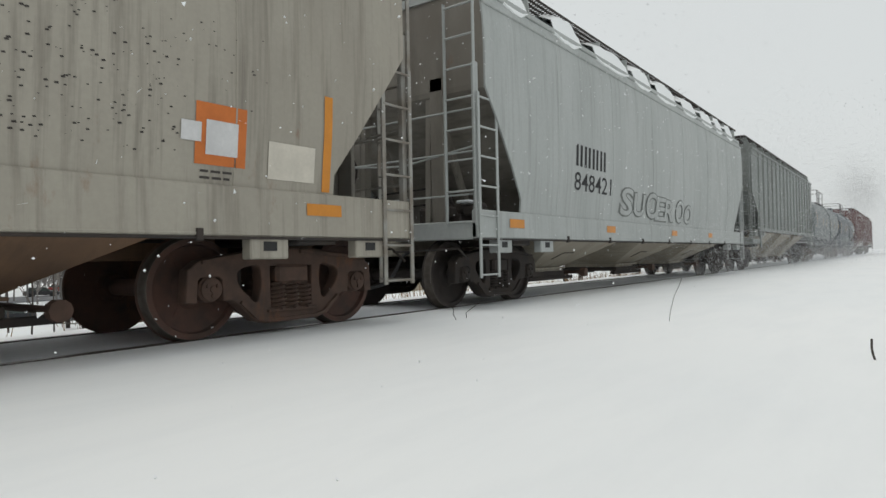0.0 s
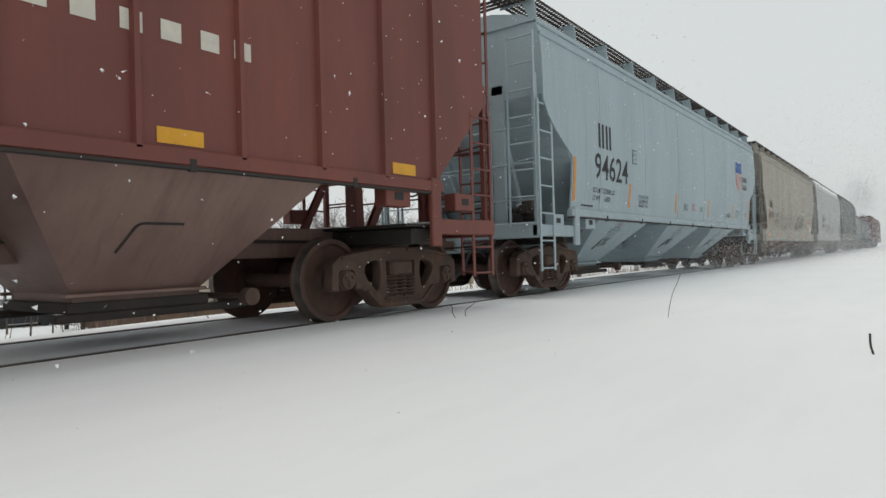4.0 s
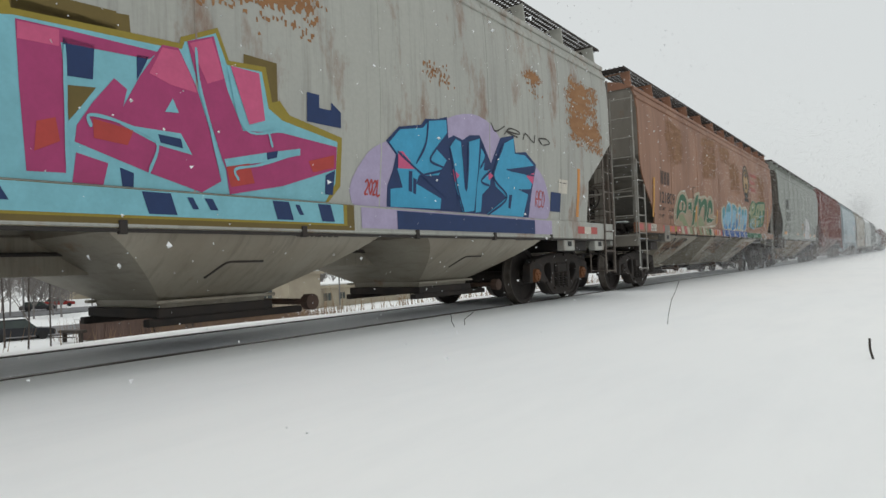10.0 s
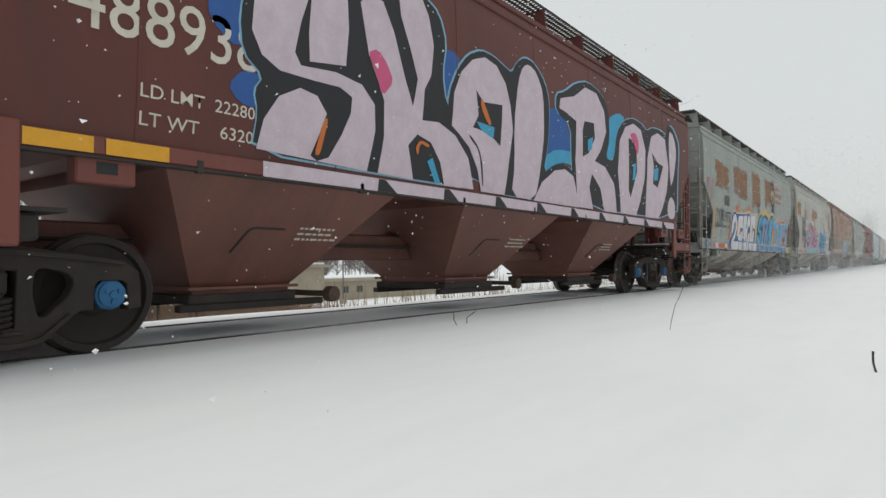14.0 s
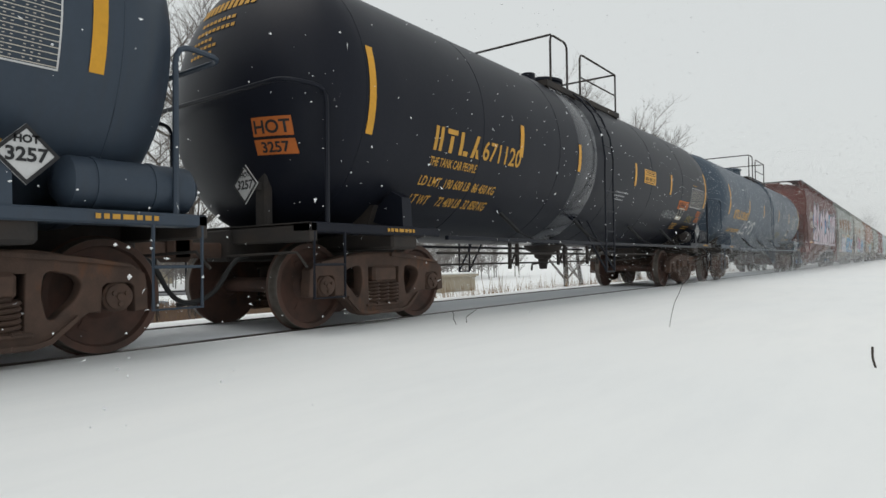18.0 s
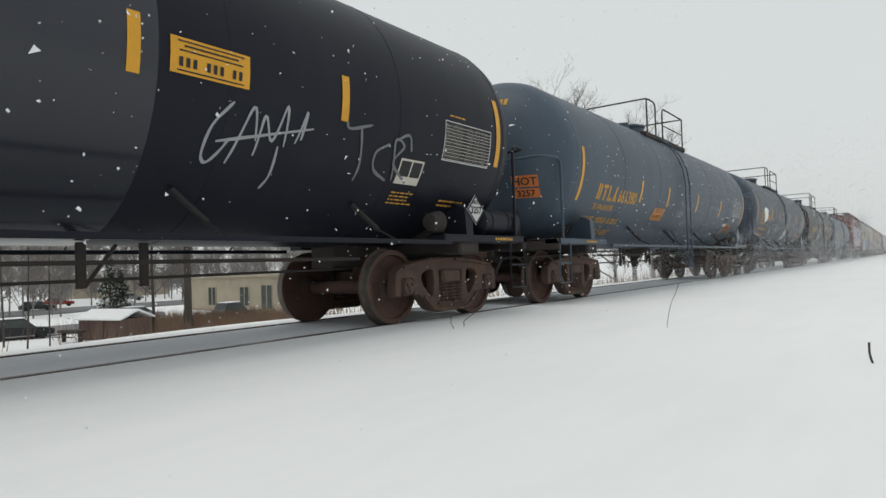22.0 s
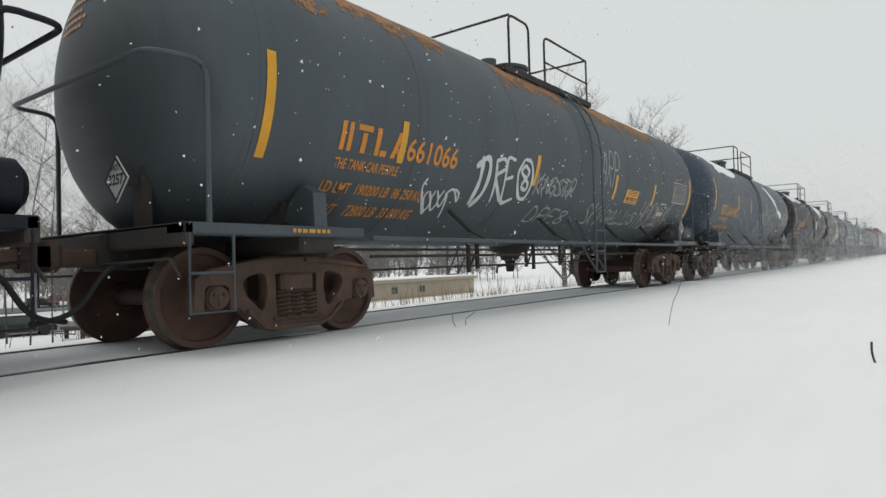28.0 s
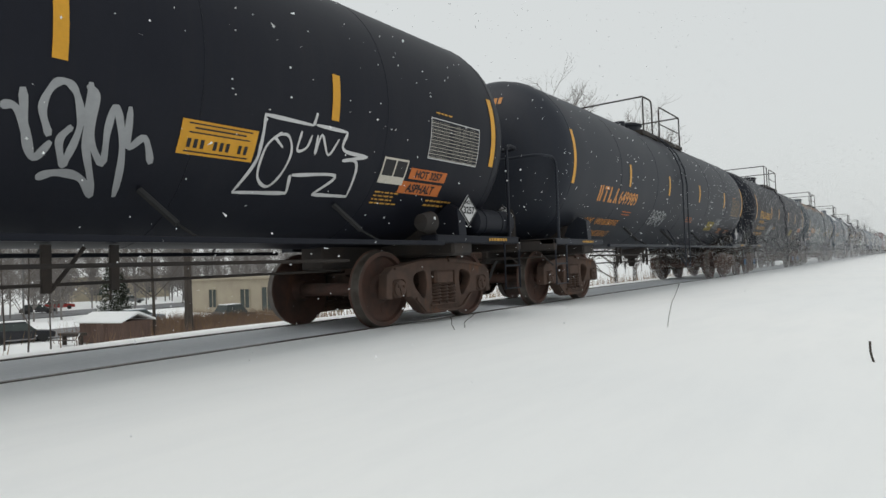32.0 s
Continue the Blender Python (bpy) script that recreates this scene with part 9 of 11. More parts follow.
    shape(car, side, PINK, 0.0110, [(-3.56, 3.27), (-3.42, 3.39), (-3.23, 3.38), (-3.06, 3.11), (-2.89, 2.68), (-2.75, 2.39), (-2.67, 2.71), (-2.80, 3.02), (-2.95, 3.32), (-2.98, 3.54), (-2.81, 3.70), (-2.63, 3.70), (-2.47, 3.47), (-2.38, 3.15), (-2.43, 2.80), (-2.55, 2.62), (-2.58, 2.27), (-2.28, 2.30), (-1.95, 2.20), (-1.67, 1.97), (-1.51, 1.60), (-2.12, 1.59), (-2.23, 1.85), (-2.42, 2.05), (-2.66, 2.10), (-2.81, 1.96), (-2.69, 1.60), (-3.26, 1.61), (-3.20, 1.99), (-3.21, 2.36), (-3.44, 2.77)], "pale pink graffiti letter outlined in black", smooth=False)
    shape(car, side, PINK, 0.0110, [(-2.03, 2.31), (-1.99, 2.70), (-1.84, 2.99), (-1.60, 3.20), (-1.32, 3.30), (-1.04, 3.26), (-0.81, 3.07), (-0.69, 2.80), (-0.63, 2.47), (-0.71, 2.03), (-0.77, 1.59), (-1.34, 1.59), (-1.46, 1.86), (-1.65, 2.10), (-1.87, 2.23)], "pale pink graffiti letter outlined in black", hole=[(-1.52, 2.84), (-1.36, 2.72), (-0.90, 2.77), (-0.94, 2.22), (-1.24, 2.35), (-1.59, 2.36), (-1.47, 2.53)], smooth=False)
    shape(car, side, PINK, 0.0110, [(-0.60, 2.59), (-0.47, 3.22), (-0.34, 3.43), (-0.17, 3.50), (0.05, 3.43), (0.25, 3.16), (0.27, 2.58), (0.18, 2.05), (0.08, 1.58), (-0.59, 1.59), (-0.56, 2.04)], "pale pink graffiti letter outlined in black")
    shape(car, side, PINK, 0.0115, [(0.04, 1.58), (0.24, 1.86), (0.63, 2.08), (0.98, 2.14), (1.29, 2.06), (1.56, 1.58)], "pale pink graffiti letter outlined in black", smooth=False)
    shape(car, side, PINK, 0.0110, [(0.77, 3.06), (0.81, 3.22), (1.30, 3.35), (1.73, 3.59), (2.19, 3.59), (2.51, 3.34), (2.59, 2.98), (2.36, 2.63), (2.10, 2.41), (2.55, 2.36), (2.98, 2.11), (3.20, 1.59), (2.61, 1.59), (2.37, 1.97), (2.00, 2.18), (1.91, 1.94), (2.13, 1.59), (1.48, 1.59), (1.34, 2.33), (1.37, 2.96), (1.03, 3.03)], "pale pink graffiti letter outlined in black", hole=[(1.69, 3.02), (2.07, 3.05), (2.10, 2.79), (1.84, 2.51), (1.61, 2.42), (1.61, 2.86)], smooth=False)
    shape(car, side, PINK, 0.0110, [(3.14, 2.37), (3.23, 2.93), (3.53, 3.24), (3.94, 3.37), (4.36, 3.32), (4.62, 2.94), (4.57, 2.35), (4.33, 1.82), (4.20, 1.60), (3.39, 1.60)], "pale pink graffiti letter outlined in black", hole=[(3.68, 3.05), (4.09, 3.03), (4.13, 2.45), (3.83, 1.93), (3.71, 2.07)], smooth=False)
    shape(car, side, PINK, 0.0115, [(4.68, 1.91), (4.73, 2.80), (4.97, 3.28), (5.38, 3.42), (5.86, 3.36), (6.09, 2.78), (5.99, 2.22), (5.71, 1.79), (5.54, 1.61), (4.74, 1.60)], "pale pink graffiti letter outlined in black", hole=[(5.01, 2.95), (5.36, 2.79), (5.72, 2.75), (5.38, 2.26), (5.08, 2.31), (5.12, 2.69)], smooth=False)
    shape(car, side, PINK, 0.0110, [(6.23, 2.32), (6.11, 3.26), (6.22, 3.63), (6.52, 3.50), (6.69, 3.17), (6.47, 2.58)], "pale pink graffiti letter outlined in black")
    shape(car, side, PINK, 0.0110, [(6.05, 1.87), (6.26, 2.16), (6.60, 2.03), (6.65, 1.66), (6.27, 1.64)], "pale pink graffiti letter outlined in black")
    shape(car, side, HOT_PINK, 0.0140, [(-3.46, 2.79), (-3.32, 2.87), (-3.17, 2.75), (-3.07, 2.58), (-3.25, 2.39), (-3.34, 2.61)], "hot pink sprayed shape")
    shape(car, side, HOT_PINK, 0.0140, [(3.73, 3.13), (4.04, 3.22), (4.24, 3.04), (4.18, 2.75), (3.93, 3.01)], "hot pink sprayed shape")
    shape(car, side, CYAN, 0.0140, [(-1.52, 2.45), (-1.10, 2.44), (-1.12, 2.29), (-1.41, 2.36)], "cyan sprayed fleck", smooth=False)
    shape(car, side, CYAN, 0.0140, [(1.81, 2.73), (2.02, 2.81), (1.97, 2.59), (1.80, 2.53)], "cyan sprayed fleck", smooth=False)
    shape(car, side, CYAN, 0.0140, [(3.92, 2.58), (4.07, 2.62), (4.04, 2.30), (3.89, 2.26)], "cyan sprayed fleck", smooth=False)
    shape(car, side, CYAN, 0.0140, [(5.12, 2.62), (5.41, 2.69), (5.36, 2.41), (5.13, 2.39)], "cyan sprayed fleck", smooth=False)
    shape(car, side, CYAN, 0.0140, [(-2.47, 1.83), (-2.38, 1.88), (-2.20, 1.61), (-2.30, 1.60)], "cyan sprayed fleck", smooth=False)
    shape(car, side, ORANGE_SPRAY, 0.0135, [(-4.12, 1.68), (-4.06, 1.91), (-4.01, 2.04), (-3.97, 2.03), (-4.01, 1.87), (-4.05, 1.69)], "orange sprayed line")
    shape(car, side, ORANGE_SPRAY, 0.0135, [(-2.69, 1.95), (-2.61, 2.05), (-2.44, 2.02), (-2.46, 1.98), (-2.61, 2.02), (-2.64, 1.86)], "orange sprayed line")
    shape(car, side, ORANGE_SPRAY, 0.0135, [(-1.41, 2.78), (-1.30, 2.66), (-1.16, 2.46), (-1.25, 2.45), (-1.42, 2.64)], "orange sprayed line")
    spray(car, side, ([(-1.66, 2.25), (-1.43, 2.07), (-1.31, 1.66)],), BLACK, 0.030, 0.0135, "black sprayed letter line")
    plate(car, -4.7, 1.42, 11.2, 0.13, PINK, "graffiti", "pale pink sprayed band", 0, lambda z: side(1.52) + 0.052, 0.003)
    for k in range(9):
        onto(car, flat([[(0, 0), (0.30, 0), (0.12, 0.125), (0.02, 0.125)]]), lambda z: side(1.52) + 0.052, -3.3 + 1.12 * k, 1.42, BLACK, 0.006, "graffiti")
    for y in (-3.9, 0.1, 3.6):
        small_print(car, y, 1.02, 3, 0.6, 0.03, CREAM, low_of(side, 1.52), 4)

    tank_cars()


def tank_cars():
    car, tc = tank(8, "slate blue tank car with a white scrawl", TANK_BLUE, stripes=(-7.0, -4.2, -1.6, 1.6, 4.2, 7.1))
    tank_marks(car, tc, "252450", 1.95, -6.25, limits=("LD LMT 194800 LB 88350 KG", "LT WT   68200 LB 30950 KG"), slogan=False, asphalt=False)
    tag(car, tank_side, "LEYS", -4.6, -2.7, 1.50, 1.98, WHITE, 0.06, 3, 0.1)
    tag(car, tank_side, "ZAX", 0.9, 1.9, 1.45, 2.1, GREY_TAG, 0.05, 4)
    tag(car, tank_side, "NOM", 2.0, 3.0, 1.42, 1.8, OLIVE, 0.03, 5, 0.4)

    car, tc = tank(9, "glossy black tank car with a blue-black patched band", TANK_BLACK, )
    tank_marks(car, tc, "671120", 2.02, -5.40, limits=("LD LMT  190 600 LB  86 450 KG", "LT WT     72 400 LB  32 850 KG"), hot=True, asphalt=False)
    for a, b in ((-1.5, -0.75),):
        bm = bmesh.new()
        lathe(bm, [(a, TANK_R + 0.001), (a + 0.01, TANK_R + 0.003), (b - 0.01, TANK_R + 0.003), (b, TANK_R + 0.001)], 56, "Y", (0, 0, TANK_Z))
        part("jacket_band", bm, SILVER_BAND, car, "smooth replacement jacket band")
    emergency_sign(car, 1.69, 2.28, 0.72, 0.29)
    word_sign(car, "ASPHALT", 4.28, 1.90, 0.80, 0.20, ORANGE_SPRAY, BLACK)
    word_sign(car, "HOT", 6.0, 1.80, 0.32, 0.13, ORANGE_SPRAY, BLACK)
    word_sign(car, "3257", 6.12, 1.66, 0.30, 0.11, ORANGE_SPRAY, BLACK)
    small_print(car, 0.3, 1.98, 3, 0.65, 0.04, GREY_TAG, seed=4)
    tag(car, tank_side, "NIEGEBN", 3.4, 4.4, 1.66, 1.85, GREY_TAG, 0.014, 6, 0.5)
    tag(car, tank_side, "SPITE", 5.35, 5.85, 1.62, 1.80, OLIVE, 0.014, 7, 0.5)

    car, tc = tank(10, "blue-grey tank car with white scrawled graffiti", TANK_BLUE2, snow=((-4.75, 2.35, 0.42, 0.26),))
    tank_marks(car, tc, "645191", 2.10, -5.64, limits=("LD LMT 191200 LB 86 750 KG", "LT WT   71800 LB 32-550 KG"))
    spray(car, tank_side, ([(-3.25, 1.82), (-3.21, 1.69), (-3.20, 1.57)], [(-3.22, 1.65), (-3.17, 1.73), (-3.09, 1.73), (-3.06, 1.65), (-3.12, 1.57), (-3.19, 1.61), (-3.15, 1.50), (-3.02, 1.37), (-2.89, 1.35), (-2.79, 1.43), (-2.77, 1.56), (-2.84, 1.62), (-2.96, 1.59), (-3.00, 1.50)], [(-2.96, 1.73), (-2.93, 1.61)],), GREY_TAG, 0.045, label="white sprayed graffiti line")
    spray(car, tank_side, ([(-2.24, 2.01), (-2.18, 1.92), (-2.13, 1.79)], [(-2.02, 2.01), (-2.01, 1.89), (-2.03, 1.80), (-2.11, 1.72), (-1.91, 1.79)], [(-2.02, 2.01), (-1.90, 2.00), (-1.94, 1.80)], [(-1.87, 1.74), (-1.91, 1.91), (-1.81, 1.97), (-1.77, 1.91), (-1.85, 1.85), (-1.84, 1.60)], [(-1.71, 1.54), (-1.76, 1.76), (-1.68, 1.88), (-1.66, 1.66), (-1.70, 1.59)], [(-1.60, 1.98), (-1.45, 1.48)], [(-1.57, 1.72), (-1.34, 1.89)], [(-1.58, 1.74), (-1.22, 1.79)], [(-1.23, 1.78), (-1.28, 1.59), (-1.33, 1.47), (-1.22, 1.36), (-1.14, 1.41), (-1.18, 1.55), (-1.31, 1.59)],), GREY_TAG, 0.040, label="white sprayed graffiti line")
    shape(car, tank_side, WHITE, 0.0060, [(0.63, 1.84), (0.80, 1.95), (1.04, 2.02), (1.27, 1.95), (1.37, 1.81), (1.40, 1.62), (1.30, 1.44), (1.04, 1.42), (0.73, 1.51), (0.60, 1.67)], "sprayed white spiral disc")
    spray(car, tank_side, ([(0.87, 1.82), (0.82, 1.69), (1.01, 1.57), (1.19, 1.63), (1.18, 1.79), (0.97, 1.88), (0.80, 1.82), (0.75, 1.66), (1.00, 1.49)],), GREY_DEEP, 0.030, label="grey spiral in a white disc")
    spray(car, tank_side, ([(2.85, 1.62), (2.74, 1.82), (3.03, 1.67), (3.03, 1.84), (3.33, 1.62)], [(3.41, 1.78), (3.36, 1.62), (3.69, 1.57)], [(3.77, 1.77), (3.64, 1.68), (3.94, 1.61), (3.77, 1.55)], [(3.65, 1.76), (4.07, 1.84)], [(3.94, 1.78), (4.10, 1.57)], [(4.24, 1.76), (4.24, 1.63), (4.42, 1.69), (4.74, 1.60)], [(4.51, 1.78), (4.64, 1.57), (4.69, 1.75), (5.00, 1.64)],), GREY_TAG, 0.030, label="white sprayed graffiti line")
    emergency_sign(car, 0.29, 1.91, 0.74, 0.27, CREAM_SPRAY)
    small_print(car, -1.9, 1.9, 4, 0.5, 0.03, ORANGE_SPRAY, seed=3)

    car, tc = tank(11, "blue-grey tank car with orange lettering", TANK_BLUE, stripes=(-6.5, -3.46, -1.6, 0.92, 3.47, 6.6), strip_z=2.14)
    tank_marks(car, tc, "661380", 1.84, -5.70, limits=("LD LMT   190000 LB   86 200 KG", "LT WT     73000 LB   33 100 KG"), hot=True)
    emergency_sign(car, -2.33, 1.60, 0.73, 0.26, ORANGE)
    small_print(car, -0.6, 1.85, 3, 0.6, 0.03, GREY_TAG, seed=8)

    car, tc = tank(12, "black tank car with golden lettering and green scrawl", TANK_BLACK, stripes=(-6.5, -3.6, -1.45, 1.36, 3.5, 6.4))
    tank_marks(car, tc, "671153", 2.04, -5.55, limits=("LD LMT  190 700 LB  86 500 KG", "LT WT     72 300 LB  32 800 KG"), asphalt=False)
    bm = bmesh.new()
    lathe(bm, [(-1.75, TANK_R + 0.001), (-1.74, TANK_R + 0.003), (1.54, TANK_R + 0.003), (1.55, TANK_R + 0.001)], 56, "Y", (0, 0, TANK_Z))
    part("jacket_band", bm, SILVER_BAND, car, "smooth blue-black replacement jacket band")
    emergency_sign(car, 1.64, 2.25, 0.72, 0.28)
    spray(car, tank_side, ([(2.23, 2.13), (2.06, 1.92), (2.02, 1.70), (2.08, 1.63), (2.17, 1.72), (2.24, 1.84)], [(2.12, 1.80), (3.12, 2.04)], [(2.26, 1.64), (2.43, 2.12), (2.50, 1.85)], [(2.51, 1.73), (2.56, 2.07), (2.67, 1.87), (2.79, 2.19), (2.81, 1.84)], [(2.93, 1.88), (3.03, 2.18), (2.99, 1.92)], [(2.75, 1.84), (2.76, 1.59), (2.71, 1.47)],), GREY_TAG, 0.025, label="white sprayed graffiti line")
    spray(car, tank_side, ([(3.54, 2.18), (3.60, 2.12), (3.91, 2.20)], [(3.75, 2.16), (3.83, 1.80), (3.82, 1.63)], [(4.22, 2.05), (4.03, 1.94), (4.06, 1.77), (4.31, 1.67)], [(4.40, 1.68), (4.30, 2.09), (4.46, 2.05), (4.34, 1.86), (4.65, 1.67)], [(4.30, 2.09), (4.52, 2.18), (4.60, 2.01)],), GREY_DEEP, 0.030, label="white sprayed graffiti line")
    tag(car, tank_side, "RESK", -3.05, -1.8, 1.55, 2.0, GREEN_TAG, 0.06, 15, 0.3)
    tag(car, tank_side, "JONAX", -3.9, -3.1, 1.80, 1.98, GREY_TAG, 0.02, 16, 0.4)
    small_print(car, -3.85, 1.76, 4, 0.5, 0.02, GREY_TAG, seed=2)
    tag(car, tank_side, "O8", -6.5, -6.05, 1.50, 1.80, GREY_TAG, 0.016, 17, 0.5)

    car, tc = tank(13, "black tank car with snow on its barrel", TANK_BLACK2, stripes=(-6.5, -3.5, -1.75, 1.2, 3.23, 6.3), snow=((-5.2, 3.55, 1.3, 0.22), (-3.0, 3.6, 1.1, 0.20)))
    tank_marks(car, tc, "673742", 2.06, -5.55, limits=("LD LMT 190 500 LB  85 950 KG", "LT WT   72 500 LB  32 950 KG"), asphalt=False)
    shape(car, tank_side, SNOW, 0.014, [(3.0, 3.46), (3.6, 3.62), (4.4, 3.66), (5.2, 3.62), (5.9, 3.60), (6.3, 3.40), (5.95, 3.36), (5.8, 3.20), (5.6, 3.02), (5.38, 3.12), (5.16, 3.24), (4.76, 3.29), (4.75, 3.09), (4.32, 2.88), (3.95, 2.83), (3.86, 2.97), (3.6, 3.06), (3.3, 3.14), (3.1, 3.30)], "ragged white snow clinging to the barrel")
    shape(car, tank_side, SNOW, 0.012, [(3.53, 2.39), (3.65, 2.43), (3.73, 2.32), (3.64, 2.21), (3.52, 2.28)], "white patch of snow clinging to the barrel")
    plate(car, 1.45, 2.10, 0.70, 0.45, CREAM, "notice", "cream notice with faded yellow writing")
    small_print(car, 1.55, 2.42, 4, 0.5, 0.03, YELLOW, seed=3)
    emergency_sign(car, 1.98, 1.43, 0.72, 0.32, OLIVE, -0.05)
    spray(car, tank_side, ([(0.41, 1.65), (0.34, 1.97), (0.48, 1.91), (0.65, 1.73), (0.61, 2.01), (0.84, 1.75), (0.86, 2.01), (1.05, 1.78), (1.39, 1.76)], [(0.34, 1.97), (0.53, 1.72), (0.79, 1.78), (1.17, 1.91), (1.16, 1.55), (1.32, 1.41)], [(0.55, 1.64), (0.73, 1.66), (0.91, 1.59)], [(0.37, 2.13), (0.58, 2.06)], [(0.49, 2.21), (0.43, 2.02)],), WHITE, 0.028, label="white sprayed graffiti line")
    spray(car, tank_side, ([(-2.02, 1.95), (-2.06, 1.78), (-2.13, 1.58), (-2.09, 1.50), (-1.97, 1.49), (-1.75, 1.53)], [(-2.54, 1.70), (-2.42, 1.70), (-2.43, 1.63), (-2.51, 1.54), (-2.32, 1.57), (-2.16, 1.60)], [(-1.81, 1.97), (-1.90, 1.69), (-1.86, 1.60), (-1.76, 1.60), (-1.73, 1.87), (-1.74, 1.62)], [(-1.59, 1.89), (-1.61, 1.40)], [(-1.75, 1.48), (-1.76, 1.40)],), LILAC_TAG, 0.030, label="pale lilac sprayed line")
    plate(car, -1.5, 1.74, 0.74, 0.13, GREY_DEEP, "stencil_panel", "grey stencilled panel")
    small_print(car, -1.48, 1.845, 3, 0.7, 0.024, TANK_BLACK2, seed=5)
    small_print(car, -2.3, 1.95, 4, 0.5, 0.018, GOLD, seed=6)

    car, tc = tank(14, "slate tank car with snow and white graffiti", TANK_BLUE2, stripes=(-6.5, -3.5, -1.5, 1.43, 3.6, 6.48), snow=((-4.0, 3.5, 1.5, 0.25),))
    tank_marks(car, tc, "661402", 1.95, -5.6, asphalt=False)
    spray(car, tank_side, ([(0.29, 1.89), (0.14, 1.95), (0.03, 1.88), (0.00, 1.74), (0.06, 1.63), (0.20, 1.60), (0.32, 1.64)], [(0.33, 1.61), (0.08, 1.56), (0.12, 1.42), (0.31, 1.21), (0.43, 1.19), (0.42, 1.32)], [(0.29, 1.87), (0.32, 1.63), (0.32, 1.48), (0.33, 1.37), (0.49, 1.33), (0.61, 1.35)], [(0.44, 1.47), (0.42, 1.68), (0.51, 1.77), (0.66, 1.84), (0.85, 1.76), (0.97, 1.59), (1.02, 1.37), (0.94, 1.22), (0.70, 1.19), (0.48, 1.24), (0.45, 1.33)], [(0.32, 1.87), (0.32, 2.10), (0.44, 2.23), (0.59, 2.20), (0.71, 2.07), (0.78, 1.88)], [(0.32, 1.87), (0.52, 2.01), (0.90, 2.22), (0.91, 1.88), (0.78, 1.88)], [(0.57, 1.67), (0.59, 1.55), (0.63, 1.35)],), GREY_TAG, 0.055, label="white sprayed bubble-letter outline")
    spray(car, tank_side, ([(1.04, 2.07), (0.96, 1.93), (0.98, 1.75), (1.14, 1.65), (1.30, 1.70), (1.34, 1.87), (1.28, 2.03), (1.15, 2.10), (1.04, 2.07)], [(1.25, 1.50), (1.30, 1.59), (1.45, 1.59), (1.49, 1.47), (1.36, 1.39), (1.28, 1.41), (1.25, 1.50)],), GREY_TAG, 0.045, label="white sprayed ring")
    spray(car, tank_side, ([(1.10, 1.74), (1.10, 1.93), (1.22, 1.90), (1.11, 1.81), (1.26, 1.79), (1.20, 1.72)],), GREY_TAG, 0.020, label="white sprayed graffiti line")
    spray(car, tank_side, ([(1.93, 1.80), (1.81, 1.73), (1.80, 1.63), (1.91, 1.51), (2.09, 1.47), (2.05, 1.39), (2.23, 1.32), (2.57, 1.31), (2.59, 1.45), (2.43, 1.66), (2.08, 1.66)], [(1.83, 2.28), (2.00, 2.15), (1.81, 2.02), (1.80, 1.88), (2.07, 1.81)], [(1.98, 2.31), (2.16, 1.83)], [(2.10, 1.98), (2.15, 2.18), (2.34, 2.24), (2.56, 2.16), (2.64, 1.91), (2.61, 1.79)], [(2.42, 2.05), (2.34, 1.93), (2.46, 1.92), (2.37, 1.80)], [(2.61, 1.79), (2.72, 1.92), (2.95, 1.83), (2.98, 1.63), (3.17, 1.52), (3.17, 1.34), (2.79, 1.27), (2.73, 1.14), (2.62, 1.34)], [(2.49, 1.70), (2.73, 1.72), (2.81, 1.55), (2.94, 1.62)],), GREY_TAG, 0.035, label="white sprayed bubble-letter outline")
    spray(car, tank_side, ([(2.93, 2.13), (3.08, 2.00), (3.01, 1.90), (3.24, 1.83), (3.12, 1.70), (3.35, 1.60), (3.40, 1.35)], [(3.30, 2.03), (3.20, 1.95), (3.39, 1.88), (3.27, 1.78), (3.54, 1.69), (3.47, 1.57)], [(3.07, 2.03), (3.26, 1.96), (3.15, 1.85), (3.43, 1.76), (3.27, 1.65), (3.56, 1.45)],), GREY_TAG, 0.022, label="white sprayed graffiti line")
    shape(car, tank_side, SNOW, 0.0140, [(2.06, 3.37), (2.38, 3.45), (2.69, 3.29), (2.97, 3.14), (3.27, 2.96), (3.51, 2.81), (3.66, 2.64), (3.81, 2.50), (4.27, 2.52), (4.64, 2.42), (4.62, 2.22), (4.44, 2.16), (4.12, 2.29), (3.87, 2.38), (3.68, 2.39), (3.54, 2.55), (3.34, 2.67), (3.09, 2.69), (3.04, 2.79), (2.86, 2.91), (2.60, 3.03), (2.32, 3.23)], "white patch of snow clinging to the barrel")

    car, tc = tank(15, "weathered grey-green tank car with rusty top and scrawls", TANK_OLD, stripes=(-6.5, -4.65, -1.52, 1.63, 3.87, 6.5), strip_z=2.07, ladder_y=0.45, snow=((4.2, 3.78, 1.6, 0.12), (-3.5, 3.86, 1.5, 0.10)))
    tank_marks(car, tc, "661066", 1.88, -5.60, limits=("LD LMT  190200 LB  86 250 KG", "LT WT    72800 LB  33 000 KG"), asphalt=False, mat=ORANGE)
    tag(car, tank_side, "KNGSTR", -1.45, -0.1, 1.72, 2.08, GREY_TAG, 0.03, 26, 0.4)
    spray(car, tank_side, ([(-3.03, 2.11), (-2.97, 1.80), (-2.97, 1.49)], [(-3.14, 1.96), (-2.92, 2.10), (-2.81, 1.98), (-2.79, 1.66), (-2.92, 1.47)],), WHITE, 0.075, label="white sprayed graffiti line")
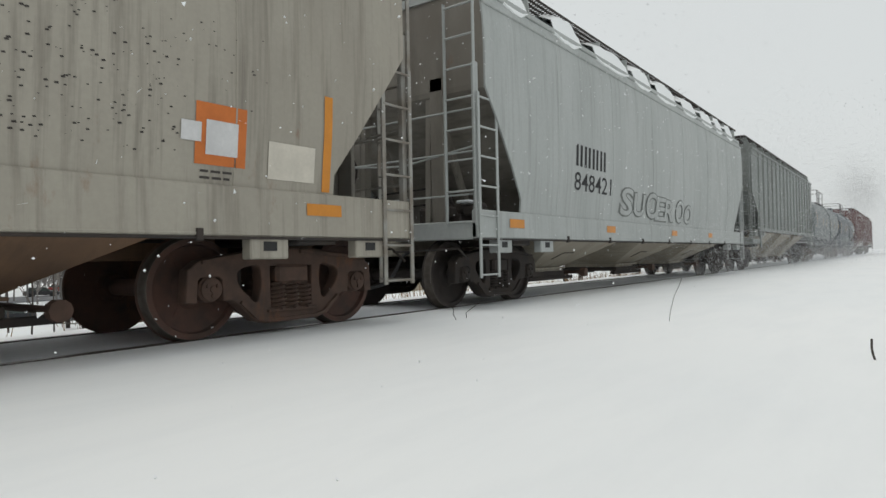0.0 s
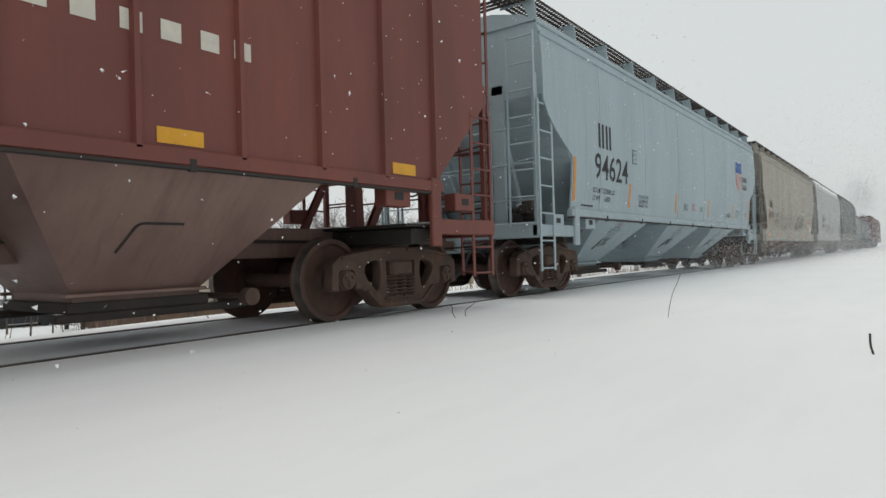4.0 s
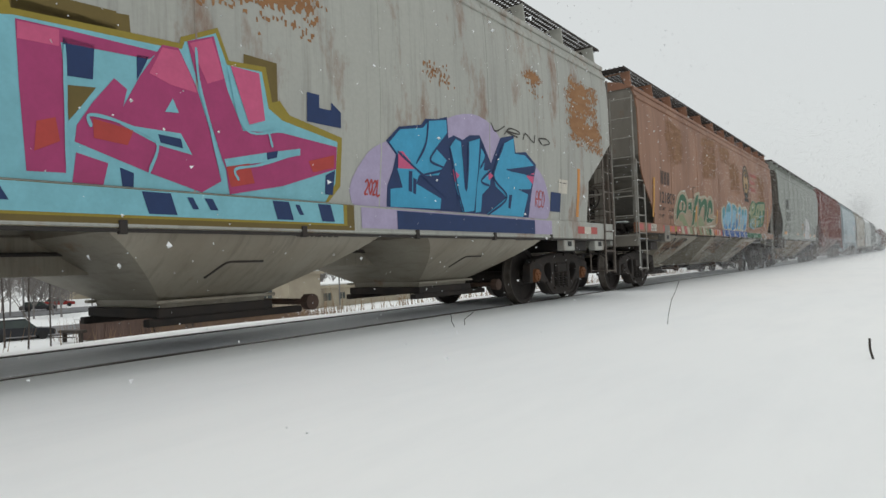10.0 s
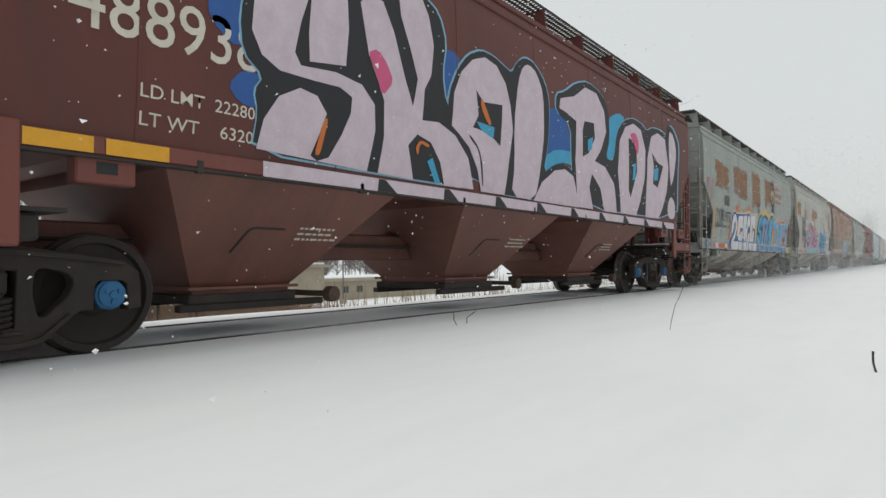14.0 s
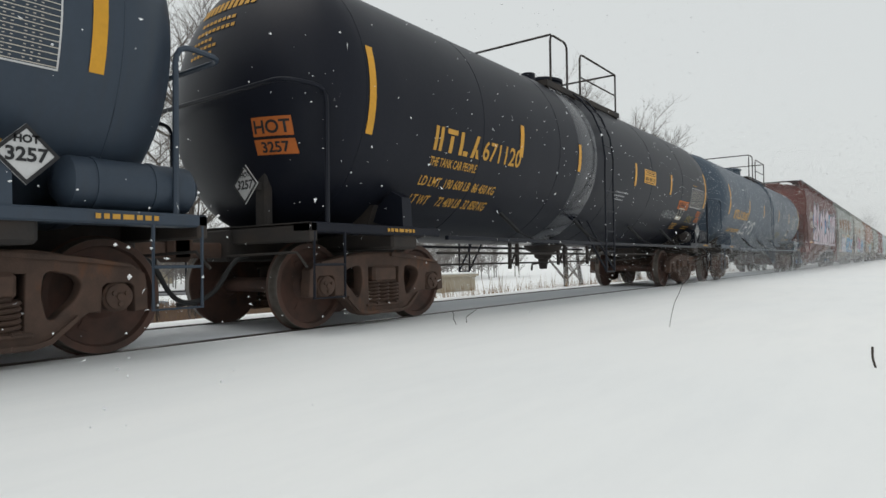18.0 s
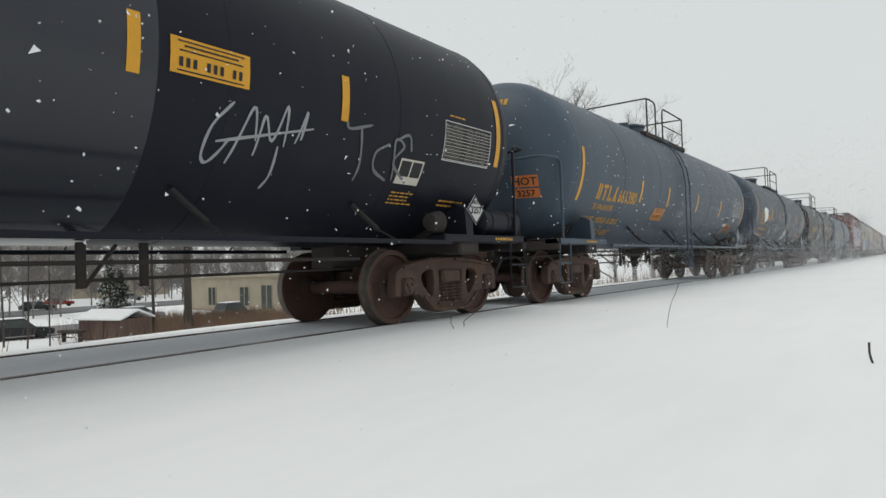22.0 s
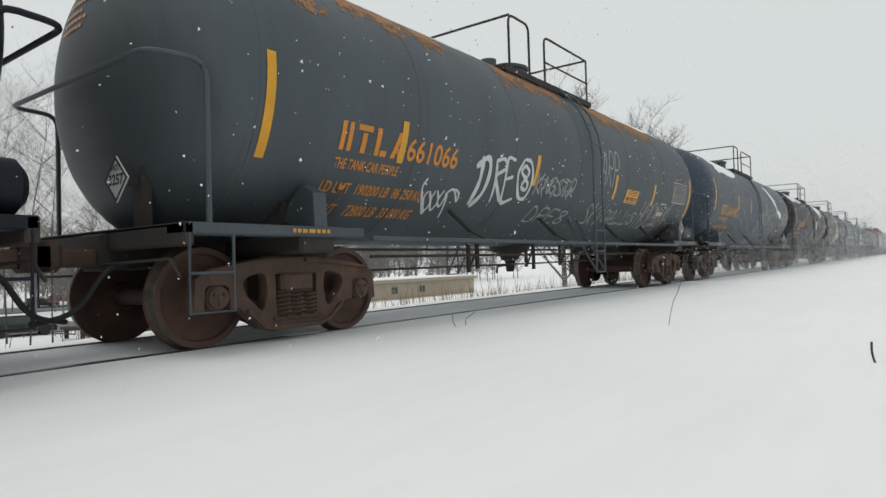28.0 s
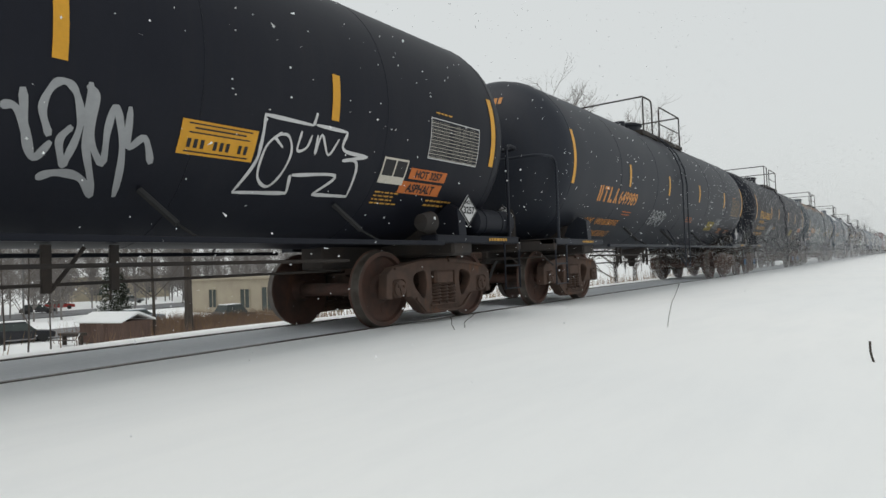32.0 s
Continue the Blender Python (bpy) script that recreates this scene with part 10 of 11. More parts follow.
    spray(car, tank_side, ([(-2.69, 2.11), (-2.50, 1.55)], [(-2.70, 2.08), (-2.49, 2.13), (-2.42, 2.01), (-2.60, 1.87), (-2.27, 1.57)], [(-2.19, 2.15), (-2.41, 2.12), (-2.24, 1.59), (-1.96, 1.63)], [(-2.36, 1.87), (-2.17, 1.92)], [(-1.94, 2.19), (-2.05, 1.97), (-1.86, 1.69), (-1.64, 1.66), (-1.60, 1.90), (-1.74, 2.16), (-1.94, 2.19)], [(-1.90, 2.11), (-1.97, 2.01), (-1.80, 1.94), (-1.76, 2.03), (-1.90, 2.11)], [(-1.82, 1.92), (-1.86, 1.81), (-1.71, 1.77), (-1.71, 1.86), (-1.82, 1.92)],), WHITE, 0.050, label="white sprayed graffiti line")
    spray(car, tank_side, ([(-4.05, 1.74), (-4.07, 1.61), (-3.82, 1.36), (-3.78, 1.38)], [(-3.94, 1.60), (-3.95, 1.51), (-3.81, 1.38), (-3.78, 1.47), (-3.91, 1.60)], [(-3.80, 1.61), (-3.80, 1.50), (-3.67, 1.39), (-3.65, 1.50), (-3.77, 1.62)], [(-3.63, 1.63), (-3.66, 1.51), (-3.55, 1.44), (-3.55, 1.59), (-3.40, 1.31)], [(-3.58, 1.59), (-3.45, 1.65), (-3.27, 1.52), (-3.30, 1.61), (-3.42, 1.66)],), WHITE, 0.028, label="white sprayed graffiti line")
    tag(car, tank_side, "DRE8", -1.25, 0.1, 1.32, 1.58, GREY_TAG, 0.025, 27, 0.1)
    tag(car, tank_side, "OALLS", 1.6, 3.3, 1.40, 1.68, GREY_TAG, 0.028, 28, 0.1)
    tag(car, tank_side, "JARP", 0.85, 1.7, 2.05, 2.75, GREY_TAG, 0.035, 29, 0.3)
    tag(car, tank_side, "SKV", 0.75, 1.6, 1.35, 1.75, GREY_TAG, 0.03, 30, 0.4)
    tag(car, tank_side, "HUDBSK", 3.4, 5.3, 1.35, 1.95, GREY_TAG, 0.03, 31, 0.4)
    emergency_sign(car, 2.25, 1.82, 0.68, 0.26)
    for k, (a, b, c, d) in enumerate(((-5.4, -3.2, 3.3, 3.85), (-2.2, 0.2, 3.25, 3.8), (1.0, 4.8, 3.2, 3.8), (-6.3, -5.6, 3.2, 3.7))):
        bloom(car, tank_side, a, b, c, d, 80 + k)

    car, tc = tank(16, "black tank car with blue bearing caps", TANK_BLACK2, stripes=(-6.48, -3.4, -1.58, 1.14, 3.27, 6.18), cap_mat=BLUE_CAP)
    tank_marks(car, tc, "678855", 2.10, -5.70, limits=("LD LMT   185500 LB   84 150 KG", "LT WT     77500 LB   35 150 KG"), asphalt=False)
    emergency_sign(car, 2.48, 1.60, 0.70, 0.25, OLIVE, 0.0)
    word_sign(car, "ASPHALT", 4.86, 1.81, 0.80, 0.17, ORANGE_SPRAY, BLACK)
    plate(car, -3.35, 1.52, 0.70, 0.38, TANK_SILVER, "ghost_patch", "grey repainted patch", 0.1)
    plate(car, -1.64, 1.56, 0.70, 0.11, GREY_DEEP, "stencil_panel", "grey stencilled panel")
    small_print(car, -1.62, 1.648, 3, 0.66, 0.022, TANK_BLACK2, seed=9)
    small_print(car, -2.3, 1.85, 4, 0.4, 0.018, GOLD, seed=10)

    car, tc = tank(17, "black tank car with faded orange lettering", TANK_HAZED, stripes=(-6.6, -3.95, -1.35, 1.3, 4.1, 6.6))
    tank_marks(car, tc, "649989", 1.82, -5.40, limits=("LD LMT   189600 LBS 86000 KGS", "LT WT     73400 LBS 33300 KGS"), slogan=False, asphalt=False, mat=ORANGE, panel=TAN_GOLD, card=False, placard_text="")
    tag(car, tank_side, "PERPS", -2.2, -1.1, 1.48, 1.82, GREY_TAG, 0.03, 34, 0.4)
    emergency_sign(car, 2.92, 1.49, 0.70, 0.24, OLIVE, 0.0)
    tag(car, tank_side, "HYPE", 3.65, 4.3, 1.52, 1.84, GREY_TAG, 0.03, 35, 0.3)
    small_print(car, 0.62, 1.74, 3, 0.65, 0.03, ORANGE_SPRAY, seed=11)
    small_print(car, -3.9, 1.68, 2, 0.6, 0.03, ORANGE_SPRAY, seed=12)

    car, tc = tank(18, "black tank car with white spray tags", TANK_BLACK2, stripes=(-6.6, -3.6, -1.3, 1.15, 3.65, 6.55))
    tank_marks(car, tc, "671188", 2.0, asphalt=False)
    spray(car, tank_side, ([(0.84, 1.84), (0.94, 1.82), (1.08, 1.55)], [(0.95, 1.96), (1.01, 1.68), (1.09, 1.55), (1.17, 1.66)], [(1.15, 1.69), (1.08, 1.86), (1.13, 2.01), (1.21, 2.04), (1.28, 1.97), (1.33, 1.79), (1.30, 1.59), (1.28, 1.53), (1.22, 1.67), (1.28, 1.77)], [(1.36, 2.07), (1.37, 1.87), (1.40, 1.65), (1.55, 1.35)], [(1.34, 2.05), (1.41, 1.97), (1.41, 1.73), (1.54, 1.56), (1.52, 1.78), (1.55, 1.94), (1.65, 1.68), (1.72, 1.34)], [(1.65, 1.96), (1.69, 1.69), (1.80, 1.76), (1.90, 1.59)], [(1.14, 1.43), (1.26, 1.47), (1.42, 1.45), (1.56, 1.33)],), GREY_TAG, 0.050, label="white sprayed graffiti line")
    spray(car, tank_side, ([(2.82, 2.10), (3.39, 2.09)], [(3.39, 2.09), (3.42, 2.21)], [(2.83, 2.10), (2.84, 1.85), (2.83, 1.69), (2.72, 1.44)], [(2.72, 1.44), (3.31, 1.47)], [(3.31, 1.47), (3.26, 1.63)], [(3.42, 2.10), (3.84, 2.09)], [(3.84, 2.09), (3.83, 1.92), (4.19, 1.89)], [(4.19, 1.89), (3.85, 1.82)], [(3.85, 1.82), (4.06, 1.81), (4.11, 1.49)], [(4.11, 1.49), (3.63, 1.48)], [(3.63, 1.48), (3.82, 1.67), (3.28, 1.63)],), WHITE, 0.032, label="white sprayed frame")
    spray(car, tank_side, ([(3.04, 1.98), (2.90, 1.84), (2.90, 1.60), (3.05, 1.51), (3.15, 1.62), (3.19, 1.82), (3.11, 1.96), (2.98, 1.93), (3.08, 1.85)], [(3.26, 2.02), (3.25, 1.85), (3.35, 1.88), (3.39, 2.00)], [(3.46, 2.01), (3.47, 1.84), (3.51, 2.02), (3.64, 1.85), (3.74, 2.01)],), WHITE, 0.024, label="white sprayed graffiti line")
    emergency_sign(car, 2.07, 1.69, 0.72, 0.26)
    word_sign(car, "HOT 3257", 4.95, 1.74, 0.70, 0.12, ORANGE_SPRAY, BLACK)
    word_sign(car, "ASPHALT", 4.85, 1.58, 0.78, 0.13, ORANGE_SPRAY, BLACK)


freight_cars()


# ---------------------------------------------------------------- beyond the track
BARK = surface("grey-brown bark", (0.075, 0.062, 0.052), (0.045, 0.037, 0.032), 0.9, scale=6, stretch=(1, 1, 0.2), grain=30, relief=0.6, depth=0.02)
# crown twigs are lighter than the bark: their haze is in the colour
TWIG = surface("bare twigs paled for haze", (0.15, 0.13, 0.115), (0.105, 0.09, 0.08), 0.9)
# distance haze over the far woods is put into this paler colour
HAZY_TWIG = surface("far twigs paled by haze", (0.24, 0.225, 0.215), (0.17, 0.155, 0.145), 0.9)
NEEDLES = surface("dark fir needles", (0.030, 0.042, 0.026), (0.05, 0.055, 0.035), 0.9, scale=4)
SHED_WALL = surface("red-brown board siding", (0.15, 0.095, 0.075), (0.11, 0.07, 0.057), 0.8, scale=3, stretch=(1, 1, 0.3))
STUCCO = surface("beige painted wall", (0.42, 0.37, 0.28), (0.36, 0.31, 0.24), 0.85, scale=0.6)
GLASS = surface("dark window glass", (0.05, 0.065, 0.06), (0.035, 0.045, 0.045), 0.15, scale=1)
ASPHALT = surface("slushy asphalt", (0.22, 0.225, 0.235), (0.12, 0.12, 0.125), 0.8, scale=0.4, grain=6)
POLE = surface("galvanised pole", (0.20, 0.20, 0.20), (0.14, 0.135, 0.13), 0.6, 0.4)
STRAW = surface("dry straw stems", (0.30, 0.20, 0.11), (0.20, 0.125, 0.07), 0.9, scale=1.5)
BRUSH = surface("red-brown brush", (0.22, 0.15, 0.115), (0.16, 0.11, 0.085), 0.9, scale=1.0)
STONE = surface("pale retaining stones", (0.42, 0.38, 0.32), (0.32, 0.29, 0.25), 0.9, scale=3)


class Soup:
    """Collects many small tubes or blades quickly."""

    def __init__(self):
        self.v, self.f = [], []

    def limb(self, a, b, ra, rb, k=4):
        d = (b - a).normalized()
        u = d.cross(Vector((0.3, 0.2, 0.93))).normalized()
        w = d.cross(u)
        n = len(self.v)
        for p, r in ((a, ra), (b, rb)):
            self.v += [tuple(p + (u * math.cos(i * math.tau / k) + w * math.sin(i * math.tau / k)) * r) for i in range(k)]
        self.f += [(n + i, n + (i + 1) % k, n + k + (i + 1) % k, n + k + i) for i in range(k)]

    def blade(self, a, b, w):
        n = len(self.v)
        s = Vector((w, w * 0.6, 0))
        self.v += [tuple(a - s), tuple(a + s), tuple(b)]
        self.f.append((n, n + 1, n + 2))

    def mesh(self, name, mat):
        me = bpy.data.meshes.new(name)
        me.from_pydata(self.v, [], self.f)
        me.materials.append(mat)
        return me


def grow(soup, rng, a, d, length, r, level, spread=0.55):
    """One limb in bent pieces, and its side branches."""
    p, n = a, 3
    for i in range(n):
        d = (d + Vector((rng.uniform(-1, 1), rng.uniform(-1, 1), rng.uniform(-0.3, 0.7))) * 0.16).normalized()
        q = p + d * length / n
        soup.limb(p, q, r * (1 - 0.25 * i), r * (1 - 0.25 * (i + 1)), 4 if level < 2 else 3)
        if level < 4 and (i or level):
            for _ in range(2 if level < 3 or i else 1):
                side = Vector((rng.uniform(-1, 1), rng.uniform(-1, 1), rng.uniform(-0.2, 0.8))).normalized()
                grow(soup, rng, q, (d * (1 - spread) + side * spread).normalized(), length * rng.uniform(0.45, 0.72), r * 0.45, level + 1 + (level > 2), spread)
        p = q


def bare_tree(x, y, height, seed, label, lean=0.0, r=None):
    rng = random.Random(seed)
    z = ground_height(x, y) - 0.2
    tree = thing("bare_tree", None, None, label, "tree")
    r = r or height * 0.014
    trunk, crown = Soup(), Soup()
    p, d = Vector((x, y, z)), Vector((lean, 0, 1)).normalized()
    n = 9
    for i in range(n):
        q = p + d * height * 0.78 / n
        trunk.limb(p, q, r * (1.25 if i == 0 else 1 - 0.085 * i), r * (1 - 0.085 * (i + 1)), 8)
        if i >= 1:
            for _ in range(2):
                a = rng.uniform(0, math.tau)
                b = (Vector((math.cos(a), math.sin(a), 0)) * 0.75 + Vector((0, 0, rng.uniform(0.35, 0.9)))).normalized()
                grow(crown, rng, q, b, height * (0.30 - 0.017 * i), r * 0.42, 1)
        p = q
        d = (d + Vector((rng.uniform(-1, 1), rng.uniform(-1, 1), 0.6)) * 0.07).normalized()
    grow(crown, rng, p, d, height * 0.2, r * 0.25, 1)
    part("trunk", trunk.mesh("trunk", BARK), None, tree)
    part("crown", crown.mesh("crown", TWIG), None, tree)


def fir_tree(x, y, height, seed):
    rng = random.Random(seed)
    z = ground_height(x, y)
    tree = thing("fir_tree", None, None, "dark snow-dusted evergreen behind the shed", "tree")
    trunk, green, white = Soup(), Soup(), Soup()
    trunk.limb(Vector((x, y, z - 0.2)), Vector((x, y, z + height)), 0.16, 0.02, 7)
    for i in range(420):
        t = rng.random() ** 0.8
        a = rng.uniform(0, math.tau)
        ln = (1 - t) * height * 0.34 * rng.uniform(0.6, 1.1) + 0.15
        p = Vector((x, y, z + 0.5 + t * (height - 0.5)))
        q = p + Vector((math.cos(a) * ln, math.sin(a) * ln, -0.25 * ln + rng.uniform(-0.1, 0.1)))
        for _ in range(9):
            s = p.lerp(q, rng.uniform(0.25, 1.0))
            e = s + Vector((rng.uniform(-0.3, 0.3), rng.uniform(-0.3, 0.3), rng.uniform(-0.25, 0.08)))
            (white if rng.random() < 0.16 else green).blade(s, e, 0.07)
    part("trunk", trunk.mesh("trunk", BARK), None, tree)
    part("crown", green.mesh("crown", NEEDLES), None, tree)
    part("snow_cover", white.mesh("snow_cover", SNOW), None, tree)


def shed():
    x, y, w, d, h = -42.6, 23.5, 4.3, 2.6, 1.55
    m = Matrix.Translation((x, y, LOT)) @ Matrix.Rotation(radians(14), 4, "Z")
    ob = thing("garden_shed", None, None, "red-brown board shed under a snow-covered roof", "shed")
    ob.matrix_world = m
    bm = bmesh.new()
    slab(bm, [(-w / 2, 0), (w / 2, 0), (w / 2, h), (0, h + 0.0), (-w / 2, h)], -d / 2, d / 2, "XZ")
    part("wall", bm, SHED_WALL, ob, smooth=False)
    for i in range(22):
        bm = bmesh.new()
        u = -w / 2 + w * i / 21
        box(bm, u - 0.02, -d / 2 - 0.02, 0.02, u + 0.02, -d / 2 + 0.0, h)
        part("batten", bm, SHED_WALL, ob, smooth=False)
    bm = bmesh.new()
    slab(bm, [(-d / 2 - 0.25, h - 0.05), (0, h + 0.55), (d / 2 + 0.25, h - 0.05), (d / 2 + 0.25, h + 0.07), (0, h + 0.70), (-d / 2 - 0.25, h + 0.07)], -w / 2 - 0.3, w / 2 + 0.3)
    part("roof", bm, SNOW, ob, "white snow-covered roof", smooth=False)
    bm = bmesh.new()
    box(bm, -0.4, -d / 2 - 0.05, 0, 0.4, -d / 2 - 0.02, 1.45)
    part("door", bm, SHED_WALL, ob, smooth=False)
    bm = bmesh.new()
    box(bm, -2.4, -2.9, 0.70, -0.2, -2.2, 0.76, 0.01)
    box(bm, -2.2, -2.7, 0, -2.1, -2.4, 0.7)
    box(bm, -0.5, -2.7, 0, -0.4, -2.4, 0.7)
    box(bm, -2.4, -3.4, 0.42, -0.2, -3.15, 0.47, 0.01)
    box(bm, -2.4, -2.9, 0.765, -0.2, -2.2, 0.90, 0.04)
    t = thing("picnic_table", bm, BARK, "snow-topped wooden picnic table beside the shed", "table")
    t.matrix_world = m


def parked_car(x, y, turn, colour, label, tall=1.0, name="parked_car"):
    m = Matrix.Translation((x, y, LOT + 0.02)) @ Matrix.Rotation(radians(turn), 4, "Z")
    ob = thing(name, None, None, label, "car")
    ob.matrix_world = m
    paint = surface("car paint " + label[:12], colour, tuple(c * 0.8 for c in colour), 0.3, 0.2, scale=2)
    bm = bmesh.new()
    low = [(-2.25, 0.35), (2.2, 0.35), (2.25, 0.62), (2.1, 0.82), (1.1, 0.92), (-1.9, 0.98 * tall), (-2.25, 0.85)]
    slab(bm, low, -0.86, 0.86, "XZ")
    part("body", bm, paint, ob)
    bm = bmesh.new()
    top = 1.45 * tall
    rings = [[bm.verts.new(p) for p in ((-1.95, -s, z0), (1.05, -s, z0), (1.05, s, z0), (-1.95, s, z0))] for s, z0 in ((0.82, 0.93),)]
    up = [bm.verts.new(p) for p in ((-1.55, -0.66, top - 0.04), (0.35, -0.66, top - 0.04), (0.35, 0.66, top - 0.04), (-1.55, 0.66, top - 0.04))]
    for k in range(4):
        bm.faces.new((rings[0][k], rings[0][(k + 1) % 4], up[(k + 1) % 4], up[k]))
    bm.faces.new(rings[0][::-1])
    bm.faces.new(up)
    part("cabin_glass", bm, GLASS, ob, smooth=False)
    bm = bmesh.new()
    box(bm, -1.55, -0.67, top - 0.05, 0.35, 0.67, top + 0.02, 0.02)
    part("roof", bm, paint, ob)
    bm = bmesh.new()
    box(bm, -1.5, -0.62, top + 0.021, 0.3, 0.62, top + 0.10, 0.04)
    part("snow_cover", bm, SNOW, ob, "white snow on the roof")
    for sx in (-1.4, 1.4):
        for sy in (-0.80, 0.80):
            bm = bmesh.new()
            lathe(bm, [(-0.11, 0.0), (-0.11, 0.30), (-0.08, 0.33), (0.08, 0.33), (0.11, 0.30), (0.11, 0.0)], 16, "Y", (sx, sy, 0.33))
            part("wheel", bm, RUBBER, ob)
    for sy in (-0.6, 0.6):
        bm = bmesh.new()
        box(bm, 2.16, sy - 0.16, 0.62, 2.24, sy + 0.16, 0.76, 0.02)
        part("headlight", bm, POLE, ob)


def building(name, x, y0, y1, depth, h, label, windows, roof=SNOW, gable=()):
    ob = thing(name, None, None, label, "building")
    bm = bmesh.new()
    box(bm, x - depth, y0, LOT - 0.5, x, y1, LOT + h)
    part("wall", bm, STUCCO, ob, smooth=False)
    bm = bmesh.new()
    box(bm, x - depth - 0.3, y0 - 0.3, LOT + h, x + 0.45, y1 + 0.3, LOT + h + 0.32, 0.03)
    part("fascia", bm, STUCCO, ob, smooth=False)
    bm = bmesh.new()
    box(bm, x - depth, y0, LOT + h + 0.321, x + 0.1, y1, LOT + h + 0.55, 0.08)
    part("roof", bm, roof, ob, "flat roof under white snow")
    for y, w, z, hh in windows:
        bm = bmesh.new()
        box(bm, x - 0.02, y, LOT + z, x + 0.05, y + w, LOT + z + hh)
        wn_ = part("window", bm, GLASS, ob, smooth=False)
        bm = bmesh.new()
        for a, b, c, d in ((y - 0.07, y, z - 0.07, z + hh + 0.07), (y + w, y + w + 0.07, z - 0.07, z + hh + 0.07), (y + w / 2 - 0.03, y + w / 2 + 0.03, z, z + hh), (y, y + w, z + hh, z + hh + 0.07), (y, y + w, z - 0.07, z)):
            box(bm, x + 0.03, a, LOT + c, x + 0.09, b, LOT + d)
        part("window_frame", bm, STUCCO, wn_, smooth=False)
    for xx, w, z, hh in gable:
        bm = bmesh.new()
        box(bm, xx - w / 2, y0 - 0.05, LOT + z, xx + w / 2, y0 + 0.02, LOT + z + hh)
        wn_ = part("window", bm, GLASS, ob, smooth=False)
        bm = bmesh.new()
        for a, b in ((xx - w / 2 - 0.12, xx - w / 2), (xx - 0.06, xx + 0.06), (xx + w / 2, xx + w / 2 + 0.12)):
            box(bm, a, y0 - 0.09, LOT + z, b, y0 - 0.03, LOT + z + hh)
        part("window_frame", bm, STUCCO, wn_, smooth=False)
    return ob


def surroundings():
    # cleared road and parking area
    for name, x0, x1, y0, y1, label in (("road", -98, -84, -60, 90, "grey slushy road between snow banks"), ("parking_area", -60, -50, -20, 33, "partly cleared grey parking area")):
        bm = bmesh.new()
        box(bm, x0, y0, LOT - 0.3, x1, y1, LOT + 0.16)
        thing(name, bm, ASPHALT, label, "road", kind="structure", smooth=False)
    shed()
    parked_car(-49.6, 19.6, 76, (0.02, 0.022, 0.028), "dark blue-black estate car parked in the snow", 1.12)
    parked_car(-107, 45.6, 68, (0.32, 0.03, 0.025), "red car parked beyond the road", 1.0)
    parked_car(-47.5, 37.4, 100, (0.06, 0.07, 0.07), "grey pickup parked beside the beige building", 1.2)
    parked_car(-58, 33.5, 80, (0.30, 0.36, 0.42), "pale blue car under snow near the building", 1.0)
    parked_car(-95, 38, 60, (0.05, 0.05, 0.055), "dark car on the far road", 1.0)
    parked_car(-112, 60, 70, (0.25, 0.26, 0.27), "grey car parked beyond the road", 1.0)
    building("office_building", -50, 46.3, 51.0, 20, 4.1, "low beige building with tall dark windows", (), gable=((-64.6, 1.5, 0.7, 2.2), (-58.0, 1.7, 0.7, 2.2), (-53.8, 1.9, 0.4, 2.7)))
    building("warehouse", -50.6, 51.3, 84.0, 9, 2.3, "long low beige building with a snowy roof", ((52.0, 1.2, 0.8, 0.9), (54.5, 1.0, 0.9, 0.8), (57.0, 1.0, 0.9, 0.8), (64.0, 1.2, 0.8, 0.9), (70.0, 1.2, 0.8, 0.9)))
    building("far_house", -150, 20, 34, 12, 4.5, "distant house with a snowy roof", ((23, 1.2, 1.2, 1.3), (28, 1.2, 1.2, 1.3)))
    building("far_house", -140, 62, 84, 12, 5.0, "distant low block with a snowy roof", ((66, 2, 1.2, 1.3), (72, 2, 1.2, 1.3), (78, 2, 1.2, 1.3)))
    building("far_house", -160, -10, 8, 10, 4.0, "distant pale house with a snowy roof", ((-4, 1.2, 1.2, 1.3), (3, 1.2, 1.2, 1.3)))
    for x, y, h in ((-52.5, 20.9, 9.0), (-60, 21.2, 8.5), (-46, 50.2, 7.0), (-96, 30, 10.0)):
        bm = bmesh.new()
        tube(bm, [(x, y, LOT - 0.2), (x, y, LOT + h)], 0.075, 8)
        p = thing("lamp_pole", bm, POLE, "thin grey steel lamp pole in the snow", "lamp pole")
        bm = bmesh.new()
        box(bm, x - 0.3, y - 0.3, LOT - 0.2, x + 0.3, y + 0.3, LOT + 0.45, 0.04)
        part("footing", bm, STONE, p)
        bm = bmesh.new()
        tube(bm, [(x, y, LOT + h), (x + 0.9, y, LOT + h + 0.15)], 0.04, 6)
        box(bm, x + 0.7, y - 0.12, LOT + h + 0.05, x + 1.3, y + 0.12, LOT + h + 0.17, 0.02)
        part("lamp_head", bm, POLE, p)
    # trees
    bare_tree(-39.8, 27.8, 27, 3, "tall bare tree with a forked grey trunk", 0.03, 0.34)
    bare_tree(-41.5, 26.0, 19, 13, "slim bare tree beside the shed", -0.05, 0.13)
    bare_tree(-31, 13.4, 15.5, 5, "bare tree with fine upright twigs", 0.0, 0.05)
    bare_tree(-36, 13.0, 17, 6, "bare tree with fine upright twigs", 0.02, 0.05)
    bare_tree(-38, 17.2, 17, 16, "bare tree with fine upright twigs", 0.0, 0.05)
    bare_tree(-45, 17.0, 20, 26, "bare tree with fine upright twigs", 0.0, 0.06)
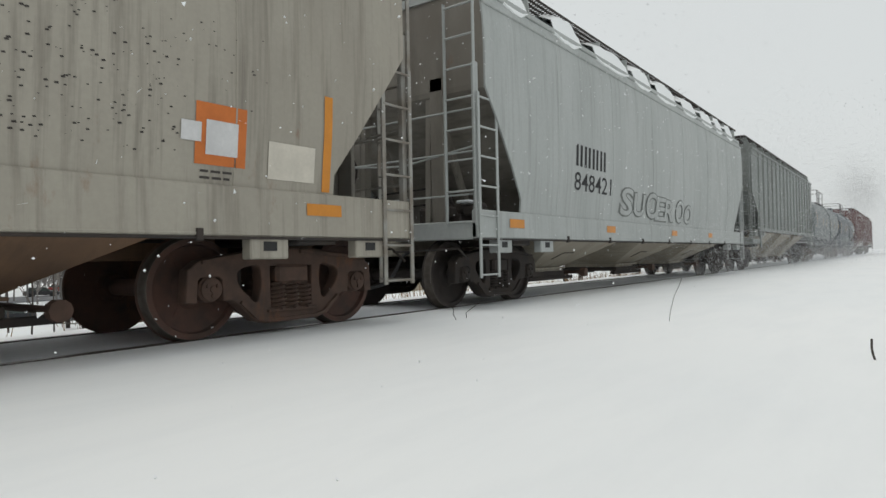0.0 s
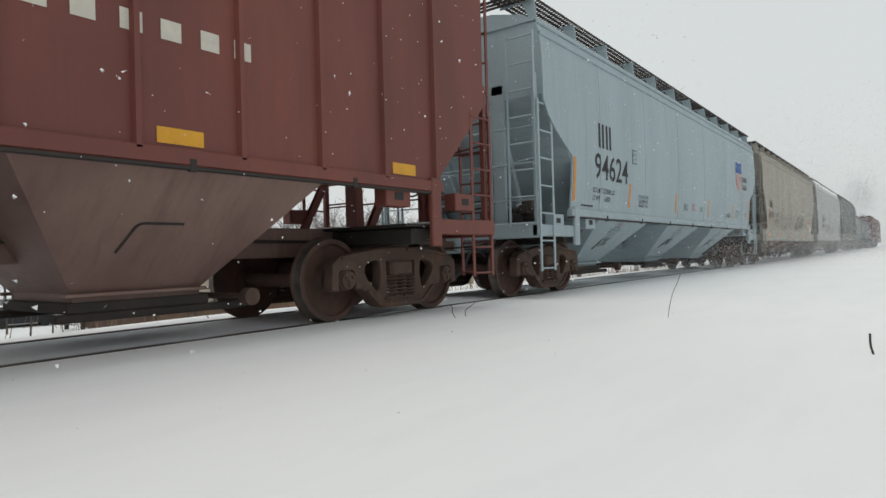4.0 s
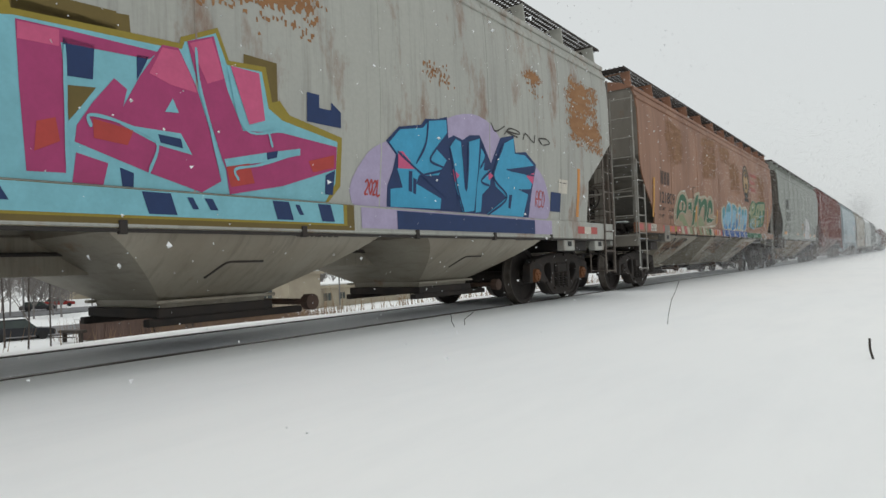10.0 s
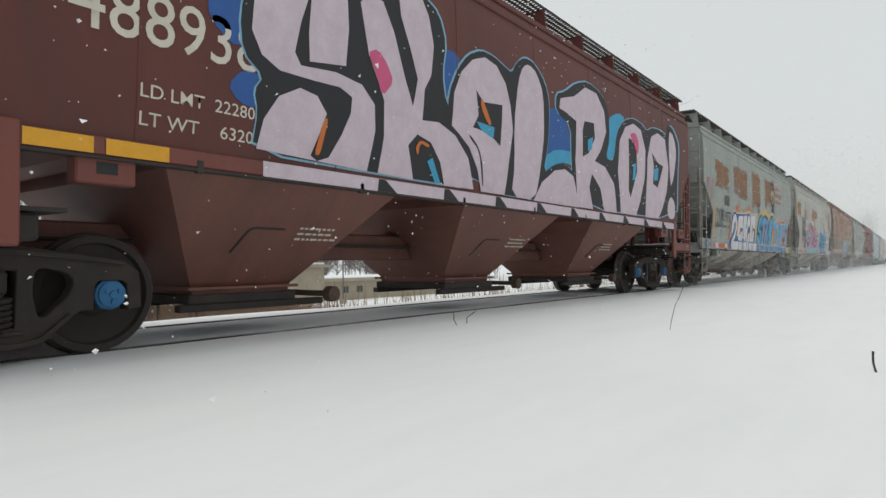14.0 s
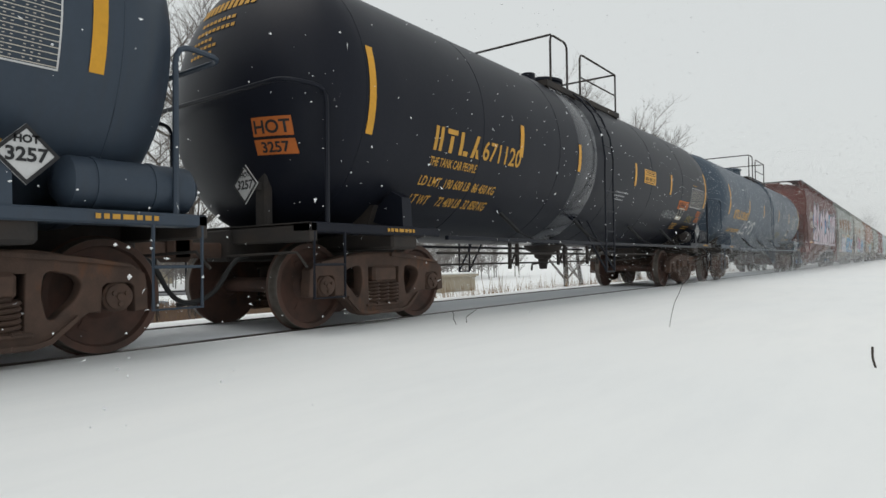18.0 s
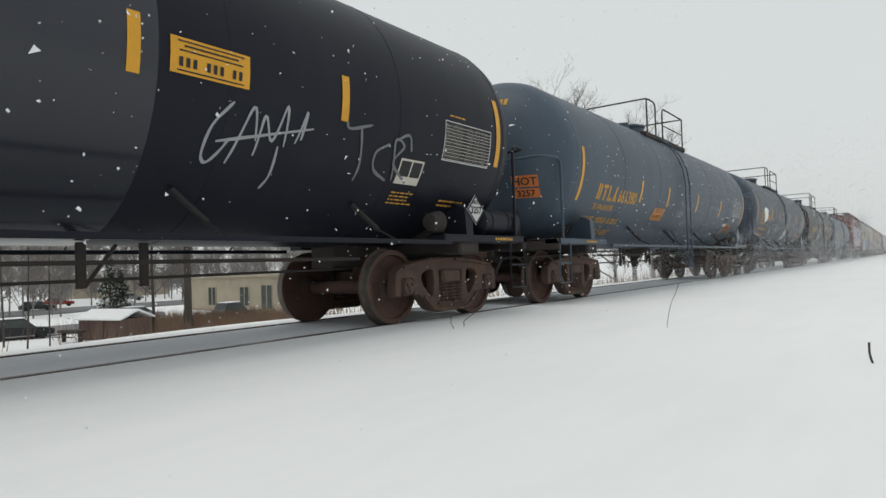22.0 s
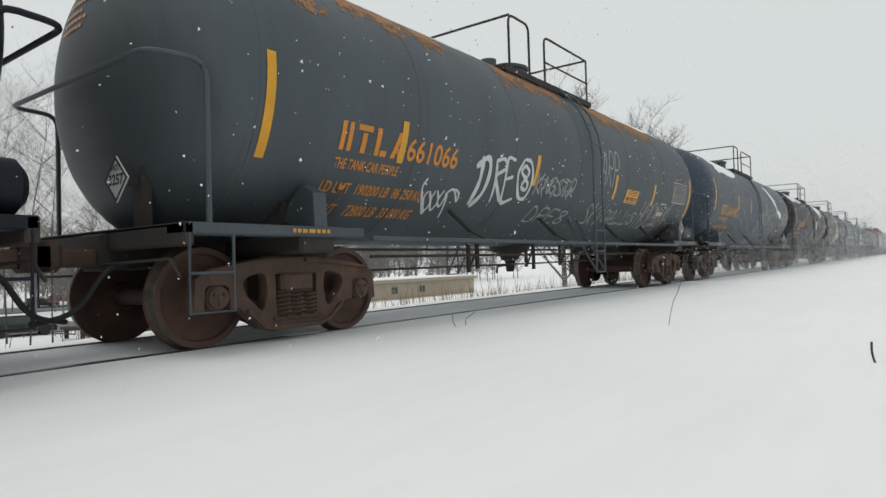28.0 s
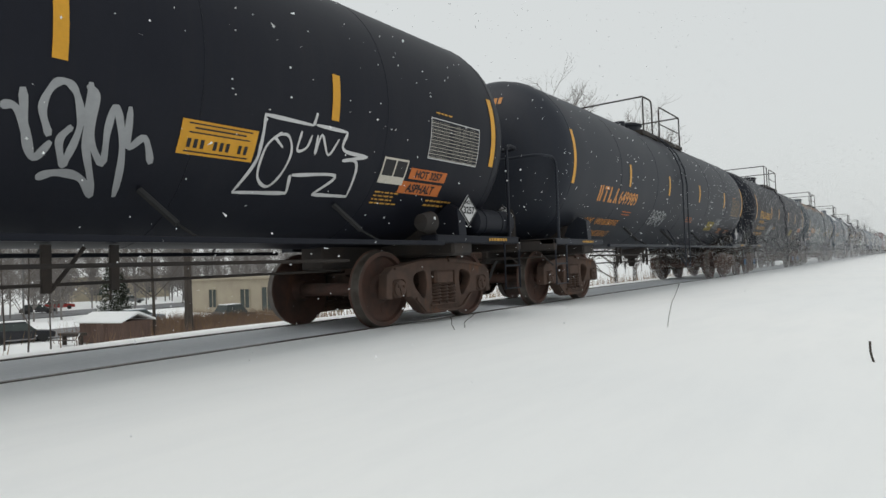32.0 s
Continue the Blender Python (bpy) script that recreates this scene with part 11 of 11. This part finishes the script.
    for k, (x, y, h) in enumerate(((-17, 47.5, 18.6), (-19, 55, 17.0), (-18, 62, 16.5), (-19, 70, 21.0), (-18.5, 75, 20.6))):
        bare_tree(x, y, h, 30 + k, "bare tree standing behind the track")
    fir_tree(-60, 31.5, 6.5, 4)
    fir_tree(-62, 33.5, 5.5, 5)
    # brush, straw and stones on the bank
    rng = random.Random(9)
    straw, brush = Soup(), Soup()
    for _ in range(1300):
        x, y = -3.2 - 13 * rng.random() ** 0.7, rng.uniform(0, 75)
        a = Vector((x, y, ground_height(x, y)))
        h = rng.uniform(0.10, 0.38)
        straw.blade(a, a + Vector((rng.uniform(-0.2, 0.2), rng.uniform(-0.2, 0.2), h)), 0.008)
    for _ in range(9000):
        x, y = rng.gauss(-43.5, 4.5), rng.gauss(33.0, 4.2)
        a = Vector((x, y, LOT))
        h = rng.uniform(0.4, 1.6)
        (brush if rng.random() < 0.7 else straw).blade(a, a + Vector((rng.uniform(-0.4, 0.4), rng.uniform(-0.4, 0.4), h)), 0.022)
    for _ in range(9000):
        x, y = -5 - 30 * rng.random(), rng.uniform(10, 60)
        a = Vector((x, y, ground_height(x, y)))
        straw.blade(a, a + Vector((rng.uniform(-0.15, 0.15), rng.uniform(-0.15, 0.15), rng.uniform(0.25, 0.9))), 0.011)
    for _ in range(1900):
        x, y = rng.uniform(-24, -14), rng.uniform(36, 80)
        a = Vector((x, y, ground_height(x, y)))
        h = rng.uniform(0.8, 3.0)
        (brush if rng.random() < 0.5 else straw).blade(a, a + Vector((rng.uniform(-0.9, 0.9), rng.uniform(-0.9, 0.9), h)), 0.025)
    for name, so, mat, label in (("dry_grass", straw, STRAW, "dry straw-coloured grass poking out of snow"), ("brush", brush, BRUSH, "leafless red-brown brush on the bank")):
        tagged(new(name, so.mesh(name, mat)), label, "grass", kind="stuff")
    # woods in the distance
    for name, spots in (("far_woods", [(rng.uniform(-60, -22), rng.uniform(130, 420)) for _ in range(70)]), ("far_woods", [(rng.uniform(-240, -175), rng.uniform(-40, 260)) for _ in range(150)]), ("far_woods", [(rng.uniform(-135, -76), rng.uniform(8, 150)) for _ in range(170)])):
        so = Soup()
        for x, y in spots:
            z, h = ground_height(x, y) - 0.3, rng.uniform(9, 17)
            a = Vector((x, y, z))
            so.limb(a, a + Vector((rng.uniform(-0.6, 0.6), rng.uniform(-0.6, 0.6), h * 0.8)), 0.13, 0.04, 4)
            for _ in range(70):
                t = rng.uniform(0.12, 0.85)
                p = a + Vector((0, 0, h * t))
                q = p + Vector((rng.uniform(-1, 1), rng.uniform(-1, 1), rng.uniform(0.3, 1.2))) * h * 0.22
                so.limb(p, q, 0.05, 0.02, 3)
                for _ in range(3):
                    e = p.lerp(q, rng.uniform(0.4, 1.0))
                    so.blade(e, e + Vector((rng.uniform(-1, 1), rng.uniform(-1, 1), rng.uniform(0.1, 1.0))) * h * 0.10, 0.05)
        tagged(new(name, so.mesh(name, HAZY_TWIG)), "leafless woods in the distance, haze put into their pale grey", "woods", kind="stuff")
    # stems sticking out of the near snow
    for name, pts, r, label in (
        ("weed_stem", [(3.985, 6.39, -0.05), (3.997, 6.42, 0.10), (4.03, 6.42, 0.235), (4.035, 6.44, 0.27), (4.068, 6.45, 0.335), (4.094, 6.50, 0.44)], 0.0028, "thin dry weed stem in the snow"),
        ("weed_stem", [(1.93, 5.62, -0.03), (1.90, 5.63, 0.03), (1.86, 5.64, 0.06), (1.87, 5.65, 0.10), (1.84, 5.66, 0.135)], 0.004, "short curled dry weed stem"),
        ("weed_stem", [(1.90, 5.83, -0.03), (1.91, 5.84, 0.03), (1.88, 5.86, 0.06), (1.95, 5.88, 0.11), (2.0, 5.9, 0.15)], 0.004, "short curled dry weed stem"),
        ("twig_stub", [(5.775, 4.65, -0.03), (5.7655, 4.66, 0.0), (5.745, 4.68, 0.07), (5.7455, 4.70, 0.138)], 0.0075, "dark broken twig poking out of snow"),
    ):
        bm = bmesh.new()
        tube(bm, bend(pts, 0.03, 3), r, 6)
        thing(name, bm, BARK, label, "twig")


surroundings()


# ---------------------------------------------------------------- snow in the air, and the engines' smoke
FLAKE = surface("snowflake", (0.90, 0.91, 0.92), (0.86, 0.88, 0.90), 0.9, relief=0.0)
SOOT = surface("exhaust soot", (0.30, 0.30, 0.305), (0.24, 0.24, 0.245), 1.0, relief=0.0)
DRIFTING = []


def flakes(name, n, low, high, size, label, mat, fall, seed, corners=3, ball=False, settle=0):
    """Loose flakes scattered through a box; the whole drifts by `fall` metres a second."""
    rng = np.random.default_rng(seed)
    low, high = np.array(low, float), np.array(high, float)
    if ball:
        c = (low + high) / 2 + rng.normal(size=(n, 3)) * (high - low) / 5
    else:
        c = low + (high - low) * rng.random((n, 3))
    if settle:
        c[:, 2] = low[2] + (high[2] - low[2]) * rng.random(n) ** settle
    s = size * rng.uniform(0.45, 1.0, (n, 1, 1)) ** 1.5
    if corners == 6:
        axes = np.array([[1, 0, 0], [-1, 0, 0], [0, 1, 0], [0, -1, 0], [0, 0, 1], [0, 0, -1]], float)
        v = c[:, None, :] + (axes[None] * rng.uniform(0.55, 1.2, (n, 6, 1)) + rng.normal(size=(n, 6, 3)) * 0.15) * s * 0.5
    else:
        v = c[:, None, :] + rng.normal(size=(n, corners, 3)) * s * 0.6
    me = bpy.data.meshes.new(name)
    me.vertices.add(n * corners)
    me.vertices.foreach_set("co", v.astype(np.float32).ravel())
    if corners == 3:
        loops_ = np.arange(n * 3)
    elif corners == 6:
        loops_ = (np.arange(n)[:, None, None] * 6 + np.array([[a, b, k] for a, b in ((0, 2), (2, 1), (1, 3), (3, 0)) for k in (4, 5)])).ravel()
    else:
        loops_ = (np.arange(n)[:, None, None] * 4 + np.array([[0, 1, 2], [0, 2, 3], [0, 3, 1], [1, 3, 2]])).ravel()
    k = len(loops_) // 3
    me.loops.add(k * 3)
    me.loops.foreach_set("vertex_index", loops_.astype(np.int32))
    me.polygons.add(k)
    me.polygons.foreach_set("loop_start", (np.arange(k) * 3).astype(np.int32))
    me.update(calc_edges=True)
    me.materials.append(mat)
    ob = tagged(new(name, me), label, "snow" if mat is FLAKE else "smoke", kind="stuff")
    DRIFTING.append((ob, fall))


flakes("snowfall", 38000, (1.75, -34, -1), (4.7, 18, 45), 0.019, "large white snowflakes falling past the train", FLAKE, (-0.01, 0.9, -1.15), 1, 6)
flakes("snowfall", 50000, (-6, -20, -1), (3.8, 45, 32), 0.022, "white snowflakes falling past the train", FLAKE, (-0.01, 0.6, -0.75), 2, 3)
flakes("snow_haze", 660000, (-20, 32, -0.4), (6, 140, 8.5), 0.035, "fine snow in the air greying the distance", FLAKE, (0, 0.1, -0.05), 3, 3, False, 1.6)
flakes("snow_haze", 480000, (-6, 15, -0.1), (4, 45, 6.0), 0.0095, "fine snow in the air along the train", FLAKE, (0, 0.1, -0.05), 13, 3, False, 1.3)
flakes("blowing_snow", 480000, (-1.6, 14, -0.05), (2.8, 70, 1.4), 0.0095, "powder snow whirled up by the wheels", FLAKE, (0, 0.1, 0.0), 4, 3, False, 2.0)
flakes("exhaust_smoke", 70000, (-4, 88, 3), (3, 122, 14), 0.025, "dark diesel smoke blowing off ahead of the train", SOOT, (-0.4, 9.0, 0.15), 5, 3, True)
flakes("exhaust_smoke", 60000, (-5, 118, 4), (4, 160, 18), 0.032, "dark diesel smoke blowing off ahead of the train", SOOT, (-0.4, 9.0, 0.15), 6, 3, True)


# ---------------------------------------------------------------- everything that moves
def motions():
    times = [i * 2.0 for i in range(17)]
    for car, y in CARS:
        walk(car, [(t, pose(0, y + travelled(t), 0)) for t in times])
    for ob, v in DRIFTING:
        walk(ob, [(t, pose(v[0] * t, v[1] * t, v[2] * t)) for t in (0, 8, 16, 24, 32)])
    turns = [i / 15 for i in range(481)]
    angle = [-math.degrees(travelled(t)) / 0.457 for t in turns]
    rolling = [(t, Matrix.Rotation(radians(a), 4, "X")) for t, a in zip(turns, angle)]
    for w in WHEELS:
        at = Matrix.Translation(w.location)
        walk(w, [(t, at @ m) for t, m in rolling])


motions()
